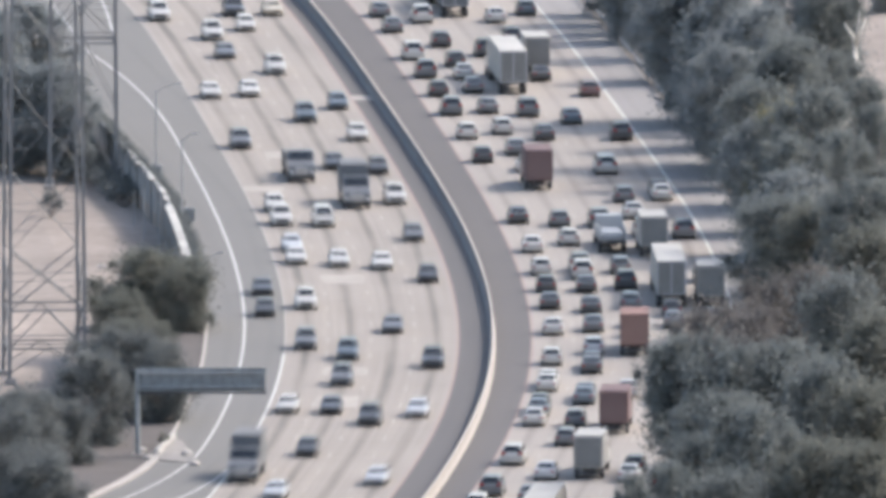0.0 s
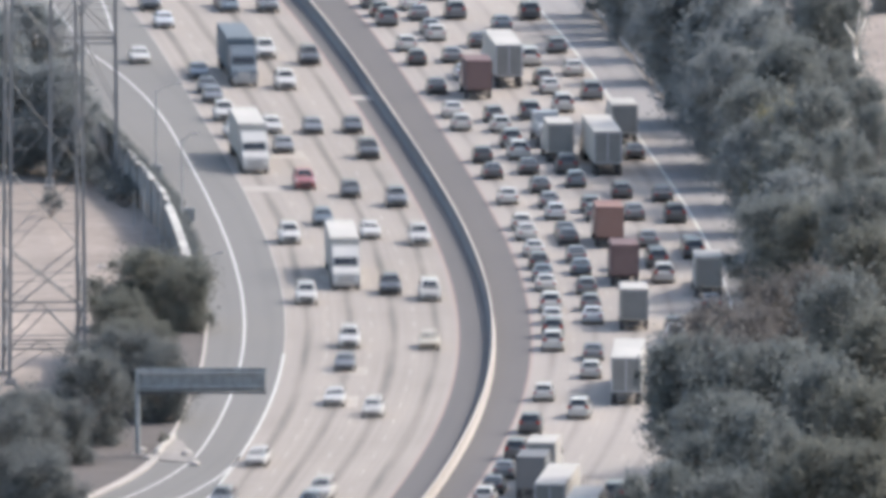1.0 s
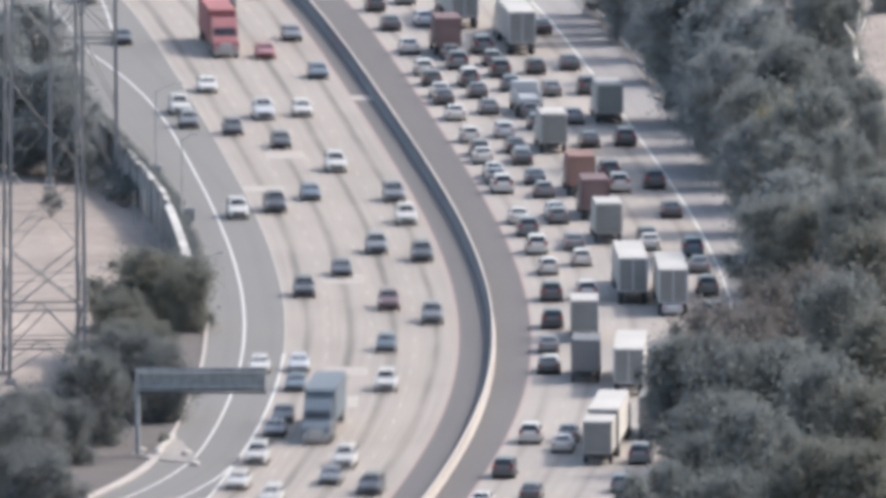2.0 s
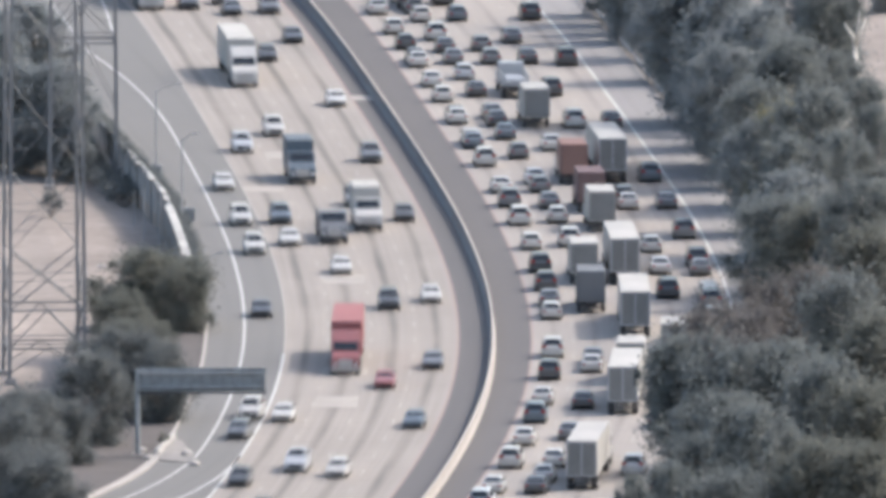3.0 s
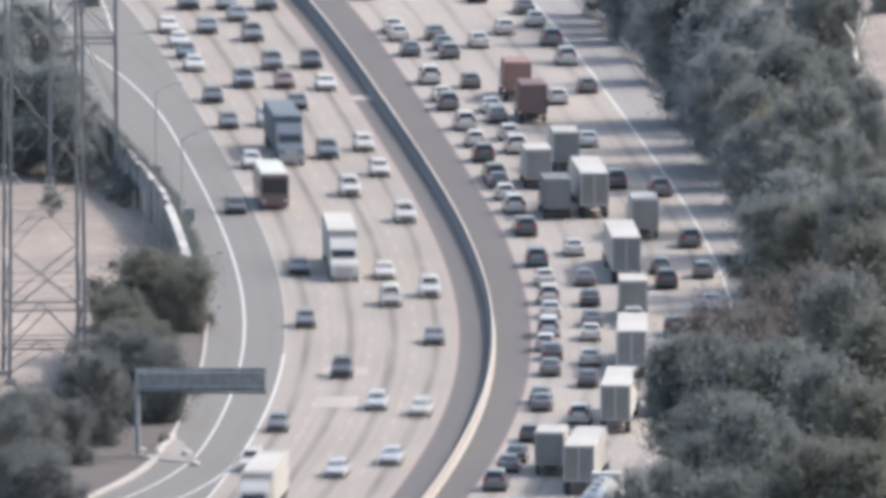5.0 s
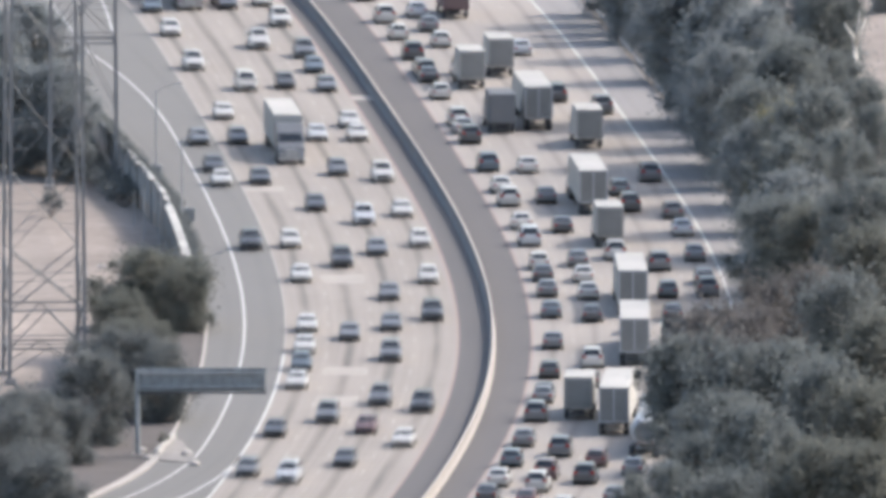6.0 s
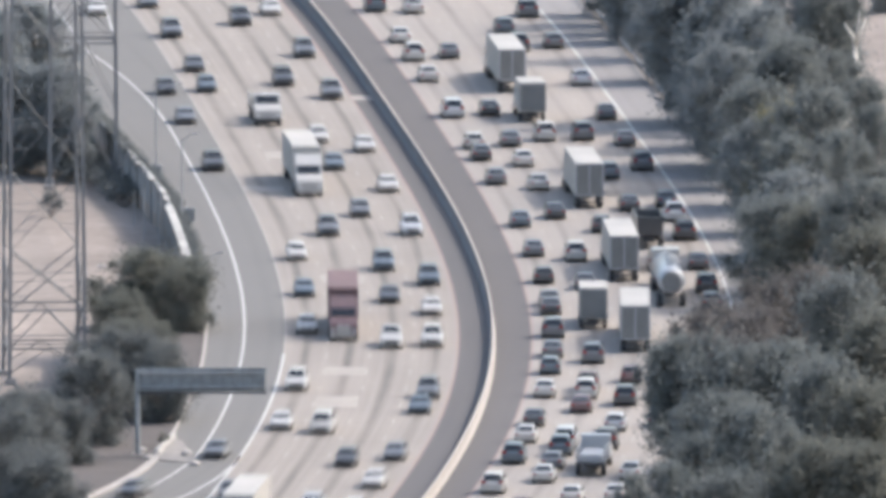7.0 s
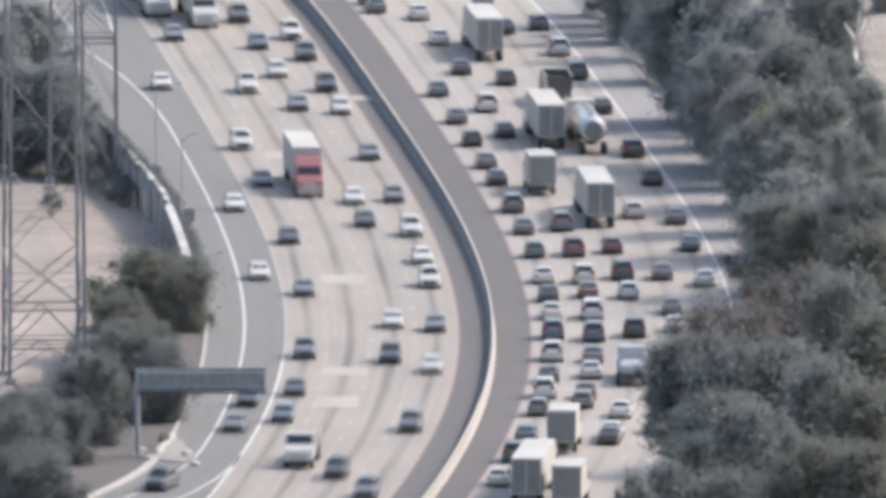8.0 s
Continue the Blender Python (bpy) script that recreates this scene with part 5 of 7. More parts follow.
    drive_out("suv", "white", "", "l4", 1.08, (0, 37.9), (0.5, -120.9))
    drive_out("hatchback", "grey", "", "l4", 1.08, (0, 7.6), (0.5, -155.4))
    drive_out("hatchback", "black", "", "l4", 0.99, (0, -25.6), (0.5, -177.9))
    drive_out("suv", "black", "", "l4", 1.20, (1, 163.4), (1.5, 5.3))
    drive_out("sedan", "white", "", "l4", 1.01, (3, 121.8), (4, -169.9))
    drive_out("sedan", "grey", "", "l4", 0.90, (4, 174.8), (4.5, 59.2))
    drive_out("sedan", "silver", "", "l4", 1.12, (4, 101.9), (4.5, -54.0))
    drive_out("suv", "white", "", "l4", 1.09, (4, 29.9), (4.5, -132.1))
    drive_out("sedan", "white", "", "l4", 0.96, (6, 105.4), (6.5, -27.4))
    drive_out("sedan", "white", "", "l4", 0.98, (6, 94.1), (6.5, -42.1))
    drive_out("suv", "white", "", "l4", 0.94, (6, 60.7), (6.5, -74.1))
    drive_out("sedan", "white", "", "l4", 0.98, (6, 24.8), (6.5, -120.9))
    drive_out("hatchback", "white", "", "l4", 1.05, (6, -0.2), (6.5, -159.5))
    drive_out("hatchback", "white", "", "l4", 1.06, (6, -26.5), (6.5, -190.6))
    drive_out("sedan", "white", "", "l4", 0.98, (6.5, 202.6), (7, 79.4))
    drive_out("sedan", "white", "", "l4", 0.90, (7, 50.6), (7.5, -78.4))
    drive_out("sedan", "grey", "", "l4", 0.90, (7.5, 188.4), (8, 75.1))
    drive_out("hatchback", "grey", "", "l4", 1.02, (7.5, 171.2), (8, 39.3))
    drive_out("suv", "white", "", "l4", 0.98, (7.5, 141.4), (8, 11.3))
    drive_out("sedan", "white", "", "l4", 0.97, (7.5, 121.3), (8, -10.7))
    drive_out("sedan", "grey", "", "l4", 1.09, (7.5, 89.7), (8, -64.1))
    drive_out("hatchback", "black", "", "a", 0.86, (0, -52.0))
    drive_out("suv", "white", "", "a", 0.86, (1.5, 140.8))
    drive_out("suv", "white", "", "a", 0.86, (3, 21.4))
    drive_out("sedan", "black", "", "a", 0.86, (3, -48.4))
    drive_out("suv", "white", "", "a", 0.86, (3, -127.4))
    drive_out("hatchback", "grey", "", "a", 0.86, (3, -147.4))
    drive_out("hatchback", "black", "", "a", 0.86, (4.5, 144.0))
    drive_out("sedan", "white", "", "a", 0.86, (6, 56.4))
    drive_out("sedan", "white", "", "a", 0.86, (8, 137.7))
    drive_out("sedan", "white", "", "a", 0.86, (8, -22.8))
    drive_out("sedan", "white", "", "l1", 0.94, (0, -10.2))
    drive_out("suv", "grey", "", "l1", 0.94, (0, -77.6))
    drive_out("sedan", "white", "", "l1", 0.94, (0, -125.5))
    drive_out("box_truck", "grey", "grey", "l1", 0.94, (0, -173.7))
    drive_out("pickup", "black", "", "l1", 0.94, (1.5, 153.1))
    drive_out("suv", "black", "", "l1", 0.94, (1.5, 91.5))
    drive_out("sedan", "black", "", "l1", 0.94, (1.5, 8.2))
    drive_out("suv", "white", "", "l1", 0.94, (1.5, -14.7))
    drive_out("sedan", "white", "", "l1", 0.94, (3, -131.8))
    drive_out("hatchback", "black", "", "l1", 0.94, (3, -181.6))
    drive_out("suv", "blue", "", "l1", 0.94, (3.5, -121.3))
    drive_out("sedan", "white", "", "l1", 0.94, (3.5, -136.8))
    drive_out("hatchback", "grey", "", "l1", 0.94, (4, 128.6))
    drive_out("bus", "white", "maroon", "l1", 0.94, (4.5, 163.1))
    drive_out("hatchback", "white", "", "l1", 0.94, (4.5, 187.8))
    drive_out("sedan", "black", "", "l1", 0.94, (4.5, 113.6))
    drive_out("hatchback", "grey", "", "l1", 0.94, (6, 85.6))
    drive_out("sedan", "white", "", "l1", 0.94, (6, -64.0))
    drive_out("sedan", "white", "", "l1", 0.94, (6, -75.8))
    drive_out("hatchback", "blue", "", "l1", 0.94, (6, -91.0))
    drive_out("sedan", "white", "", "l1", 0.94, (6, -110.3))
    drive_out("sedan", "black", "", "l1", 0.94, (6, -143.0))
    drive_out("hatchback", "grey", "", "l1", 0.94, (6, -168.8))
    drive_out("hatchback", "white", "", "l1", 0.94, (6.5, -138.9))
    drive_out("semi_truck", "white", "white", "l1", 0.94, (8, 211.0))
    drive_out("sedan", "grey", "", "l1", 0.94, (8, 181.7))
    drive_out("suv", "white", "", "l1", 0.94, (8, 84.6))
    drive_out("sedan", "grey", "", "l1", 0.94, (8, -36.0))
    drive_out("suv", "blue", "", "l2", 0.96, (0, -85.8))
    drive_out("suv", "grey", "", "l2", 0.96, (0, -105.1))
    drive_out("sedan", "black", "", "l2", 0.96, (0, -126.2))
    drive_out("hatchback", "black", "", "l2", 0.96, (0, -157.1))
    drive_out("sedan", "silver", "", "l2", 0.96, (0, -187.3))
    drive_out("sedan", "white", "", "l2", 0.96, (0.5, -159.2))
    drive_out("hatchback", "black", "", "l2", 0.96, (1.5, 203.3))
    drive_out("sedan", "blue", "", "l2", 0.96, (1.5, 170.2))
    drive_out("sedan", "black", "", "l2", 0.96, (1.5, 114.9))
    drive_out("semi_truck", "red", "red", "l2", 0.96, (3, -85.2))
    drive_out("pickup", "silver", "", "l2", 0.96, (3, -162.9))
    drive_out("suv", "white", "", "l2", 0.96, (3.5, -39.7))
    drive_out("semi_truck", "blue", "blue", "l2", 1.08, (4.5, 210.6))
    drive_out("semi_truck", "white", "white", "l2", 0.96, (4.5, 117.6))
    drive_out("sedan", "grey", "", "l2", 0.96, (6, -70.6))
    drive_out("suv", "grey", "", "l2", 0.96, (6, -137.5))
    drive_out("suv", "silver", "", "l2", 0.96, (6, -171.3))
    drive_out("semi_truck", "maroon", "maroon", "l2", 0.96, (6.5, 101.0), (7, -63.2))
    drive_out("semi_truck", "white", "white", "l2", 0.96, (8, 200.1))
    drive_out("pickup", "white", "", "l2", 0.96, (8, 134.1))
    drive_out("sedan", "grey", "", "l3", 0.98, (0, -64.9))
    drive_out("suv", "black", "", "l3", 0.98, (0, -134.3))
    drive_out("suv", "white", "", "l3", 0.98, (1.5, 189.8))
    drive_out("suv", "grey", "", "l3", 0.98, (1.5, 129.6))
    drive_out("suv", "maroon", "", "l3", 0.98, (1.5, 92.4))
    drive_out("suv", "grey", "", "l3", 0.98, (3, 40.5))
    drive_out("suv", "black", "", "l3", 0.98, (3, -43.8))
    drive_out("sedan", "red", "", "l3", 0.98, (3, -103.7))
    drive_out("hatchback", "white", "", "l3", 0.98, (3, -167.0))
    drive_out("hatchback", "black", "", "l3", 0.98, (3.5, 95.8))
    drive_out("suv", "blue", "", "l3", 0.98, (4.5, 196.1))
    drive_out("suv", "white", "", "l3", 0.98, (4.5, 175.1))
    drive_out("sedan", "white", "", "l3", 0.98, (4.5, 115.6))
    drive_out("sedan", "grey", "", "l3", 0.98, (6, -67.6))
    drive_out("suv", "grey", "", "l3", 0.98, (6, -86.6))
    drive_out("suv", "grey", "", "l3", 0.98, (6, -116.8))
    drive_out("hatchback", "maroon", "", "l3", 0.98, (6, -145.5))
    drive_out("sedan", "black", "", "l3", 0.98, (6, -164.2))
    drive_out("suv", "black", "", "l3", 0.98, (8, 197.7))
    drive_out("hatchback", "blue", "", "l3", 0.98, (8, 173.0))
    drive_out("hatchback", "white", "", "l3", 0.98, (8, 147.3))
    drive_out("sedan", "grey", "", "l3", 0.98, (8, 118.1))
    drive_out("sedan", "black", "", "l3", 0.98, (8, 19.3))
    drive_out("suv", "black", "", "l4", 1.00, (0, -91.8))
    drive_out("sedan", "silver", "", "l4", 1.00, (0, -128.0))
    drive_out("sedan", "silver", "", "l4", 1.00, (0, -176.7))
    drive_out("minivan", "white", "", "l4", 1.00, (1, -35.0))
    drive_out("suv", "grey", "", "l4", 1.00, (1.5, 173.4))
    drive_out("suv", "white", "", "l4", 1.00, (1.5, 150.6))
    drive_out("suv", "black", "", "l4", 1.00, (1.5, 130.3))
    drive_out("suv", "grey", "", "l4", 1.00, (1.5, 80.5))
    drive_out("suv", "black", "", "l4", 1.00, (1.5, -70.2))
    drive_out("suv", "grey", "", "l4", 1.00, (3, 68.8))
    drive_out("sedan", "white", "", "l4", 1.00, (3, -38.5))
    drive_out("sedan", "grey", "", "l4", 1.00, (3, -92.2))
    drive_out("sedan", "blue", "", "l4", 1.00, (3, -139.1))
    drive_out("sedan", "white", "", "l4", 1.00, (3.5, 106.4))
    drive_out("hatchback", "black", "", "l4", 1.00, (3.5, -121.7))
    drive_out("sedan", "white", "", "l4", 1.00, (4, 155.7))
    drive_out("hatchback", "white", "", "l4", 1.00, (4.5, 205.3))
    drive_out("hatchback", "white", "", "l4", 1.00, (4.5, 188.4))
    drive_out("suv", "white", "", "l4", 1.00, (4.5, 156.7))
    drive_out("suv", "white", "", "l4", 1.00, (4.5, 105.3))
    drive_out("sedan", "silver", "", "l4", 1.00, (4.5, -9.8))
    drive_out("suv", "black", "", "l4", 1.00, (6, -58.4))
    drive_out("suv", "black", "", "l4", 1.00, (6, -121.4))
    drive_out("sedan", "white", "", "l4", 1.00, (6, -154.6))
    drive_out("sedan", "white", "", "l4", 1.00, (6.5, 91.6))
    drive_out("suv", "white", "", "l4", 1.00, (7, -80.1))
    drive_out("suv", "white", "", "l4", 1.00, (8, 181.6))
    drive_out("suv", "black", "", "l4", 1.00, (8, 162.4))
    drive_out("suv", "black", "", "l4", 1.00, (8, 134.3))
    drive_out("hatchback", "white", "", "l4", 1.00, (8, 114.3))
    drive_out("suv", "white", "", "l4", 1.00, (8, -29.6))
    drive_queue("suv", "grey", "", "r1", (0, -183.6), (0.5, -128.7), (1, -68.5), (1.5, -15.6), (3, 34.9), (3.5, 59.5), (4, 75.4), (4.5, 89.9), (5, 117.3), (5.5, 155.3), (6, 217.2), (6.5, 286.4), (8, 391.4))
    drive_queue("suv", "white", "", "r1", (0, -161.7), (0.5, -109.7), (1, -48.9), (1.5, 12.6), (3, 69.1), (3.5, 86), (4, 98.3), (4.5, 113.1), (5, 140.7), (5.5, 181.3), (6, 246.1), (6.5, 315.4), (8, 420.4))
    drive_queue("hatchback", "white", "", "r1", (0, -230), (0.5, -179.1), (1, -115.9), (1.5, -48.9), (3, 0.2), (3.5, 30.2), (4, 45.3), (4.5, 59.5), (6, 180.8), (6.5, 249.8), (7, 321.6), (8, 391.6))
    drive_queue("suv", "white", "", "r1", (0, -196.7), (0.5, -145.9), (1, -78.4), (1.5, -26.8), (3, 20), (3.5, 46.7), (4, 60.9), (4.5, 75.3), (6, 196.5), (6.5, 265.6), (8, 370.6))
    drive_queue("sedan", "white", "", "r1", (0, -133.7), (0.5, -87.8), (1, -32.6), (1.5, 26.5), (3, 87.5), (3.5, 112.1), (4, 124.6), (4.5, 150.4), (5, 179.9), (5.5, 227.9), (6, 295), (8, 435))
    drive_queue("hatchback", "black", "", "r1", (0, -123.4), (0.5, -76.2), (1, -15.6), (1.5, 45.2), (3, 107.1), (3.5, 134.7), (4, 154.9), (4.5, 184.2), (5, 218.5), (5.5, 272.6), (8, 447.6))
    drive_queue("sedan", "white", "", "r1", (0, -105.5), (0.5, -61.1), (1, 8), (1.5, 73.9), (3, 138.2), (3.5, 165.3), (4, 188.7), (4.5, 224.1), (5, 264.1), (8, 474.1))
    drive_queue("sedan", "white", "", "r1", (0, -66.3), (0.5, -21.5), (1, 37.3), (1.5, 96.3), (3, 156), (3.5, 180.8), (4, 201.7), (4.5, 239.7), (5, 279.9), (8, 489.9))
    drive_queue("sedan", "grey", "", "r1", (0, -274.3), (0.5, -223.4), (1, -171.3), (1.5, -113), (3, -44.5), (3.5, -11.1), (4, 9.4), (4.5, 30.2), (6, 149.9), (6.5, 218.5), (7, 290.3), (8, 360.3))
    drive_queue("suv", "black", "", "r1", (0, -242.6), (0.5, -191.7), (1, -139.5), (1.5, -74.9), (3, -17.9), (3.5, 8), (4, 27.9), (4.5, 46.7), (6, 162.7), (6.5, 231.5), (7, 303.2), (8, 373.2))
    drive_queue("hatchback", "black", "", "r1", (0, -33.5), (0.5, 21.9), (1, 72), (1.5, 114.6), (3, 172), (3.5, 203.4), (4, 239.3), (4.5, 279.6), (8, 524.6))
    drive_queue("suv", "white", "", "r1", (0, -323), (0.5, -288), (1, -236.3), (1.5, -183.1), (3, -83.5), (3.5, -42.3), (4, -26.8), (4.5, 2.5), (6, 103.7), (6.5, 171), (7, 243.4), (7.5, 317.1), (8, 352.1))
    drive_queue("sedan", "black", "", "r1", (0, -284.8), (0.5, -234), (1, -181.9), (1.5, -129.6), (3, -53.3), (3.5, -25.5), (4, -3), (4.5, 20.9), (6, 142.2), (6.5, 210.7), (7, 282.5), (8, 352.5))
    drive_queue("sedan", "white", "", "r1", (0, -401.3), (2, -261.3), (2.5, -221.3), (3, -182), (3.5, -137.8), (4, -110.6), (4.5, -81.4), (6, 16.8), (7, 142.9), (7.5, 216.4), (8, 288.6))
    drive_queue("suv", "white", "", "r1", (0, -393.5), (1.5, -288.5), (2, -242.8), (2.5, -202.9), (3, -164), (3.5, -125.4), (4, -90.7), (4.5, -68.1), (6, 35.8), (7, 161.6), (7.5, 235.5), (8, 307.7))
    drive_queue("sedan", "white", "", "r1", (0, -376.4), (1.5, -271.4), (2, -225.7), (2.5, -186.1), (3, -147.9), (3.5, -108), (4, -77.9), (4.5, -53.3), (6, 46.7), (7, 178.2), (7.5, 252.1), (8, 324.3))
    drive_queue("suv", "blue", "", "r1", (0, -376.6), (1, -306.6), (1.5, -253.8), (2, -208), (2.5, -168.7), (3, -131.6), (3.5, -89.9), (4, -58.5), (4.5, -36.6), (6, 64.8), (7, 207.1), (7.5, 280.9), (8, 315.9))
    drive_queue("minivan", "silver", "", "r1", (0, -413), (2, -273), (2.5, -233), (3, -193.4), (3.5, -154.9), (4, -126.7), (4.5, -97.5), (6, 3.5), (7, 111.1), (7.5, 175.6), (8, 247.7))
    drive_queue("sedan", "grey", "", "r1", (0, -468.7), (2.5, -293.7), (3, -253.7), (3.5, -213.9), (4, -176.1), (4.5, -145.9), (6, -77.1), (7, -5.2), (7.5, 39.6), (8, 105.6))
    drive_queue("sedan", "blue", "", "r1", (0, -457), (2.5, -282), (3, -242.1), (3.5, -202.5), (4, -164.8), (4.5, -142.6), (6, -53.3), (7, 18.5), (7.5, 60), (8, 129.5))
    drive_queue("hatchback", "white", "", "r1", (0, -20.1), (0.5, 37.3), (1, 99.8), (1.5, 129.6), (3, 186), (3.5, 210.5), (4, 247.4), (4.5, 287.8), (8, 532.8))
    drive_queue("sedan", "white", "", "r1", (0, -2), (0.5, 47.2), (1, 111.1), (1.5, 147.3), (3, 204.4), (3.5, 232), (4, 270.4), (8, 550.4))
    drive_queue("suv", "black", "", "r1", (0, -340.6), (1, -270.6), (1.5, -217.8), (2, -171), (2.5, -133.3), (3, -100.1), (3.5, -57.6), (4, -38.8), (4.5, -14.3), (6, 88.5), (6.5, 155), (7, 227.7), (7.5, 301.4), (8, 336.4))
    drive_queue("hatchback", "white", "", "r1", (0, -428), (2, -288), (2.5, -248), (3, -208.2), (3.5, -169.2), (4, -140.6), (4.5, -108.8), (6, -15.6), (7, 83.6), (7.5, 152.5), (8, 224.2))
    drive_queue("sedan", "black", "", "r1", (0, -504.6), (3, -294.6), (3.5, -254.8), (4, -216.3), (4.5, -184.7), (6, -115.1), (7, -50.7), (7.5, -8.8), (8, 52.8))
    drive_queue("hatchback", "black", "", "r1", (0, -490.4), (3, -280.4), (3.5, -240.5), (4, -202.2), (4.5, -170), (6, -99.2), (7, -26.8), (7.5, 18.6), (8, 86))
    drive_queue("sedan", "black", "", "r1", (0, 21.8), (0.5, 73), (1, 132.1), (1.5, 167.8), (2, 189.4), (2.5, 209.2), (3, 228.9), (3.5, 259.1), (4, 297.4), (8, 577.4))
    drive_queue("hatchback", "black", "", "r1", (0, 72), (0.5, 112.1), (1, 157.6), (1.5, 186), (2, 207), (2.5, 226.5), (3, 246.5), (3.5, 276.8), (8, 591.8))
    drive_queue("hatchback", "white", "", "r1", (0, 92.4), (0.5, 131.1), (1, 170.4), (1.5, 204.5), (2, 225), (2.5, 244.3), (3, 264.3), (8, 614.3))
    drive_queue("sedan", "white", "", "r1", (0, -160.4), (0.5, -109.9), (1, -58.7), (1.5, -11.8), (2, 21), (2.5, 36.6), (3, 46.7), (3.5, 73.9), (4, 85.1), (4.5, 97.3), (5, 124.7), (5.5, 163.3), (6, 226.2), (6.5, 295.4), (8, 400.4))
    drive_queue("hatchback", "white", "", "r1", (0, -89.4), (0.5, -38), (1, 15.8), (1.5, 60.2), (2, 89.1), (2.5, 109.8), (3, 124.6), (3.5, 148.3), (4, 171.5), (4.5, 198), (5, 235), (5.5, 289.7), (8, 464.7))
    drive_queue("sedan", "black", "", "r1", (0, -570.1), (4, -290.1), (4.5, -259.8), (5, -239.9), (5.5, -216.8), (6, -187.9), (7, -134.1), (7.5, -90.7), (8, -41))
    drive_queue("sedan", "white", "", "r1", (0, -558.2), (4, -278.2), (4.5, -247.9), (5, -228), (5.5, -205.4), (6, -176.8), (7, -113), (7.5, -72.8), (8, -26.8))
    drive_queue("hatchback", "blue", "", "r1", (0, -543.7), (4, -263.7), (4.5, -233.4), (5, -213.4), (5.5, -191.5), (6, -163.2), (7, -96.2), (7.5, -60.7), (8, -6.6))
    drive_queue("sedan", "grey", "", "r1", (0, -532.6), (3.5, -287.6), (4, -249.1), (4.5, -218.6), (5, -198.1), (5.5, -176.6), (6, -148.7), (7, -83.5), (7.5, -48.9), (8, 12.6))
    drive_queue("suv", "grey", "", "r1", (0, -515.9), (3.5, -270.9), (4, -232.4), (4.5, -201.3), (5, -179.8), (5.5, -158.4), (6, -130.8), (7, -68.5), (7.5, -29.9), (8, 30.2))
    drive_queue("sedan", "black", "", "r1", (0, -46.7), (0.5, -6.6), (1, 58.6), (1.5, 96.8), (2, 122.5), (2.5, 143.3), (3, 159.3), (3.5, 180.3), (4, 211.7), (4.5, 251), (5, 291.2), (8, 501.2))
    drive_queue("suv", "grey", "", "r1", (0, 113.1), (0.5, 155), (1, 193.8), (1.5, 217.2), (2, 237.5), (2.5, 256.8), (3, 276.8), (8, 626.8))
    drive_queue("hatchback", "black", "", "r1", (0, 129.6), (0.5, 168.9), (1, 201.8), (1.5, 224.9), (2, 245.2), (2.5, 264.4), (8, 649.4))
    drive_queue("sedan", "blue", "", "r1", (0, -126.8), (0.5, -76.4), (1, -24.5), (1.5, 22), (2, 53.9), (2.5, 71.5), (3, 84.5), (3.5, 101.2), (4, 113.1), (4.5, 137.2), (5, 165.7), (5.5, 210.8), (6, 277.4), (8, 417.4))
    drive_queue("sedan", "white", "", "r1", (0, -108.6), (0.5, -58), (1, -5.3), (1.5, 40.7), (2, 71.7), (2.5, 91.4), (3, 105.5), (3.5, 123), (4, 138.2), (4.5, 156.5), (5, 186.7), (5.5, 236), (6, 303.2), (8, 443.2))
    drive_queue("sedan", "grey", "", "r1", (0, -454.2), (2.5, -279.2), (3, -239.3), (3.5, -199.7), (4, -162.1), (4.5, -128.3), (5, -97.2), (5.5, -68.5), (6, -37), (7, 53.8), (7.5, 134.6), (8, 205.8))
    drive_queue("suv", "white", "", "r1", (0, -665), (5.5, -280), (6, -250.5), (6.5, -218.6), (7, -181.9), (7.5, -141.8), (8, -86.5))
    drive_queue("suv", "blue", "", "r1", (0, -645.5), (5.5, -260.5), (6, -231), (6.5, -198.6), (7, -160.8), (7.5, -120.5), (8, -69.8))
    drive_queue("sedan", "white", "", "r1", (0, -619.8), (5, -269.8), (5.5, -246.5), (6, -217), (6.5, -184.1), (7, -145.9), (7.5, -103.8), (8, -54.6))
    drive_queue("suv", "grey", "", "r1", (0, 146.3), (0.5, 182.4), (1, 210.6), (1.5, 233.5), (2, 253.7), (2.5, 272.9), (8, 657.9))
    drive_queue("suv", "white", "", "r1", (0, 162.7), (0.5, 193.9), (1, 221.4), (1.5, 244), (2, 264.2), (8, 684.2))
    drive_queue("suv", "black", "", "r1", (0, -261.1), (0.5, -210.3), (1, -158.1), (1.5, -100.5), (2, -61.6), (2.5, -42.6), (3, -32.5), (3.5, -18.9), (4, 2), (4.5, 27.2), (5, 55.4), (5.5, 91.7), (6, 146.1), (6.5, 214.7), (7, 286.5), (8, 356.5))
    drive_queue("sedan", "white", "", "r1", (0, -362), (1, -292), (1.5, -239.3), (2, -193.2), (2.5, -154.3), (3, -118.4), (3.5, -77.1), (4, -45.8), (4.5, -14.6), (5, 14.2), (5.5, 46.4), (6, 97.2), (6.5, 164.1), (7, 236.7), (7.5, 310.4), (8, 345.4))
    drive_queue("sedan", "black", "", "r1", (0, -437.3), (2.5, -262.3), (3, -222.4), (3.5, -183.1), (4, -151.2), (4.5, -117.2), (5, -85.6), (5.5, -56.6), (6, -24.9), (6.5, 17.4), (7, 74.1), (7.5, 141.7), (8, 213.1))
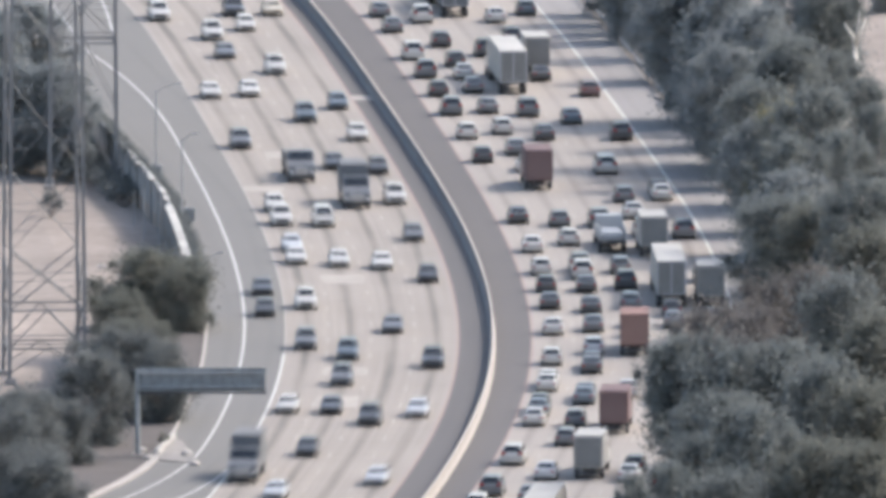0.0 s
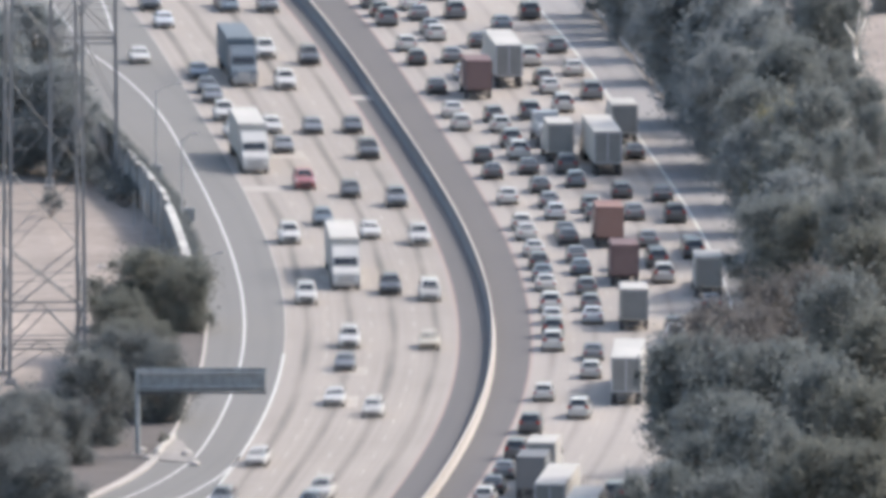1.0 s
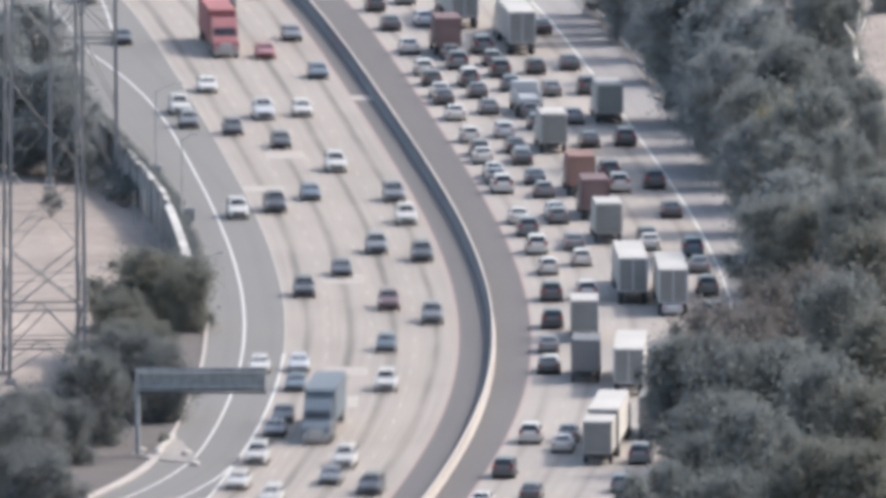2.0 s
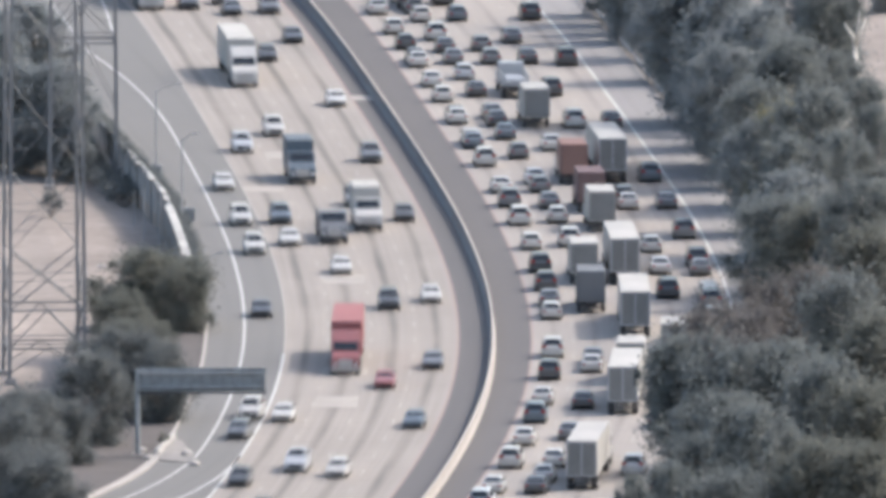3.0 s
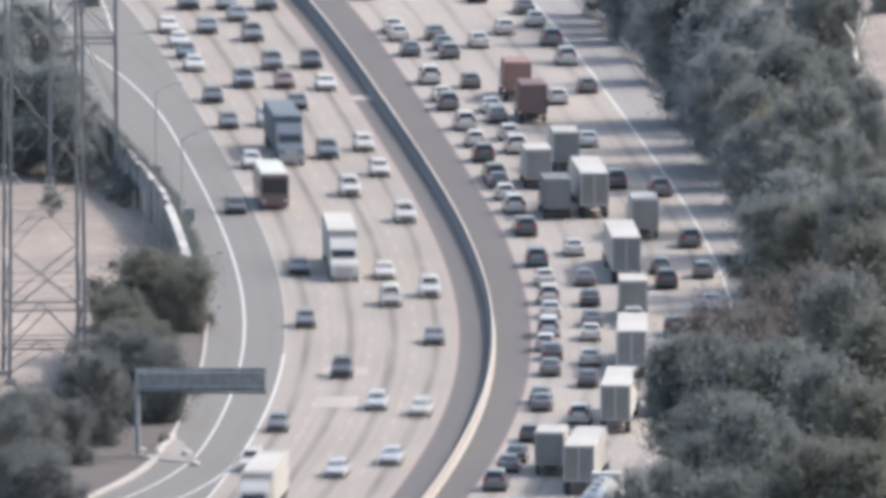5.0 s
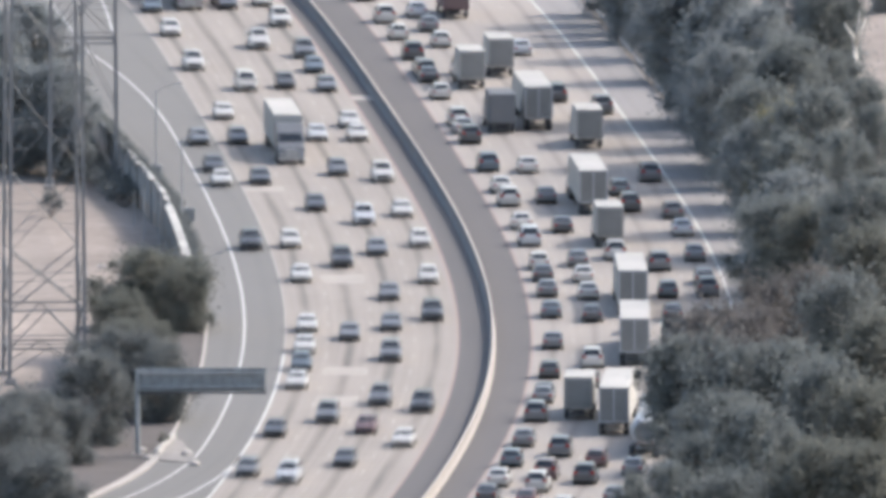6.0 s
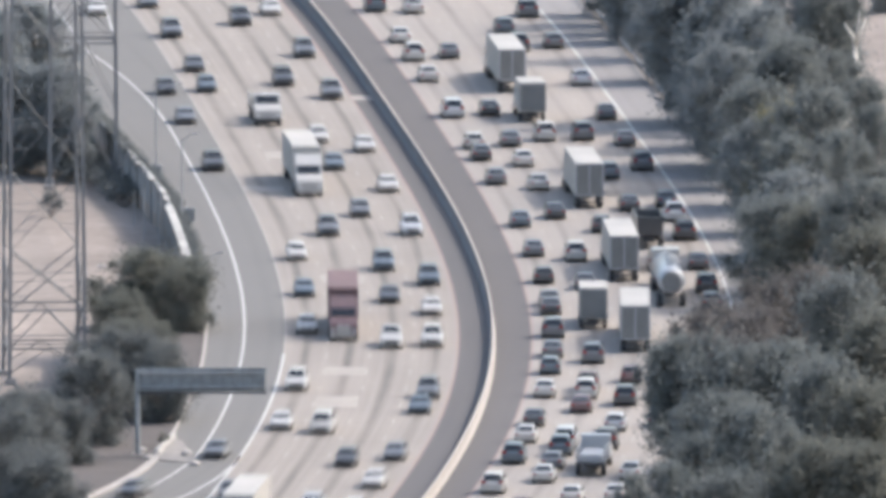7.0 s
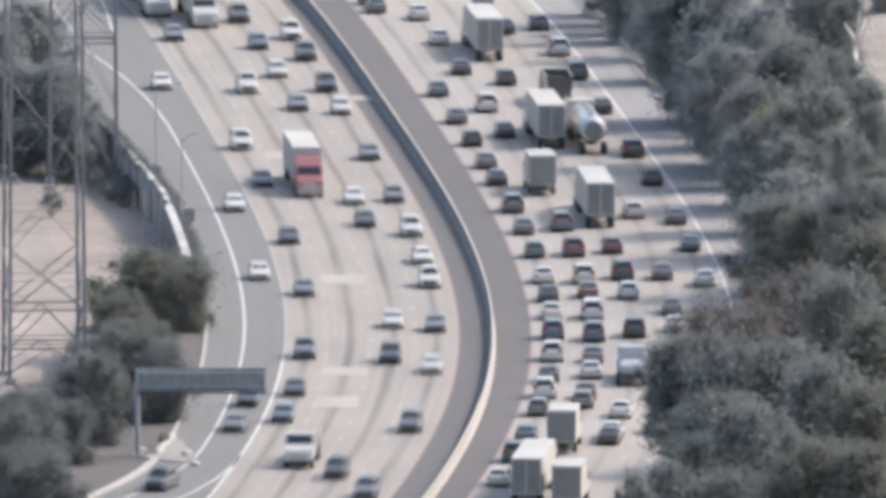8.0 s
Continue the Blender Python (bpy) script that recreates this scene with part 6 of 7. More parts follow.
    drive_queue("hatchback", "white", "", "r1", (0, -292.9), (0.5, -242), (1, -190), (1.5, -137.3), (2, -95), (2.5, -70.4), (3, -54.5), (3.5, -37.4), (4, -14.6), (4.5, 11.7), (6, 127.1), (6.5, 195.2), (7, 267.2), (8, 337.2))
    drive_queue("hatchback", "grey", "", "r1", (0, -706.8), (6, -286.8), (6.5, -255), (7, -220.2), (7.5, -180), (8, -126.7))
    drive_queue("suv", "white", "", "r1", (0, -697.6), (6, -277.6), (6.5, -245.8), (7, -210.7), (7.5, -170), (8, -113.8))
    drive_queue("sedan", "black", "", "r1", (0, -687.3), (6, -267.3), (6.5, -235.5), (7, -199.8), (7.5, -158.8), (8, -102.6))
    drive_queue("sedan", "grey", "", "r1", (0, -509.4), (3, -299.4), (3.5, -259.6), (4, -221), (4.5, -189.6), (5, -167), (5.5, -145.4), (6, -117.6), (6.5, -84.2), (7, -44.8), (7.5, 2.5), (8, 67.2))
    drive_queue("sedan", "grey", "", "r1", (0, 187.6), (0.5, 220.1), (1, 246.3), (1.5, 268.8), (8, 723.8))
    drive_queue("sedan", "grey", "", "r1", (0, 201.8), (0.5, 233.1), (1, 259.2), (1.5, 281.6), (8, 736.6))
    drive_queue("sedan", "white", "", "r1", (0, -747.1), (6.5, -292.1), (7, -257.4), (7.5, -218.8), (8, -176.8))
    drive_queue("suv", "black", "", "r1", (0, -731), (6.5, -276), (7, -241.4), (7.5, -202.2), (8, -160))
    drive_queue("sedan", "blue", "", "r1", (0, -717.7), (6.5, -262.7), (7, -228), (7.5, -188.2), (8, -145.9))
    drive_queue("sedan", "silver", "", "r2", (0, -171.8), (0.5, -116.2), (1, -57.7), (1.5, -9), (3, 53.5), (3.5, 53.8), (4, 63), (4.5, 87.2), (6, 201.5), (6.5, 268.3), (8, 373.3))
    drive_queue("hatchback", "grey", "", "r2", (0, -134.7), (0.5, -78.4), (1, -35.4), (1.5, 6.9), (3, 75.1), (3.5, 75.4), (4, 99.5), (4.5, 132.9), (5, 163.1), (5.5, 208), (6, 273.1), (8, 413.1))
    drive_queue("sedan", "grey", "", "r2", (0, -115), (0.5, -55.5), (1, -10.4), (1.5, 33.7), (3, 109.3), (3.5, 109.6), (4, 126.8), (4.5, 147.9), (5, 180.1), (5.5, 228.5), (6, 294), (8, 434))
    drive_queue("sedan", "black", "", "r2", (0, -95.3), (0.5, -38.9), (1, 9.2), (1.5, 45), (3, 129.3), (3.5, 134.4), (4, 154.7), (4.5, 204.1), (5, 246), (5.5, 299.6), (8, 474.6))
    drive_queue("suv", "white", "", "r2", (0, -226.4), (0.5, -175.4), (1, -128.2), (1.5, -80.5), (3, 2.3), (3.5, 4.6), (4, 21.2), (4.5, 53.5), (6, 147.7), (6.5, 212.9), (7, 281.7), (8, 351.7))
    drive_queue("sedan", "white", "", "r2", (0, -390.4), (1.5, -285.4), (2, -237.2), (2.5, -197.7), (3, -163), (3.5, -155.8), (4, -125.3), (4.5, -92.8), (6, -26), (7, 68.8), (7.5, 131.8), (8, 198.8))
    drive_queue("box_truck", "white", "white", "r2", (0, -474.3), (3, -264.3), (3.5, -227.3), (4, -198.8), (4.5, -181.3), (6, -126.5), (7, -59.4), (7.5, -14.2), (8, 47.2))
    drive_queue("hatchback", "silver", "", "r2", (0, -81.3), (0.5, -27.8), (1, 24.4), (1.5, 59.2), (3, 144.5), (3.5, 152.1), (4, 171.7), (4.5, 208.2), (5, 250.5), (5.5, 304.1), (8, 479.1))
    drive_queue("sedan", "grey", "", "r2", (0, -64.2), (0.5, -13.5), (1, 33.8), (1.5, 75.1), (3, 158.4), (3.5, 159.8), (4, 183.1), (4.5, 221.7), (5, 264.9), (8, 474.9))
    drive_queue("sedan", "black", "", "r2", (0, -49.8), (0.5, 3.7), (1, 46.4), (1.5, 89.7), (3, 168.6), (3.5, 170.1), (4, 198.8), (4.5, 239.8), (5, 283.1), (8, 493.1))
    drive_queue("box_truck", "grey", "grey", "r2", (0, -286.7), (0.5, -235.8), (1, -183.7), (1.5, -140.5), (3, -46.8), (3.5, -44.6), (4, -30), (4.5, 0), (6, 99.9), (6.5, 162.1), (7, 231.4), (7.5, 303.9), (8, 338.9))
    drive_queue("box_truck", "white", "white", "r2", (0, -276.6), (0.5, -225.7), (1, -173.5), (1.5, -117), (3, -24.4), (3.5, -24.1), (4, -6.1), (4.5, 22.1), (6, 138.6), (6.5, 203.3), (7, 272.2), (8, 342.2))
    drive_queue("hatchback", "white", "", "r2", (0, -202.1), (0.5, -151), (1, -99.1), (1.5, -51.2), (3, 21.6), (3.5, 21.9), (4, 37), (4.5, 63.1), (6, 173.7), (6.5, 239.9), (7, 308.7), (8, 378.7))
    drive_queue("sedan", "grey", "", "r2", (0, -188.1), (0.5, -136.9), (1, -85.6), (1.5, -37.1), (3, 33.8), (3.5, 35.6), (4, 47.4), (4.5, 76.5), (6, 188.3), (6.5, 254.9), (7, 323.7), (8, 393.7))
    drive_queue("sedan", "grey", "", "r2", (0, -367.4), (1.5, -262.4), (2, -214.3), (2.5, -175.9), (3, -143.7), (3.5, -127.4), (4, -107.9), (4.5, -81.3), (6, -13.5), (7, 85.7), (7.5, 151.8), (8, 223.6))
    drive_queue("sedan", "black", "", "r2", (0, -358.1), (1, -288.1), (1.5, -235.2), (2, -186.7), (2.5, -150.2), (3, -121.2), (3.5, -107.9), (4, -89), (4.5, -67.6), (6, 13.8), (7, 112.4), (7.5, 190.9), (8, 263.7))
    drive_queue("sedan", "black", "", "r2", (0, -33.6), (0.5, 23), (1, 62.1), (1.5, 101), (3, 180.5), (3.5, 185.7), (4, 220.6), (4.5, 263.2), (8, 508.2))
    drive_queue("box_truck", "maroon", "maroon", "r2", (0, 51.6), (0.5, 99.9), (1, 129.6), (1.5, 143.7), (2, 168.3), (2.5, 192), (3, 211.8), (3.5, 241.5), (4, 281.3), (8, 561.3))
    drive_queue("sedan", "grey", "", "r2", (0, -333), (0.5, -298), (1, -246.3), (1.5, -193.1), (2, -145.3), (2.5, -112.4), (3, -89), (3.5, -88.7), (4, -68.5), (4.5, -48.1), (6, 38), (7, 163.5), (7.5, 236.2), (8, 309.1))
    drive_queue("suv", "white", "", "r2", (0, -434.3), (2, -294.3), (2.5, -254), (3, -215.1), (3.5, -181.7), (4, -157.8), (4.5, -144.5), (6, -91.1), (7, -9), (7.5, 42.6), (8, 115.8))
    drive_queue("suv", "grey", "", "r2", (0, -18), (0.5, 41.7), (1, 84.8), (1.5, 121.8), (3, 208.1), (3.5, 237.3), (4, 277), (8, 557))
    drive_queue("sedan", "black", "", "r2", (0, -411.6), (1.5, -306.6), (2, -258.5), (2.5, -218.4), (3, -181.7), (3.5, -173.8), (4, -147.7), (4.5, -125.3), (6, -56.4), (6.5, -21.2), (7, 25), (7.5, 82.3), (8, 148.7))
    drive_queue("box_truck", "white", "white", "r2", (0, -715.1), (6.5, -260.1), (7, -225.8), (7.5, -186.4), (8, -150.8))
    drive_queue("sedan", "grey", "", "r2", (0, 78.5), (0.5, 134.4), (1, 159.8), (1.5, 190.9), (2, 213.3), (2.5, 235.9), (3, 258.2), (3.5, 289.3), (8, 604.3))
    drive_queue("sedan", "white", "", "r2", (0, -340.6), (0.5, -305.6), (1, -253.9), (1.5, -200.8), (2, -152.6), (2.5, -118.9), (3, -94.4), (3.5, -76.8), (4, -59), (4.5, -30), (6, 63.1), (7, 205.2), (7.5, 277.8), (8, 312.8))
    drive_queue("sedan", "white", "", "r2", (0, -402.8), (1.5, -297.8), (2, -249.7), (2.5, -209.8), (3, -173.8), (3.5, -145.6), (4, -124.9), (4.5, -107.5), (6, -38.9), (7, 48.8), (7.5, 106.9), (8, 175.8))
    drive_queue("suv", "maroon", "", "r2", (0, -527.3), (3.5, -282.3), (4, -251.6), (4.5, -232), (5, -216.4), (5.5, -197.3), (6, -171.8), (7, -108.7), (7.5, -65.5), (8, -5.4))
    drive_queue("suv", "grey", "", "r2", (0, -509.4), (3.5, -264.4), (4, -233.7), (4.5, -214.5), (5, -199.4), (5.5, -180.8), (6, -155.8), (7, -87.7), (7.5, -44.6), (8, 15.2))
    drive_queue("sedan", "black", "", "r2", (0, -459), (2.5, -284), (3, -244.7), (3.5, -208.6), (4, -182), (4.5, -165), (5, -150.7), (5.5, -131.9), (6, -105.8), (7, -31.4), (7.5, 14.7), (8, 93.1))
    drive_queue("hatchback", "white", "", "r2", (0, 3.3), (0.5, 62.1), (1, 98), (1.5, 128.8), (2, 154.4), (2.5, 178.3), (3, 196.9), (3.5, 224.1), (4, 263.6), (8, 543.6))
    drive_queue("hatchback", "grey", "", "r2", (0, 18.4), (0.5, 75.1), (1, 106.9), (1.5, 136.6), (2, 161.6), (2.5, 185.5), (3, 204.7), (3.5, 233.2), (4, 273), (8, 553))
    drive_queue("sedan", "grey", "", "r2", (0, 114.4), (0.5, 162.4), (1, 185.8), (1.5, 209.4), (2, 231.1), (2.5, 253.4), (3, 275.7), (8, 625.7))
    drive_queue("sedan", "grey", "", "r2", (0, 132.9), (0.5, 171.7), (1, 198.8), (1.5, 221.9), (2, 243.3), (2.5, 265.6), (8, 650.6))
    drive_queue("sedan", "blue", "", "r2", (0, -118), (0.5, -67.9), (1, -20.2), (1.5, 18.4), (3, 92.1), (3.5, 92.4), (4, 113.2), (4.5, 139.6), (5, 170.7), (5.5, 217.2), (6, 282.5), (8, 422.5))
    drive_queue("hatchback", "grey", "", "r2", (0, -148.1), (0.5, -97.3), (1, -48.1), (1.5, -7.6), (2, 20.8), (2.5, 36.4), (3, 46.8), (3.5, 60.7), (4, 75.1), (4.5, 108.4), (5, 136.5), (5.5, 176.6), (6, 239.2), (6.5, 306.2), (8, 411.2))
    drive_queue("sedan", "black", "", "r2", (0, -92.1), (0.5, -42.8), (1, 4.2), (1.5, 41.7), (2, 70.3), (2.5, 89.7), (3, 103.3), (3.5, 120.8), (4, 141.9), (4.5, 190.9), (5, 231), (5.5, 284.6), (8, 459.6))
    drive_queue("sedan", "white", "", "r2", (0, -653.7), (5.5, -268.7), (6, -241), (6.5, -209.6), (7, -173.8), (7.5, -144.5), (8, -99.1))
    drive_queue("sedan", "grey", "", "r2", (0, -629.9), (5, -279.9), (5.5, -259.7), (6, -232), (6.5, -200.5), (7, -164.6), (7.5, -133.5), (8, -87.7))
    drive_queue("suv", "blue", "", "r2", (0, -620.2), (5, -270.2), (5.5, -249.9), (6, -222.3), (6.5, -190.8), (7, -155), (7.5, -120.3), (8, -71.5))
    drive_queue("minivan", "silver", "", "r2", (0, -614.3), (5, -264.3), (5.5, -244), (6, -216.5), (6.5, -185.1), (7, -149.3), (7.5, -106.7), (8, -54.7))
    drive_queue("hatchback", "white", "", "r2", (0, 96.1), (0.5, 149.6), (1, 179.8), (1.5, 203.7), (2, 225.6), (2.5, 247.9), (3, 270.2), (8, 620.2))
    drive_queue("hatchback", "black", "", "r2", (0, 155.7), (0.5, 201.4), (1, 227.9), (1.5, 250.3), (2, 271.6), (8, 691.6))
    drive_queue("suv", "white", "", "r2", (0, -23.4), (0.5, 29.2), (1, 75.1), (1.5, 111.8), (2, 138.7), (2.5, 162.7), (3, 180), (3.5, 204.5), (4, 242.4), (4.5, 285.3), (8, 530.3))
    drive_queue("hatchback", "grey", "", "r2", (0, -694.4), (6, -274.4), (6.5, -243.2), (7, -208.4), (7.5, -168.6), (8, -121.2))
    drive_queue("hatchback", "black", "", "r2", (0, 173.8), (0.5, 207), (1, 233.2), (1.5, 255.6), (2, 276.9), (8, 696.9))
    drive_queue("suv", "white", "", "r2", (0, 196.2), (0.5, 227.6), (1, 253.1), (1.5, 275.5), (8, 730.5))
    drive_queue("sedan", "white", "", "r2", (0, 145), (0.5, 180.5), (1, 208.2), (1.5, 230.9), (2, 252.3), (2.5, 274.6), (8, 659.6))
    drive_queue("sedan", "silver", "", "r2", (0, 64.1), (0.5, 110.5), (1, 144.5), (1.5, 170.1), (2, 193.3), (2.5, 216.5), (3, 238.6), (3.5, 269.6), (8, 584.6))
    drive_queue("sedan", "maroon", "", "r2", (0, -552.6), (4, -272.6), (4.5, -253), (5, -237.1), (5.5, -217.2), (6, -190.8), (6.5, -159.7), (7, -124.1), (7.5, -84), (8, -38.4))
    drive_queue("suv", "white", "", "r2", (0, -541.3), (4, -261.3), (4.5, -241.7), (5, -225.8), (5.5, -206.4), (6, -180.5), (6.5, -149.7), (7, -114.2), (7.5, -73.8), (8, -27))
    drive_queue("sedan", "maroon", "", "r2", (0, -683), (6, -263), (6.5, -231.7), (7, -196.5), (7.5, -156.6), (8, -114.6))
    drive_queue("semi_truck", "white", "white", "r2", (0, -752.5), (7, -262.5), (7.5, -224.3), (8, -182.6))
    drive_queue("box_truck", "white", "white", "r3", (0, -168.4), (0.5, -118.7), (1, -60.3), (1.5, -15.9), (3, 17.3), (3.5, 20.5), (4, 35.7), (4.5, 46.9), (6, 149.5), (6.5, 212), (7, 278.9), (8, 348.9))
    drive_queue("semi_truck", "white", "white", "r3", (0, -322.6), (0.5, -287.6), (1, -235.9), (1.5, -182.6), (3, -116.7), (3.5, -109.8), (4, -109.3), (4.5, -102.3), (6, -44), (7, 42.2), (7.5, 94.5), (8, 169.3))
    drive_queue("box_truck", "white", "orange", "r3", (0, -79.5), (0.5, -46.1), (1, 4.5), (1.5, 32.9), (3, 56.3), (3.5, 62.5), (4, 80.6), (4.5, 97.2), (5, 127.7), (5.5, 168.4), (6, 228.7), (6.5, 293.3), (8, 398.3))
    drive_queue("semi_truck", "white", "white", "r3", (0, -213.1), (0.5, -162), (1, -109.8), (1.5, -62.9), (3, -19), (3.5, -18.7), (4, -2.1), (4.5, 14.6), (6, 108.1), (6.5, 167.4), (7, 235), (7.5, 309), (8, 344))
    drive_queue("semi_truck", "white", "white", "r3", (0, -396.9), (1.5, -291.9), (2, -243.1), (2.5, -203.4), (3, -170.1), (3.5, -147.8), (4, -139.8), (4.5, -139.5), (6, -80.7), (7, -16.8), (7.5, 27.4), (8, 92))
    drive_queue("box_truck", "maroon", "maroon", "r3", (0, -136.6), (0.5, -82.9), (1, -26), (1.5, 14.4), (3, 32.8), (3.5, 38.9), (4, 57.2), (4.5, 79.8), (5, 108), (5.5, 145.4), (6, 202.4), (6.5, 266.8), (8, 371.8))
    drive_queue("semi_truck", "white", "white", "r3", (0, -302.6), (0.5, -251.7), (1, -199.8), (1.5, -146.6), (2, -103.5), (2.5, -76.8), (3, -60.3), (3.5, -60), (4, -59.7), (4.5, -41.4), (6, 36.6), (7, 141.4), (7.5, 216), (8, 291))
    drive_queue("semi_truck", "white", "white", "r3", (0, -444.4), (2.5, -269.4), (3, -230.6), (3.5, -198.6), (4, -180.6), (4.5, -180.3), (6, -131.7), (7, -71), (7.5, -35.3), (8, 26))
    drive_queue("box_truck", "white", "white", "r3", (0, -330), (1, -260), (1.5, -207), (2, -158.4), (2.5, -124.8), (3, -101), (3.5, -87), (4, -78.1), (4.5, -69.2), (6, 4.6), (7, 109.6), (7.5, 181.9), (8, 256.9))
    drive_queue("flatbed_truck", "silver", "silver", "r3", (0, 0.5), (0.5, 61.6), (1, 87.5), (1.5, 103.1), (3, 130.8), (3.5, 146.4), (4, 175.9), (4.5, 217.3), (5, 262.9), (8, 472.9))
    drive_queue("flatbed_truck", "silver", "silver", "r3", (0, -618.1), (5, -268.1), (5.5, -250.7), (6, -226), (6.5, -197.6), (7, -165.9), (7.5, -140.8), (8, -101.6))
    drive_queue("semi_truck", "grey", "grey", "r3", (0, 209.7), (0.5, 219.1), (1.5, 255), (2.5, 320), (8, 700))
    drive_queue("suv", "white", "", "r3", (0, -292.1), (0.5, -241.3), (1, -189.2), (1.5, -130.5), (3, -85.2), (3.5, -83.1), (4, -82.2), (4.5, -73.9), (5, -61), (5.5, -38.5), (6, -8.3), (6.5, 33.6), (7, 90.3), (7.5, 160.6), (8, 235.6))
    drive_queue("hatchback", "grey", "", "r3", (0, -19.3), (0.5, 28.6), (1, 73.5), (1.5, 114.1), (2, 156.3), (2.5, 197.3), (3, 224.2), (3.5, 256.6), (4, 297.7), (8, 577.7))
    drive_queue("semi_truck", "white", "white", "r3", (0, 139.8), (0.5, 144.9), (1, 145.4), (1.5, 160), (2, 199), (2.5, 240.2), (3, 270.1), (8, 620.1))
    drive_queue("box_truck", "white", "white", "r3", (0, -3.4, 3.5), (0.5, 42.4, 3.5), (1, 74.4), (1.5, 76.8), (3, 104.6), (3.5, 115.9), (4, 141.4), (4.5, 190.6), (5, 234.8), (5.5, 287.5), (8, 462.5))
    drive_queue("sedan", "white", "", "r3", (0, -112.6), (0.5, -63.1), (1, -17.2), (1.5, 19.8), (2, 48.1), (2.5, 67), (3, 82.1), (3.5, 92.8), (4, 112.6), (4.5, 136.7), (5, 173), (5.5, 221.2), (6, 284.5), (8, 424.5))
    drive_queue("suv", "black", "", "r3", (0, -508.6), (3.5, -263.6), (4, -238.3), (4.5, -225.2), (5, -213.9), (5.5, -197.4), (6, -174.7), (7, -119), (7.5, -81.3), (8, -23.9))
    drive_queue("hatchback", "maroon", "", "r3", (0, -493.9), (3, -283.9), (3.5, -248.9), (4, -223.9), (4.5, -212), (5, -201.5), (5.5, -185.4), (6, -162.7), (7, -102.4), (7.5, -60.8), (8, -3.3))
    drive_queue("hatchback", "blue", "", "r3", (0, -46.9), (0.5, 2.2), (1, 50.9), (1.5, 91.1), (2, 133.7), (2.5, 173.6), (3, 197.5), (3.5, 226.8), (4, 267.7), (8, 547.7))
    drive_queue("sedan", "black", "", "r3", (0, 90.9), (0.5, 124), (1, 173.1), (1.5, 205), (2, 240.8), (2.5, 281.2), (8, 666.2))
    drive_queue("suv", "grey", "", "r3", (0, 111.6), (0.5, 172.4), (1, 199.6), (1.5, 229.5), (2, 264.4), (8, 684.4))
    drive_queue("hatchback", "grey", "", "r3", (0, -68.4), (0.5, -21), (1, 23), (1.5, 60.8), (2, 100.1), (2.5, 137.3), (3, 158), (3.5, 172.4), (4, 201.1), (4.5, 244.9), (5, 290.6), (8, 500.6))
    drive_queue("sedan", "white", "", "r3", (0, -659.4), (5.5, -274.4), (6, -249.7), (6.5, -220.4), (7, -188.1), (7.5, -167.5), (8, -128))
    drive_queue("hatchback", "silver", "", "r3", (0, -541.8), (4, -261.8), (4.5, -248.7), (5, -236.6), (5.5, -219.3), (6, -196), (6.5, -168.8), (7, -137.4), (7.5, -94.8), (8, -39))
    drive_queue("hatchback", "black", "", "r3", (0, -381.6), (1.5, -276.6), (2, -227.8), (2.5, -189), (3, -157.6), (3.5, -137.2), (4, -126.4), (4.5, -119.5), (5, -110.9), (5.5, -92.6), (6, -65.9), (6.5, -32.1), (7, 13.6), (7.5, 66.2), (8, 139.1))
    drive_queue("suv", "black", "", "r3", (0, -31.5), (0.5, 18.2), (1, 62.7), (1.5, 103.9), (2, 146.5), (2.5, 187.1), (3, 212.7), (3.5, 244.1), (4, 285.2), (8, 565.2))
    drive_queue("suv", "black", "", "r3", (0, 164.7), (0.5, 189.1), (1, 217.7), (1.5, 246.6), (2, 281.5), (8, 701.5))
    drive_queue("suv", "grey", "", "r3", (0, 17.9), (0.5, 66.7), (1, 109.1), (1.5, 126.5), (2, 168), (2.5, 209.2), (3, 237.9), (3.5, 270.5), (8, 585.5))
    drive_queue("hatchback", "grey", "", "r3", (0, -61.2), (0.5, -14), (1, 30), (1.5, 68.6), (2, 109.7), (2.5, 148.2), (3, 169.8), (3.5, 185.5), (4, 222.5), (4.5, 267.1), (8, 512.1))
    drive_queue("sedan", "white", "", "r3", (0, -702.4), (6, -282.4), (6.5, -253), (7, -220.2), (7.5, -183.4), (8, -143.2))
    drive_queue("box_truck", "white", "white", "r3", (0, -757), (7, -267), (7.5, -230.1), (8, -189.8))
    drive_queue("sedan", "black", "", "r3", (0, -706.1), (6, -286.1), (6.5, -256.7), (7, -223.9), (7.5, -187), (8, -146.7))
    drive_queue("suv", "black", "", "r3", (0, -577.6), (4.5, -262.6), (5, -250.5), (5.5, -233.1), (6, -209), (6.5, -181.3), (7, -150), (7.5, -112.9), (8, -68.5))
    drive_queue("box_truck", "white", "white", "r4", (0, -328.1), (0.5, -293.1), (1, -241.4), (1.5, -188.1), (2, -140.4), (2.5, -108.5), (3, -86.7), (3.5, -74.2), (4, -66.7), (4.5, -20.3), (5, 11.1), (5.5, 45.7), (6, 86.2), (6.5, 155.7), (7, 223.7), (7.5, 295.7), (8, 370.7))
    drive_queue("semi_truck", "white", "white", "r4", (0, -36.7), (0.5, 12.6), (1, 69.2), (1.5, 121.1), (2, 175), (2.5, 228.6), (3, 271.3), (8, 621.3))
    drive_queue("minivan", "black", "", "r4", (0, -290.5), (0.5, -239.6), (1, -187.5), (1.5, -134.8), (3, -38.2), (3.5, -18.3), (4, 1.5), (4.5, 24.6), (5, 50), (5.5, 81.2), (6, 124.2), (6.5, 184.7), (7, 254.6), (7.5, 329.6), (8, 364.6))
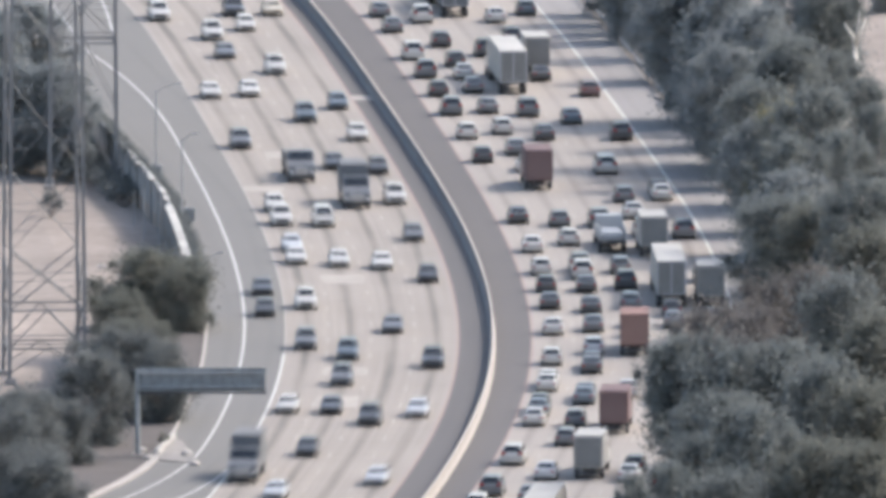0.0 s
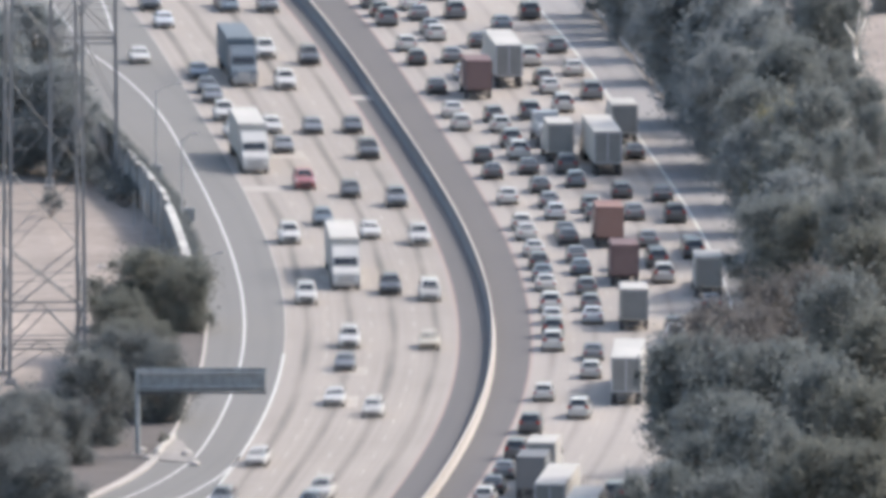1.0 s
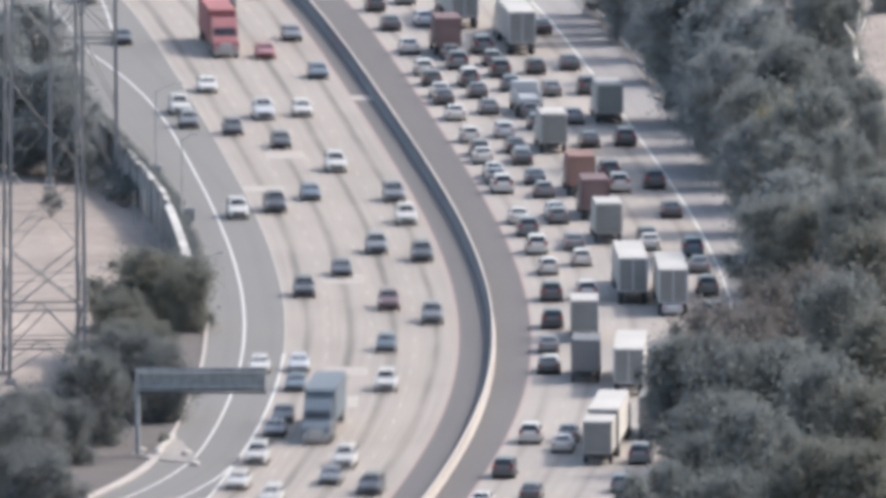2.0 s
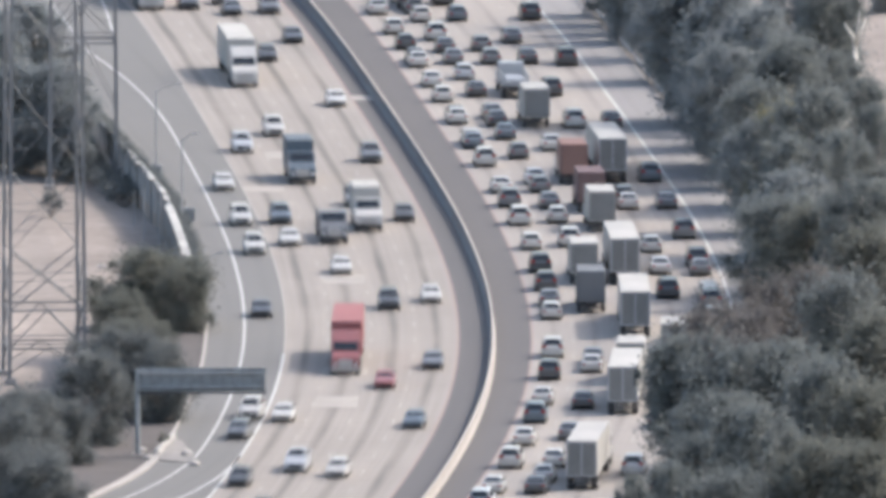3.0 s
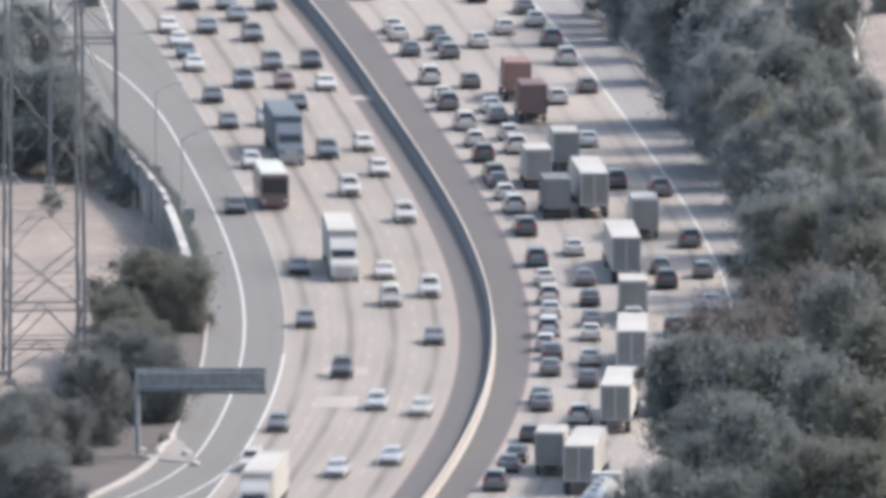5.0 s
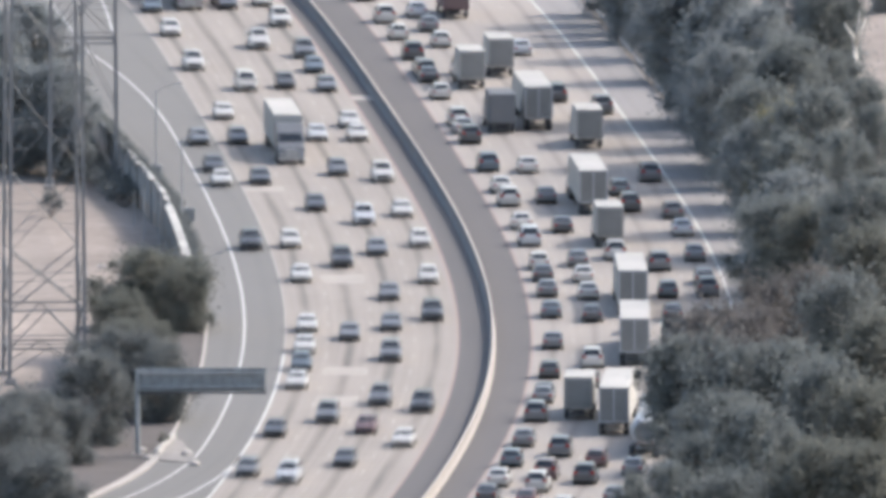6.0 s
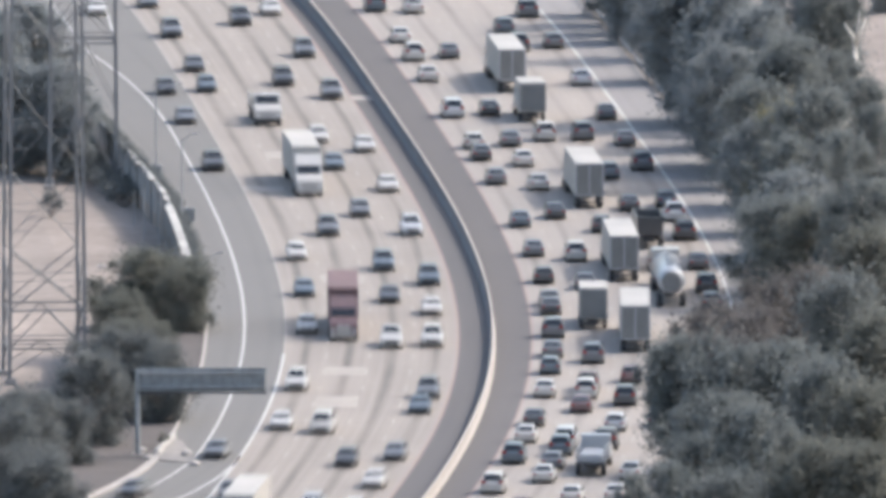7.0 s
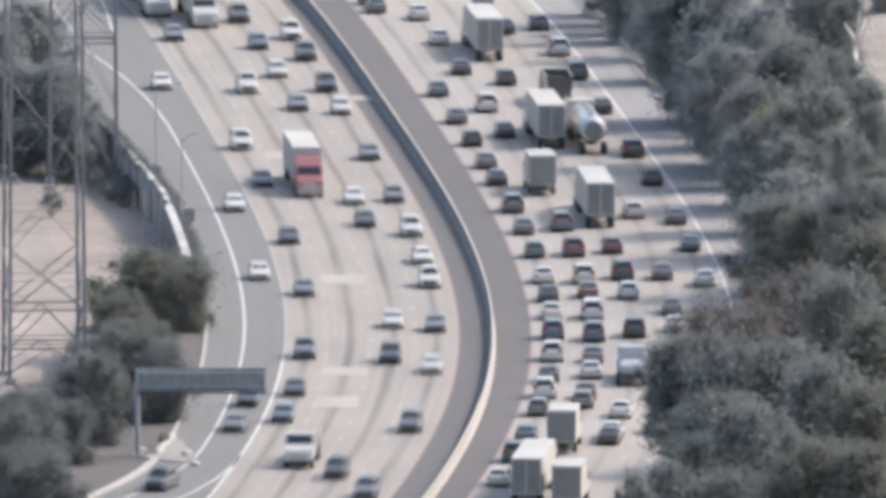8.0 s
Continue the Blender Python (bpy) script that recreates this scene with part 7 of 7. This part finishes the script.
    drive_queue("semi_truck", "white", "white", "r4", (0, -330), (1, -215), (1.5, -102.2), (2, -43.2), (2.5, 16.7), (3, 63), (3.5, 121.1), (4, 184.4), (4.5, 234.6), (5, 286.1), (8, 496.1))
    drive_queue("sedan", "black", "", "r4", (0, -102.3), (0.5, -53.5), (1, -10.7), (1.5, 39.8), (3, 158.3), (3.5, 197.2), (4, 242), (4.5, 291.7), (8, 536.7))
    drive_queue("suv", "white", "", "r4", (0, -117.4), (0.5, -67.7), (1, -26.3), (1.5, 14.8), (3, 101.4), (3.5, 137.3), (4, 179.7), (4.5, 230), (5, 281.5), (8, 491.5))
    drive_queue("sedan", "grey", "", "r4", (0, -84.8), (0.5, -36.9), (1, 2), (1.5, 56.8), (3, 177.3), (3.5, 214.7), (4, 260), (4.5, 309.7), (8, 554.7))
    drive_queue("sedan", "silver", "", "r4", (0, -238.5), (0.5, -187.6), (1, -135), (1.5, -86.3), (2, -51.6), (2.5, -31.8), (3, -19.3), (3.5, -3.5), (4, 36.5), (4.5, 60.6), (6, 165.9), (6.5, 227.9), (7, 296.5), (8, 366.5))
    drive_queue("suv", "white", "", "r4", (0, 9.7), (0.5, 65), (1, 115.3), (1.5, 166.9), (2, 220.3), (2.5, 274.2), (8, 659.2))
    drive_queue("minivan", "white", "", "r4", (0, 62.1), (0.5, 115.4), (1, 156.7), (1.5, 206.8), (2, 259.7), (2.5, 313.5), (8, 698.5))
    drive_queue("sedan", "blue", "", "r4", (0, 104.8), (0.5, 147.5), (1, 188.4), (1.5, 237.3), (2, 289.9), (8, 709.9))
    drive_queue("sedan", "grey", "", "r4", (0, -61.2), (0.5, -13.8), (1, 24), (1.5, 77.9), (2, 129.2), (2.5, 180.8), (3, 220.3), (3.5, 260), (4, 305.6), (8, 585.6))
    drive_queue("hatchback", "white", "", "r4", (0, -215.5), (0.5, -164.5), (1, -112.2), (1.5, -66), (2, -33.6), (2.5, -15.2), (3, -2.6), (3.5, 24), (4, 49.2), (4.5, 81.5), (5, 121.8), (5.5, 167.4), (6, 225.3), (6.5, 288.1), (8, 393.1))
    drive_queue("hatchback", "black", "", "r4", (0, -167), (0.5, -115.9), (1, -65.9), (1.5, -25), (2, 4.2), (2.5, 21.6), (3, 38.2), (3.5, 65.9), (4, 127.3), (4.5, 160.3), (5, 214.4), (5.5, 269.3), (8, 444.3))
    drive_queue("suv", "black", "", "r4", (0, -311.9), (0.5, -276.9), (1, -225.2), (1.5, -171.8), (2, -125.5), (2.5, -95.3), (3, -75.2), (3.5, -63.1), (4, -54), (4.5, -43.5), (6, 30.5), (7, 169.4), (7.5, 244.4), (8, 319.4))
    drive_queue("hatchback", "blue", "", "r4", (0, -352.4), (1, -282.4), (1.5, -229.5), (2, -180.4), (2.5, -145.3), (3, -119.6), (3.5, -104.7), (4, -97.7), (4.5, -92.9), (5, -84.7), (5.5, -65.8), (6, -38.2), (7, 57.8), (7.5, 133.8), (8, 208.8))
    drive_queue("sedan", "white", "", "r4", (0, -583.3), (4.5, -268.3), (5, -259.8), (5.5, -245.2), (6, -223.6), (6.5, -199), (7, -171.3), (7.5, -142.1), (8, -65.1))
    drive_queue("sedan", "white", "", "r4", (0, 24.9), (0.5, 80.9), (1, 131.3), (1.5, 182.4), (2, 235.6), (2.5, 289.5), (8, 674.5))
    drive_queue("hatchback", "grey", "", "r4", (0, 38), (0.5, 89.1), (1, 139.2), (1.5, 190), (2, 243.1), (2.5, 296.9), (8, 681.9))
    drive_queue("hatchback", "black", "", "r4", (0, -52.9), (0.5, -5.5), (1, 41.2), (1.5, 95.5), (2, 148.7), (2.5, 201.4), (3, 242.9), (3.5, 282.7), (8, 597.7))
    drive_queue("suv", "black", "", "r4", (0, -110), (0.5, -60.7), (1, -14.7), (1.5, 23.8), (2, 57.4), (2.5, 93.8), (3, 129.4), (3.5, 169.6), (4, 213.1), (4.5, 262.9), (8, 507.9))
    drive_queue("sedan", "white", "", "r4", (0, -173), (0.5, -121.8), (1, -71.4), (1.5, -29.9), (2, -0.5), (2.5, 16.9), (3, 32.5), (3.5, 58.5), (4, 95.5), (4.5, 131.3), (5, 184.7), (5.5, 239.9), (6, 301.2), (8, 441.2))
    drive_queue("hatchback", "blue", "", "r4", (0, -306), (0.5, -271), (1, -219.3), (1.5, -165.9), (2, -120.3), (2.5, -90.7), (3, -71.3), (3.5, -59.3), (4, -49.3), (4.5, -37.2), (5, -19.6), (5.5, 5.7), (6, 43.6), (7, 185.8), (7.5, 260.8), (8, 295.8))
    drive_queue("suv", "grey", "", "r4", (0, -332.1), (1, -262.1), (1.5, -209.1), (2, -160.4), (2.5, -126.7), (3, -102.9), (3.5, -89.4), (4, -82.6), (4.5, -77.2), (5, -67.3), (5.5, -46.8), (6, -17.1), (6.5, 27.2), (7, 90.6), (7.5, 160.8), (8, 235.8))
    drive_queue("sedan", "black", "", "r4", (0, -692.2), (6, -272.2), (6.5, -246.6), (7, -218.3), (7.5, -186.2), (8, -139.2))
    drive_queue("hatchback", "silver", "", "r4", (0, -469.3), (2.5, -294.3), (3, -255.6), (3.5, -221.5), (4, -201.3), (4.5, -193.5), (5, -187.2), (5.5, -173.9), (6, -152.1), (6.5, -126.5), (7, -94.3), (7.5, -52.6), (8, 24.9))
    drive_queue("sedan", "black", "", "r4", (0, -371.4), (1, -301.4), (1.5, -248.5), (2, -199.5), (2.5, -162.9), (3, -135.3), (3.5, -118.8), (4, -111.1), (4.5, -106.6), (5, -99.4), (5.5, -81.8), (6, -55.6), (6.5, -19.7), (7, 31.1), (7.5, 98.9), (8, 185.1))
    drive_queue("box_truck", "white", "white", "r4", (0, 150.7), (0.5, 190.5), (1, 232), (1.5, 280), (8, 735))
    drive_queue("hatchback", "black", "", "r4", (0, 177.3), (0.5, 214), (1, 254.2), (1.5, 302.1), (8, 757.1))
    drive_queue("sedan", "white", "", "r4", (0, 195.6), (0.5, 230.6), (1, 270.3), (8, 760.3))
    drive_queue("sedan", "black", "", "r4", (0, 142.7), (0.5, 182.5), (1, 224.6), (1.5, 272.6), (8, 727.6))
    drive_queue("sedan", "black", "", "r4", (0, 165.1), (0.5, 202.4), (1, 243.1), (1.5, 291), (8, 746))
    drive_queue("tanker_truck", "white", "silver", "r4", (0, -520), (3, -275), (4, -225), (4.5, -215), (5, -202), (5.5, -178), (6, -148), (6.5, -81.4), (7, -36.7), (7.5, 19), (8, 86.9))
    drive_queue("suv", "silver", "", "r4", (0, -394.1), (1.5, -289.1), (2, -240.2), (2.5, -200.7), (3, -168.2), (3.5, -147.3), (4, -137.2), (4.5, -132.4), (5, -126.5), (5.5, -111.4), (6, -87.4), (6.5, -57.3), (7, -16.5), (7.5, 36.3), (8, 101))
    drive_queue("sedan", "white", "", "r4", (0, -646.4), (5.5, -261.4), (6, -239.8), (6.5, -214.6), (7, -187), (7.5, -154.4), (8, -114.9))
    drive_queue("sedan", "grey", "", "r4", (0, -512.1), (3.5, -267.1), (4, -242.9), (4.5, -231.8), (5, -223.5), (5.5, -209.3), (6, -188.2), (6.5, -163.7), (7, -134.6), (7.5, -97.6), (8, -51.3))
    drive_queue("sedan", "grey", "", "r4", (0, -487.9), (3, -277.9), (3.5, -243.4), (4, -219.9), (4.5, -210.4), (5, -203.4), (5.5, -189.8), (6, -168.5), (6.5, -143.4), (7, -112.9), (7.5, -73.5), (8, -24.1))
    drive_queue("box_truck", "white", "white", "r5", (0, -42.3), (0.5, 5.9), (1, 90.3), (1.5, 159.2, -2.8), (2, 185, -2.8), (3, 300, -2.8), (8, 680, -2.8))
    drive_queue("box_truck", "white", "white", "r5", (0, -215), (0.5, -89.1), (1, -35.4), (1.5, 37.5), (2, 107.9), (2.5, 195), (3, 265), (8, 640))
    drive_queue("dump_truck", "black", "black", "r4", (0, -420), (3, -235), (4, -165), (4.5, -139.7), (6, -82.3), (6.5, -41.7), (7, 4), (7.5, 69.9), (8, 123.6))
    drive_queue("suv", "white", "", "r5", (0, -282.4), (0.5, -231.5), (1, -179.4), (1.5, -127), (2, -86.6), (2.5, -62.1), (3, -43.5), (3.5, -22.9), (4, 16.4), (4.5, 84), (5, 156.8), (5.5, 227.5), (6, 288.9), (8, 428.9))
    drive_queue("sedan", "grey", "", "r5", (0, -251.8), (0.5, -200.9), (1, -148.4), (1.5, -98.4), (2, -62), (2.5, -40.6), (3, -20.7), (3.5, 3.6), (4, 55.2), (4.5, 128.5), (5, 203.5), (5.5, 272), (8, 447))
    drive_queue("suv", "grey", "", "r5", (0, -219.1), (0.5, -168), (1, -115.7), (1.5, -69.1), (2, -36.2), (2.5, -16.5), (3, 8.6), (3.5, 43.3), (4, 109.5), (4.5, 200.5), (5, 270.6), (8, 480.6))
    drive_queue("suv", "grey", "", "r5", (0, -300.8), (0.5, -265.8), (1, -214), (1.5, -160.6), (2, -115.6), (2.5, -86.6), (3, -66.6), (3.5, -47), (4, -20.7), (4.5, 14.5), (6, 113.5), (6.5, 178.1), (7, 252.9), (7.5, 327.9), (8, 362.9))
    drive_queue("suv", "grey", "", "r5", (0, 8.6), (0.5, 57.5), (1, 126), (1.5, 181.9), (2, 238.5), (2.5, 295.4), (8, 680.4))
    drive_queue("hatchback", "grey", "", "r5", (0, 43.3), (0.5, 111), (1, 167.7), (1.5, 223.6), (2, 280.3), (8, 700.3))
    drive_queue("suv", "black", "", "r5", (0, -77.5), (0.5, -29.5), (1, 21.4), (1.5, 75.7), (2, 130.4), (2.5, 187), (3, 243.4), (3.5, 300.2), (8, 615.2))
    drive_queue("suv", "blue", "", "r5", (0, -180.6), (0.5, -129.4), (1, -78.6), (1.5, -36), (2, -5.7), (2.5, 15.4), (3, 55.1), (3.5, 100.1), (4, 160.5), (4.5, 231.4), (5, 300), (8, 510))
    drive_queue("suv", "black", "", "r5", (0, -244.1), (0.5, -193.2), (1, -140.6), (1.5, -91.3), (2, -55.9), (2.5, -35.1), (3, -14.3), (3.5, 28.4), (4, 83.1), (4.5, 168.9), (5, 241.9), (5.5, 309.2), (8, 484.2))
    drive_queue("hatchback", "grey", "", "r5", (0, -325.6), (0.5, -290.6), (1, -238.9), (1.5, -185.6), (2, -138.1), (2.5, -106.4), (3, -84.4), (3.5, -69.8), (4, -55.2), (4.5, -34.8), (6, 24.7), (7, 171.8), (7.5, 246.8), (8, 321.8))
    drive_queue("suv", "grey", "", "r5", (0, -320.6), (0.5, -285.6), (1, -233.9), (1.5, -180.5), (2, -133.5), (2.5, -102.2), (3, -80.7), (3.5, -65.5), (4, -47.3), (4.5, -18.4), (6, 55.1), (7, 200.5), (7.5, 275.5), (8, 310.5))
    drive_queue("suv", "grey", "", "r5", (0, -351.1), (1, -281.1), (1.5, -228.2), (2, -179.1), (2.5, -144.1), (3, -118.6), (3.5, -103.7), (4, -96.6), (4.5, -92), (5, -84), (5.5, -65.7), (6, -37.4), (7, 64.7), (7.5, 155.4), (8, 230.4))
    drive_queue("suv", "black", "", "r5", (0, -413.9), (1.5, -308.9), (2, -260), (2.5, -219.7), (3, -184.7), (3.5, -161.3), (4, -150.2), (4.5, -145.5), (5, -140.7), (5.5, -127.2), (6, -104.2), (6.5, -75.3), (7, -34.4), (7.5, 31.6), (8, 75.7))
    drive_queue("sedan", "black", "", "r5", (0, -396.3), (1.5, -291.3), (2, -242.3), (2.5, -202.7), (3, -170), (3.5, -149), (4, -139.2), (4.5, -134.7), (5, -129.5), (5.5, -115.3), (6, -91.6), (6.5, -60.9), (7, -16.2), (7.5, 50.4), (8, 113.5))
    drive_queue("suv", "black", "", "r5", (0, -375.8), (1.5, -270.8), (2, -221.8), (2.5, -183.6), (3, -153.4), (3.5, -134.8), (4, -126.3), (4.5, -122), (5, -116.2), (5.5, -100.9), (6, -76.3), (6.5, -42.5), (7, 7.2), (7.5, 84.1), (8, 143.7))
    drive_queue("hatchback", "blue", "", "r5", (0, -373.5), (1, -303.5), (1.5, -250.6), (2, -201.6), (2.5, -164.8), (3, -137), (3.5, -120.5), (4, -112.9), (4.5, -108.6), (5, -102), (5.5, -85.4), (6, -59.6), (6.5, -21.4), (7, 34), (7.5, 116.9), (8, 188.5))
    drive_queue("hatchback", "maroon", "", "r5", (0, 128.5), (0.5, 169.2), (1, 223.3), (1.5, 279.2), (8, 734.2))
    drive_queue("sedan", "grey", "", "r5", (0, -98.5), (0.5, -49.9), (1, -2.8), (1.5, 56.1), (2, 107.7), (2.5, 164.1), (3, 220.4), (3.5, 277.2), (8, 592.2))
    drive_queue("sedan", "black", "", "r5", (0, -59.1), (0.5, -11), (1, 38.6), (1.5, 96.2), (2, 152.2), (2.5, 208.9), (3, 265.4), (8, 615.4))
    drive_queue("sedan", "black", "", "r5", (0, -147.3), (0.5, -96.4), (1, -47.9), (1.5, -7.2), (3, 102), (3.5, 160.7), (4, 223.8), (4.5, 290.1), (8, 535.1))
    drive_queue("sedan", "grey", "", "r5", (0, -196.9), (0.5, -145.7), (1, -94), (1.5, -49.9), (2, -18.7), (2.5, 1.1), (3, 33), (3.5, 86.4), (4, 152.2), (4.5, 223.9), (5, 292.8), (8, 502.8))
    drive_queue("suv", "grey", "", "r5", (0, -286.7), (0.5, -235.8), (1, -183.7), (1.5, -131.1), (2, -90.1), (2.5, -65.1), (3, -46.5), (3.5, -16.6), (4, 33), (4.5, 99.6), (5, 174.2), (5.5, 244.4), (6, 305.8), (8, 445.8))
    drive_queue("sedan", "silver", "", "r5", (0, -337.6), (0.5, -302.6), (1, -250.9), (1.5, -197.7), (2, -149.5), (2.5, -116.7), (3, -93.8), (3.5, -79.8), (4, -70.2), (4.5, -60.9), (5, -47.9), (5.5, -25.6), (6, 10.9), (7, 138.6), (7.5, 213.6), (8, 288.6))
    drive_queue("sedan", "grey", "", "r5", (0, -343.3), (1, -273.3), (1.5, -220.4), (2, -171.4), (2.5, -136.9), (3, -112.1), (3.5, -97.7), (4, -90.5), (4.5, -85.5), (5, -76.8), (5.5, -57.8), (6, -28.3), (6.5, 18.9), (7, 85.4), (7.5, 171.8), (8, 246.8))
    drive_queue("sedan", "blue", "", "r5", (0, -453.2), (2.5, -278.2), (3, -239.5), (3.5, -207), (4, -189.5), (4.5, -182.9), (5, -178.5), (5.5, -167), (6, -145.4), (6.5, -119.9), (7, -87.3), (7.5, -44), (8, -1.9))
    drive_queue("sedan", "grey", "", "r5", (0, -437.2), (2, -297.2), (2.5, -256.7), (3, -218.4), (3.5, -189.1), (4, -174.4), (4.5, -168.6), (5, -164.3), (5.5, -152.2), (6, -130.1), (6.5, -103.7), (7, -68.7), (7.5, -22), (8, 20))
    drive_queue("hatchback", "black", "", "r5", (0, -413.4), (2, -273.4), (2.5, -233), (3, -196.5), (3.5, -171), (4, -158.8), (4.5, -153.7), (5, -149.1), (5.5, -136.2), (6, -113.6), (6.5, -85.7), (7, -47.3), (7.5, 4), (8, 51.8))
    drive_queue("sedan", "black", "", "r5", (0, -26.4), (0.5, 22.5), (1, 74), (1.5, 128.7), (2, 185.2), (2.5, 242.1), (3, 298.7), (8, 648.7))
    drive_queue("suv", "black", "", "r5", (0, 90.3), (0.5, 143.9), (1, 198.4), (1.5, 254.2), (2, 310.9), (8, 730.9))
    drive_queue("hatchback", "blue", "", "r5", (0, 202.1), (0.5, 250.2), (1, 303.7), (8, 793.7))
    drive_queue("sedan", "white", "", "r5", (0, 39.5), (0.5, 92.4), (1, 147.2), (1.5, 203.1), (2, 259.8), (2.5, 316.7), (8, 701.7))
    drive_queue("suv", "black", "", "r5", (0, -126.2), (0.5, -76.1), (1, -28.8), (1.5, 12.4), (2, 49.5), (2.5, 99.5), (3, 156.4), (3.5, 213.7), (4, 274.9), (8, 554.9))
    drive_queue("suv", "black", "", "r5", (0, -103.2), (0.5, -54.3), (1, -7.3), (1.5, 36.7), (2, 85.3), (2.5, 141.6), (3, 197.9), (3.5, 254.7), (4, 315.8), (8, 595.8))
    drive_queue("hatchback", "grey", "", "r5", (0, -303.7), (0.5, -252.8), (1, -200.9), (1.5, -147.7), (2, -104.4), (2.5, -77.1), (3, -57.9), (3.5, -33.9), (4, 9.6), (4.5, 64.7), (5, 131.4), (5.5, 200.7), (6, 261.8), (8, 401.8))
    drive_queue("sedan", "white", "", "r5", (0, -275.3), (0.5, -224.4), (1, -172.1), (1.5, -120.2), (2, -80.8), (2.5, -57.2), (3, -38.5), (3.5, -5), (4, 48.1), (4.5, 117.1), (5, 192.1), (5.5, 261.3), (8, 436.3))
    drive_queue("sedan", "grey", "", "r5", (0, -330.4), (1, -260.4), (1.5, -207.4), (2, -158.7), (2.5, -125.1), (3, -101.4), (3.5, -87.5), (4, -79.5), (4.5, -73), (5, -62.6), (5.5, -42.1), (6, -9.5), (6.5, 40), (7, 108.5), (7.5, 183.5), (8, 258.5))
    drive_queue("suv", "silver", "", "r5", (0, -381.7), (1, -311.7), (1.5, -258.9), (2, -209.9), (2.5, -172.5), (3, -143.8), (3.5, -126.4), (4, -118.5), (4.5, -114.2), (5, -108), (5.5, -91.9), (6, -66.7), (6.5, -30.5), (7, 22.5), (7.5, 90.3), (8, 165.3))
    drive_queue("sedan", "silver", "", "r5", (0, -484.4), (3, -274.4), (3.5, -239.9), (4, -217), (4.5, -208.3), (5, -203.5), (5.5, -192.3), (6, -171.4), (6.5, -147.2), (7, -117.4), (7.5, -78.6), (8, -29.5))
    for thing, rows in DRIVES:
        walk(thing, rows)


motions()
